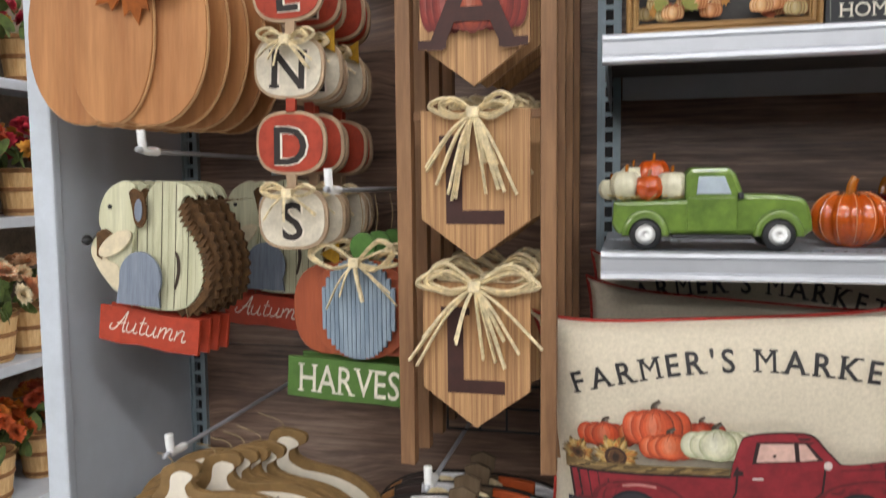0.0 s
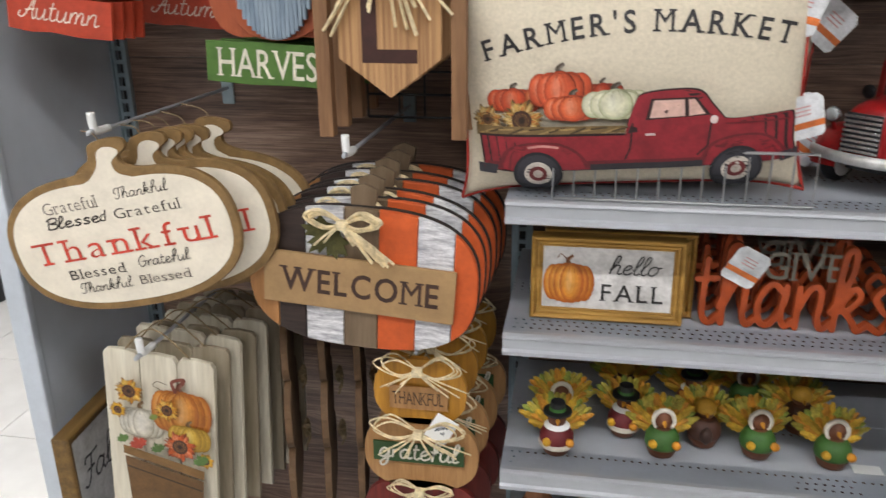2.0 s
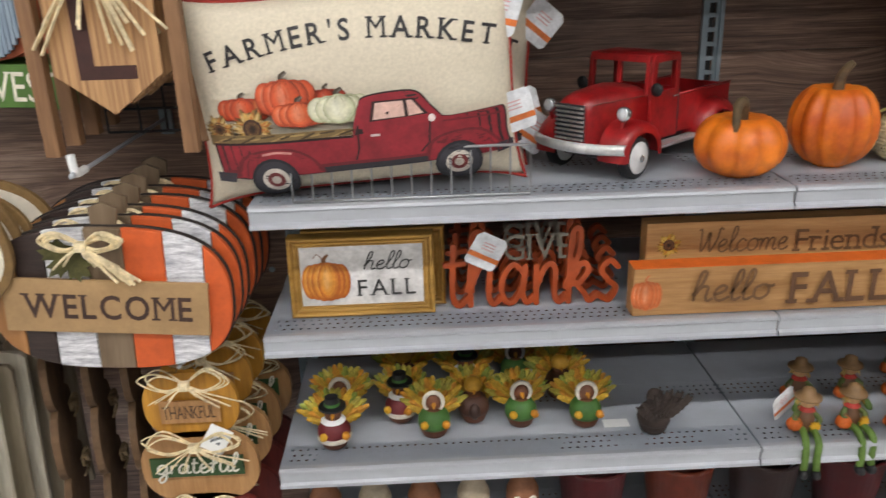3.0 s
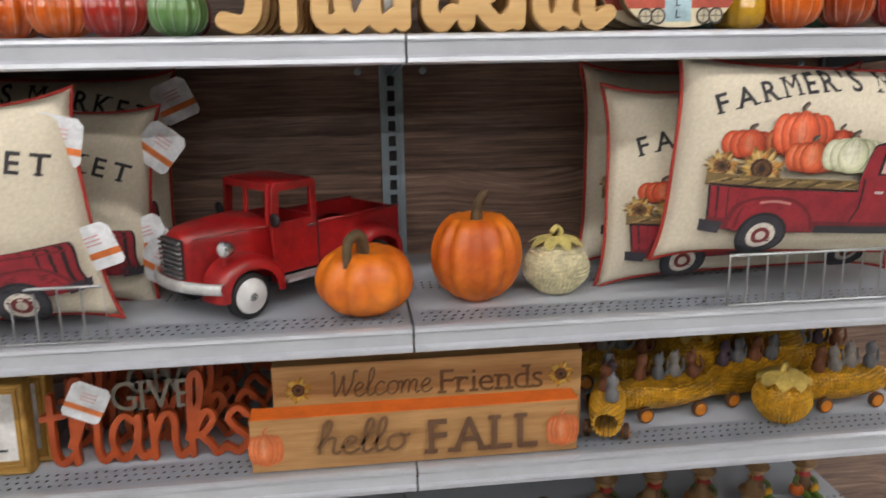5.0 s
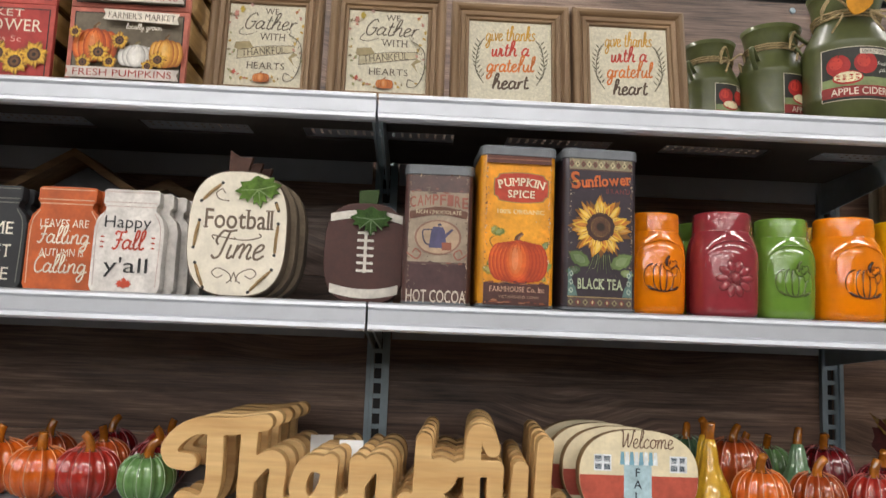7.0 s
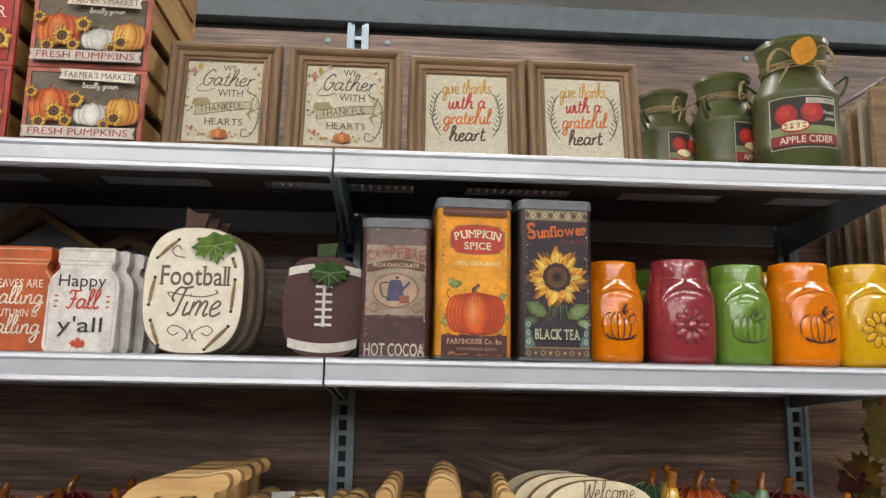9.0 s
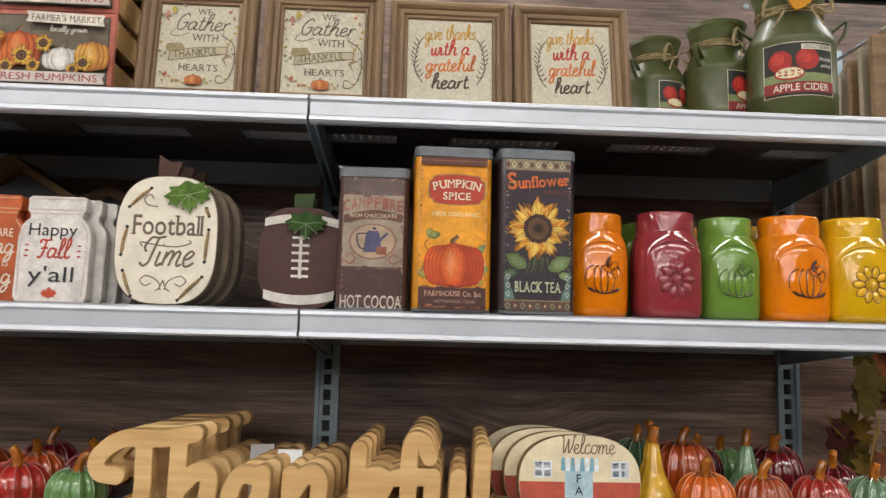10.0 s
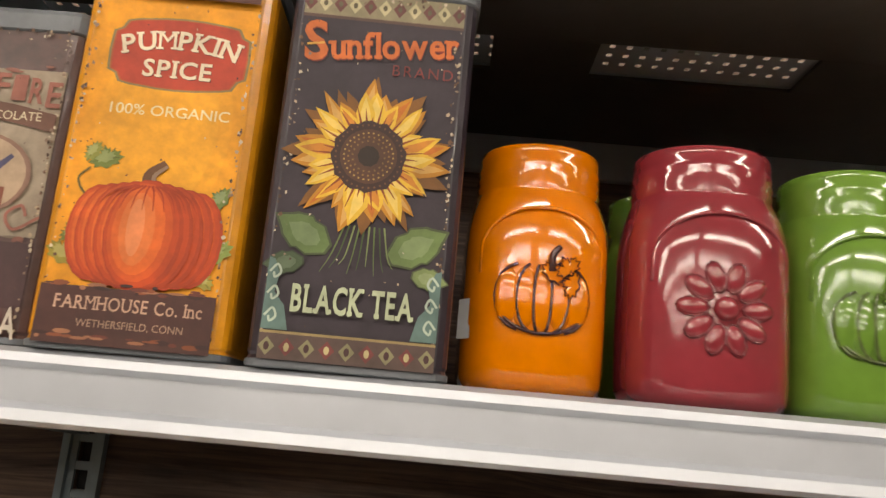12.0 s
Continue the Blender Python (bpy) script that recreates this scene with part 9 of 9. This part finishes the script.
RIM = slab_mesh("board", [plaque_loop(0.372, 0.215)], 0.010, 0.0012)
FACE = slab_mesh("white_face", [plaque_loop(0.372, 0.215, 0.0115)], 0.0014, 0.0004)
for k in range(6):
    t = thing("pumpkin_plaque", (-0.577 + (0.034 if k else 0) + 0.004 * k, 0.905 + (0, 0.040, 0.056, 0.070, 0.088, 0.145)[k], 0.985 + 0.002 * k), "white pumpkin plaque with a brown rim and grateful thankful words", "plaque", "thankful plaques", (0, 0, 4, -3, 0, 2)[k], 0, (-12, -11, -6, -3, 2, 4)[k])
    link_mesh("board", RIM, PRIM, t)
    link_mesh("white_face", FACE, PFACE, t, pose(0, -0.0012, 0))
    if k < 2:
        a = Art(-0.0017, 0.0001)
        a.serif("Grateful", -0.062, 0.060, 0.018, "6a6058", w=0.088, gap=0.16, fat=-0.012)
        script_art(a, "Thankful", 0.055, 0.061, 0.086, "3a342e", xh=0.008, weight=0.11)
        script_art(a, "Blesse", -0.066, 0.034, 0.092, "3a342e", xh=0.0085, weight=0.13)
        a.text("d", -0.014, 0.037, 0.016, "3a342e", shear=0.3)
        a.serif("Grateful", 0.056, 0.036, 0.015, "3a342e", w=0.104, gap=0.2, fat=-0.008)
        a.serif("Thankful", -0.002, -0.005, 0.034, "cf4430", w=0.292, gap=0.3, fat=-0.006, thin=0.10, foot=0.2)
        a.serif("Blessed", -0.055, -0.043, 0.015, "3a342e", w=0.092, gap=0.2, fat=-0.006)
        script_art(a, "Grateful", 0.056, -0.042, 0.084, "3a342e", xh=0.0085, weight=0.12)
        script_art(a, "Thankful", -0.050, -0.069, 0.088, "3a342e", xh=0.008, weight=0.11)
        a.serif("Blessed", 0.050, -0.066, 0.014, "5a5048", w=0.082, gap=0.16, fat=-0.01)
        a.put("lettering", t)
    loop_string(t, [(0.018, 0.005, 0.125), (0.010, 0.006, 0.15), (-0.010 - 0.004 * k, 0.010, 0.158)])


# WELCOME pumpkins
def clip_band(loop, x0, x1):
    """The part of a convex outline between two uprights, with its ends slightly rounded."""
    def cutx(lp, x, keep):
        out = []
        for p, q in zip(lp, lp[1:] + lp[:1]):
            a, b = (p[0] - x) * keep, (q[0] - x) * keep
            if a >= 0:
                out.append(p)
            if a * b < 0:
                f = (x - p[0]) / (q[0] - p[0])
                out.append((x, p[1] + f * (q[1] - p[1])))
        return out
    return cutx(cutx(loop, x0, 1), x1, -1)


W_TAN, W_DK, W_WH, W_TP, W_OR = wood("w_tan", "b5814e", "9a6a3a", "z", size=4), wood("w_dark", "3c2c27", "20150f", "x", size=6, bump=0.4), surf("w_white", "f2f2f4", rough=0.7, vary=0.3, size=9, bump=0.5, grain=(3, 9, 16), dark="9a9aa2"), wood("w_taupe", "7d6a54", "66543f", "z", size=4), surf("w_orange", "cc5a24", rough=0.65, vary=0.1, size=30)
BANDS = ((-0.175, -0.1275, W_TAN), (-0.127, -0.0845, W_DK), (-0.084, -0.0265, W_WH), (-0.026, 0.0255, W_TP), (0.026, 0.0825, W_OR), (0.083, 0.1365, W_WH), (0.137, 0.175, W_OR))
OUT = ell(0, -0.014, 0.173, 0.110, 72, p=2.75)
WEDGE = surf("painted_dark_edge", "2a211d", rough=0.7, vary=0.2, size=20)
WRIM = slab_mesh("dark_edge", [[(x * 1.014, (z + 0.014) * 1.02 - 0.014) for x, z in OUT]], 0.007, 0.001)
BM = [slab_mesh("plank", [clip_band(OUT, a, b)], 0.010, 0.0022) for a, b, _ in BANDS]
for k in range(6):
    t = thing("welcome_pumpkin", (-0.238 + 0.004 * k, 0.962 + 0.038 * k, 0.931 + 0.004 * k), "striped orange, white and brown wooden pumpkin with a welcome board", "pumpkin sign", "welcome pumpkins", (0, 2, -2, 1, 0, 3)[k], 0, (3, 2, 3, 1, 3, 2)[k])
    for me, (a, b, m) in zip(BM, BANDS):
        link_mesh("plank", me, m, t)
    link_mesh("dark_edge", WRIM, WEDGE, t, pose(0, 0.0085, 0))
    slab("stem", [[(-0.018, 0.080), (0.016, 0.080), (0.020, 0.122), (0.0, 0.130), (-0.020, 0.122)]], 0.008, W_TP, t, y=0.011)
    bd = slab("welcome_board", [rect(-0.146, 0.142, -0.062, 0.020)], 0.006, surf("kraft_board", "a5855c", rough=0.7, vary=0.08, size=40), t, "tan board lettered welcome", y=-0.0085, m=pose(0, 0, 0, 0, 1.5))
    if k < 1:
        a = Art(-0.0088, 0.0001)
        a.serif("WELCOME", 0.0008, -0.0216, 0.036, "8a6a4a", w=0.236, gap=0.2, fat=0.012, foot=0.2, thin=0.07)
        a.serif("WELCOME", 0.0, -0.021, 0.036, "412a20", w=0.236, gap=0.2, fat=0.016, foot=0.2, thin=0.07)
        a.put("lettering", bd)
    slab("cloth_leaf", [leaf_loop(0, 0, 0.046, 160)], 0.002, surf("olive_cloth", "5c5a34", rough=0.95, vary=0.3, size=60, bump=0.4), t, "olive cloth leaf", m=pose(-0.050, -0.012, 0.052, 0, 25, 10), bevel=0.0004)
    bow(t, (-0.022, -0.014, 0.076), 0.115, 22, 61 + k, drop=0.5, thick=1.9, lean=0.52)

# sunflower boards
BARN = wood("whitewashed_board", "e0dac8", "c0b7a2", "z", size=3, bump=0.3)
BACKB = wood("grey_board_back", "a59a86", "82765f", "z", size=3, bump=0.2)


def sun_board(at, k, ry):
    t = thing("sunflower_board", at, "whitewashed plank board painted with sunflowers and pumpkins, hanging", "board sign", "sunflower boards", (0, 3, -3, 2, 0, 3, -2, 1)[k], 0, ry)
    for j in range(3):
        x0 = -0.094 + 0.063 * j
        top = [(x0 + 0.0615, -0.006), (x0 + 0.055, 0.002), (x0 + 0.03, 0.004), (x0 + 0.006, 0.002), (x0, -0.006)]
        slab("plank", [[(x0, -0.33), (x0 + 0.0615, -0.33)] + top], 0.010, BARN if k == 0 else BACKB if k % 2 else BARN, t, bevel=0.0015)
    part("batten", rbox(-0.085, 0.085, 0.0105, 0.018, -0.06, -0.035, 0.001), BACKB, t)
    if k == 0:
        a = Art(-0.0006, 0.00008)
        art_pumpkin(a, -0.034, -0.125, 0.075, 0.060, ("ddd8ca", "bcb6a4"), "7a5a34", 6, "8a8474")
        art_pumpkin(a, 0.038, -0.092, 0.098, 0.086, ("cf8a3a", "b0661e"), "7a4430", 6, "96501c")
        art_pumpkin(a, 0.052, -0.135, 0.070, 0.050, ("c9a43c", "a8842a"), "7a5a34", 6, "8a6a24")
        a.line(curve_pts([(0.034, -0.052), (0.028, -0.034), (0.048, -0.026), (0.044, -0.036)], 5), 0.006, "7a3c2c")
        a.line(curve_pts([(0.02, -0.04), (0.004, -0.036), (-0.004, -0.044), (0.008, -0.05)], 5), 0.0012, "5a4a34")
        for x, z, r, c in ((-0.046, -0.062, 0.026, ("d6a52c", "b8862a")), (0.018, -0.086, 0.022, ("d6a52c", "b8862a")), (0.038, -0.150, 0.030, ("c9602c", "a8481c")), (-0.066, -0.098, 0.016, ("d6a52c", "b8862a")), (0.082, -0.168, 0.016, ("d6a52c", "b8862a"))):
            art_sunflower(a, x, z, r, c, "4a2c1c", 16)
        for x, z, c, r in ((-0.034, -0.155, "a8402c", 0.02), (0.0, -0.158, "4f6a34", 0.016), (0.074, -0.168, "5a7a3c", 0.018), (-0.060, -0.150, "5a7a3c", 0.014), (-0.004, -0.10, "7a8a3c", 0.010)):
            art_leaf(a, x, z, r, c, 30)
        a.poly([(-0.060, -0.162), (0.080, -0.188), (0.078, -0.205), (-0.060, -0.178)], "7d5c30")
        a.poly([(-0.058, -0.182), (0.078, -0.208), (0.074, -0.30), (-0.050, -0.28)], "6a4c28")
        a.poly([(-0.056, -0.200), (0.076, -0.226), (0.075, -0.229), (-0.056, -0.203)], "3c2a16")
        a.put("painted_picture", t)
    loop_string(t, [(-0.07, 0.004, -0.012), (-0.01, 0.006, 0.045 - 0.003 * k), (0.07, 0.004, -0.012)], 0.0014)
    return t


for k in range(8):
    sun_board((-0.566 + 0.007 * k, 0.935 + 0.036 * k, 0.778 + 0.004 * (k % 3)), k, 5 - 0.5 * k)

# pumpkin totems, some hung edge-on
YELW, TANB, REDB = wood("totem_yellow", "c08a2c", "9a6a1e", "z", size=5), wood("totem_tan", "b58a5a", "966c40", "z", size=5), wood("totem_red", "7a2a22", "5a1c18", "z", size=5)


def totem(at, rz, k, front=True):
    t = thing("pumpkin_totem", at, "stack of three wooden pumpkins with thankful and grateful boards", "pumpkin totem", "pumpkin totems", rz)
    for (z, w, h, m) in ((0.0, 0.150, 0.118, YELW), (-0.115, 0.190, 0.138, TANB), (-0.235, 0.200, 0.140, REDB)):
        slab("pumpkin", [ell(0, z, w / 2, h / 2, 34, p=2.5)], 0.012, m if front else surf("edge_brown", "6a5138", rough=0.8, vary=0.2), t, y=0.0)
    if not front:
        for z in (0.045, -0.066, -0.178):
            bow(t, (0.0, -0.010, z), 0.06, 4, int(91 + k + z * 100), drop=0.5, mat=TWINE)
        return t
    b1 = slab("upper_board", [rect(-0.048, 0.046, -0.028, 0.012)], 0.004, TANB, t, y=-0.006)
    b2 = slab("green_board", [rect(-0.078, 0.072, -0.128, -0.092)], 0.004, surf("dark_green_board", "2c4a22", rough=0.6, vary=0.15), t, "dark green board lettered grateful", y=-0.007)
    a = Art(-0.0063, 0.0001)
    a.serif("THANKFUL", -0.002, -0.008, 0.022, "4a3626", w=0.082, gap=0.1)
    a.put("lettering", b1)
    a = Art(-0.0073, 0.0001)
    script_art(a, "grateful", -0.003, -0.112, 0.132, "e6e2d4", xh=0.017, weight=0.18)
    a.put("lettering", b2)
    bow(t, (0.0, -0.010, 0.045), 0.15, 10, 91 + k, drop=0.35)
    bow(t, (0.0, -0.012, -0.066), 0.17, 12, 95 + k, drop=0.35)
    bow(t, (0.0, -0.010, -0.178), 0.12, 8, 98 + k, drop=0.35)
    loop_string(t, [(-0.02, 0.004, 0.05), (0, 0.004, 0.085), (0.02, 0.004, 0.05)])
    return t


for k in range(4):
    totem((-0.162 + 0.008 * k, 1.0 + 0.07 * k, 0.715 + 0.006 * k), (0, 4, -3, 3)[k], k)
for k, x in enumerate((-0.412, -0.348, -0.288)):
    totem((x, 1.10 + 0.01 * k, 0.735), 107 - 2 * k, 20 + k, False)
tg = thing("price_tag", (-0.125, 0.985, 0.66), "white paper price tag hanging on a totem", "tag", "paper tags", 0, 0, 30)
slab("paper", [rect(-0.019, 0.019, -0.024, 0.024)], 0.0008, WHITE, tg, bevel=0.0001)
a = Art(-0.0006)
for i in range(5):
    for j in range(5):
        if (i * 3 + j * 5) % 4 < 2:
            a.poly(rect(-0.008 + 0.0032 * i, -0.0052 + 0.0032 * i, -0.008 + 0.0032 * j, -0.0052 + 0.0032 * j), "55606a", hold=True)
a.put("printed_marks", tg)
t, a = picture_frame((-0.775, 1.05, 0.36), 0.20, 0.235, 0.022, 0.03, wood("dark_gold_frame", "7d602f", "5a431f", "x", size=4), ink("c9c9c9"), "dark gold wooden frame with a script print, hung sideways", 95, 0, "picture_frame", "hung frames")
script_art(a, "Fall", 0, 0.12, 0.13, "2c2c34", xh=0.03, weight=0.12)
a.put("printed_script", t)

# boards hanging past the shelves, leaves below
for k in range(6):
    t = thing("hanging_board", (1.655 + 0.004 * k, 1.10 + 0.036 * k, 1.78), "weathered grey-brown plank board hanging in a row", "board sign", "weathered hanging boards", -4)
    for j in range(2):
        part("plank", rbox(-0.09 + 0.091 * j, -0.0005 + 0.091 * j, 0, 0.012, 0.0, 0.335 - 0.008 * k, 0.002), BACKB if (k + j) % 2 else KRAFT, t)
    loop_string(t, [(-0.06, 0.006, 0.33), (0, 0.008, 0.40), (0.06, 0.006, 0.33)], 0.0014)
hook(1.655, 2.17, 1.05)
hook(1.655, 1.66, 1.05)
t = thing("leaf_garland", (1.65, 1.18, 1.40), "bunch of yellow and rust artificial autumn leaves", "garland")
rnd = random.Random(12)
LEAFM = []
for c in ("8a6a1c", "7a3a18", "5a1c18", "6a5a1e"):
    me = slab_mesh("leaf", [leaf_loop(0, 0, 0.042)], 0.001, 0.0002)
    me.materials.append(surf("autumn_leaf_" + c, c, rough=0.8, vary=0.3, size=40))
    LEAFM.append(me)
for k in range(60):
    link_mesh("leaf", LEAFM[k % 4], [], t, pose(rnd.uniform(-0.09, 0.09), rnd.uniform(-0.08, 0.08), rnd.uniform(-0.02, 0.26), rnd.uniform(-50, 50), rnd.uniform(0, 360), rnd.uniform(-60, 60)))


# ---- the flower aisle beyond the end panel ----
FX = -2.33
t = thing("flower_gondola", (FX, 0, 0), "grey steel shelving of the flower aisle", "shelving")
for z, d in ((0.235, 0.0), (0.80, 0.02), (1.38, 0.04), (1.93, 0.06)):
    part("deck", rbox(-0.42, -d - 0.016, 1.2, 4.4, z - 0.012, z, 0.001), DECK, t)
    part("front_rail", rbox(-d - 0.0158, -d, 1.2, 4.4, z - 0.040, z + 0.002, 0.004), STEEL, t)
part("back_panel", rbox(-0.45, -0.425, 1.2, 4.4, 0, 2.5, 0), surf("flower_back", "8a7a68", rough=0.8), t)
part("kick_plate", rbox(-0.42, -0.06, 1.2, 4.4, 0.0, 0.19, 0.001), DARKGAP, t)
for k in range(7):
    t = thing("black_bin", (FX - 0.03, 1.75 + 0.36 * k, 0), "black plastic bin with a white label under the flower shelf", "bin", "black bins")
    part("body", rbox(-0.30, 0.0, -0.165, 0.165, 0.003, 0.185, 0.006), BLACK, t)
    part("label", rbox(0.0004, 0.0012, -0.03, 0.03, 0.09, 0.15, 0), WHITE, t, "white paper label")
BASKET = wood("chip_basket", "d9b682", "b98f58", "z", size=5, bump=0.3)
BAND = surf("basket_band", "8a6038", rough=0.8, vary=0.15)
PETALS = {}


def bloom(col, r, n, layers):
    """A full flower head of many small petals; one mesh for each kind."""
    key = (col, r, n)
    if key in PETALS:
        return PETALS[key]
    rnd = random.Random(len(PETALS) + 3)
    bm = bmesh.new()
    for l in range(layers):
        for k in range(n):
            a = 2 * math.pi * (k + 0.5 * l) / n + rnd.uniform(-0.15, 0.15)
            tilt = radians(12 + 68 * l / layers)
            q = r * (1 - 0.45 * l / layers) * rnd.uniform(0.85, 1.1)
            ca, sa = math.cos(a), math.sin(a)
            d = Vector((ca * math.cos(tilt), sa * math.cos(tilt), math.sin(tilt)))
            s = Vector((-sa, ca, 0)) * q * 0.28
            up = Vector((0, 0, r * 0.10 * l / layers))
            p = [up + d * q * 0.1, up + d * q * 0.6 + s, up + d * q, up + d * q * 0.6 - s]
            bm.faces.new([bm.verts.new(v) for v in p])
    me = bpy.data.meshes.new("bloom")
    bm.to_mesh(me)
    bm.free()
    me.materials.append(surf("petal_" + col, col, rough=0.8, vary=0.25, size=30))
    PETALS[key] = me
    return me


GLEAF = slab_mesh("leaf", [ell(0, 0, 0.022, 0.05, 14, p=1.7)], 0.001, 0.0002)
GLEAF.materials.append(surf("leaf_green", "55662c", rough=0.8, vary=0.35, size=30))


def flower_pot(at, r, h, cols, label, seed, fan=1.0):
    t = thing("flower_basket", at, label, "flower arrangement", "potted artificial flowers", seed * 47 % 360)
    part("basket", lathe(bmesh.new(), [(r * 0.74, 0), (r * 0.76, 0.004), (r * 1.0, h), (r * 0.93, h), (r * 0.70, 0.01)], 24, 24, 0.02), BASKET, t)
    for z in (0.1, 0.55, 0.94):
        q = r * (0.75 + 0.25 * z)
        part("band", lathe(bmesh.new(), [(q * 1.0, h * z - 0.008), (q * 1.03, h * z - 0.006), (q * 1.04, h * z + 0.008), (q * 1.01, h * z + 0.010)], 24), BAND, t)
    rnd = random.Random(seed)
    for k in range(22):
        a, e = rnd.uniform(0, 2 * math.pi), rnd.uniform(0.1, 1.4)
        R = r * 1.45 * fan
        p = (R * math.cos(a) * math.cos(e), R * math.sin(a) * math.cos(e), h + 0.04 + R * 1.0 * math.sin(e))
        c = rnd.choice(cols)
        ob = link_mesh("flower", bloom(c, 0.05, 11, 5), [], t, Matrix.Translation(p) @ Vector((p[0], p[1], (p[2] - h) * 0.9)).to_track_quat("Z", "Y").to_matrix().to_4x4())
    for k in range(26):
        a, e = rnd.uniform(0, 2 * math.pi), rnd.uniform(-0.3, 1.0)
        R = r * 1.35 * fan
        link_mesh("leaf", GLEAF, [], t, pose(R * math.cos(a) * math.cos(e), R * math.sin(a) * math.cos(e), h + 0.03 + R * 0.8 * math.sin(e), rnd.uniform(-60, 60), rnd.uniform(-60, 60), rnd.uniform(0, 360)))
    return t


sd = 0
for k in range(7):
    y = 1.72 + 0.27 * k
    for z, cols, nm in ((0.236, (("c9601c", "d2801e", "a8401c"), ("c9701e", "b8501c"))[k % 2], "orange"), (0.801, (("e2b58a", "e8d2a8", "d89a6a"), ("e0a078", "ead8b4"))[k % 2], "cream and peach"), (1.381, (("a8182c", "c02a44", "c98a2c"), ("b82030", "c9502c"))[k % 2], "red"), (1.931, (("b8203c", "d8a02c"), ("c9304c", "c96a2c"))[k % 2], "red and yellow")):
        sd += 1
        flower_pot((FX - 0.16 - 0.02 * (sd % 2), y + 0.03 * (sd % 3), z), 0.105, 0.20, cols, nm + " artificial flowers in a chip-wood basket", sd)
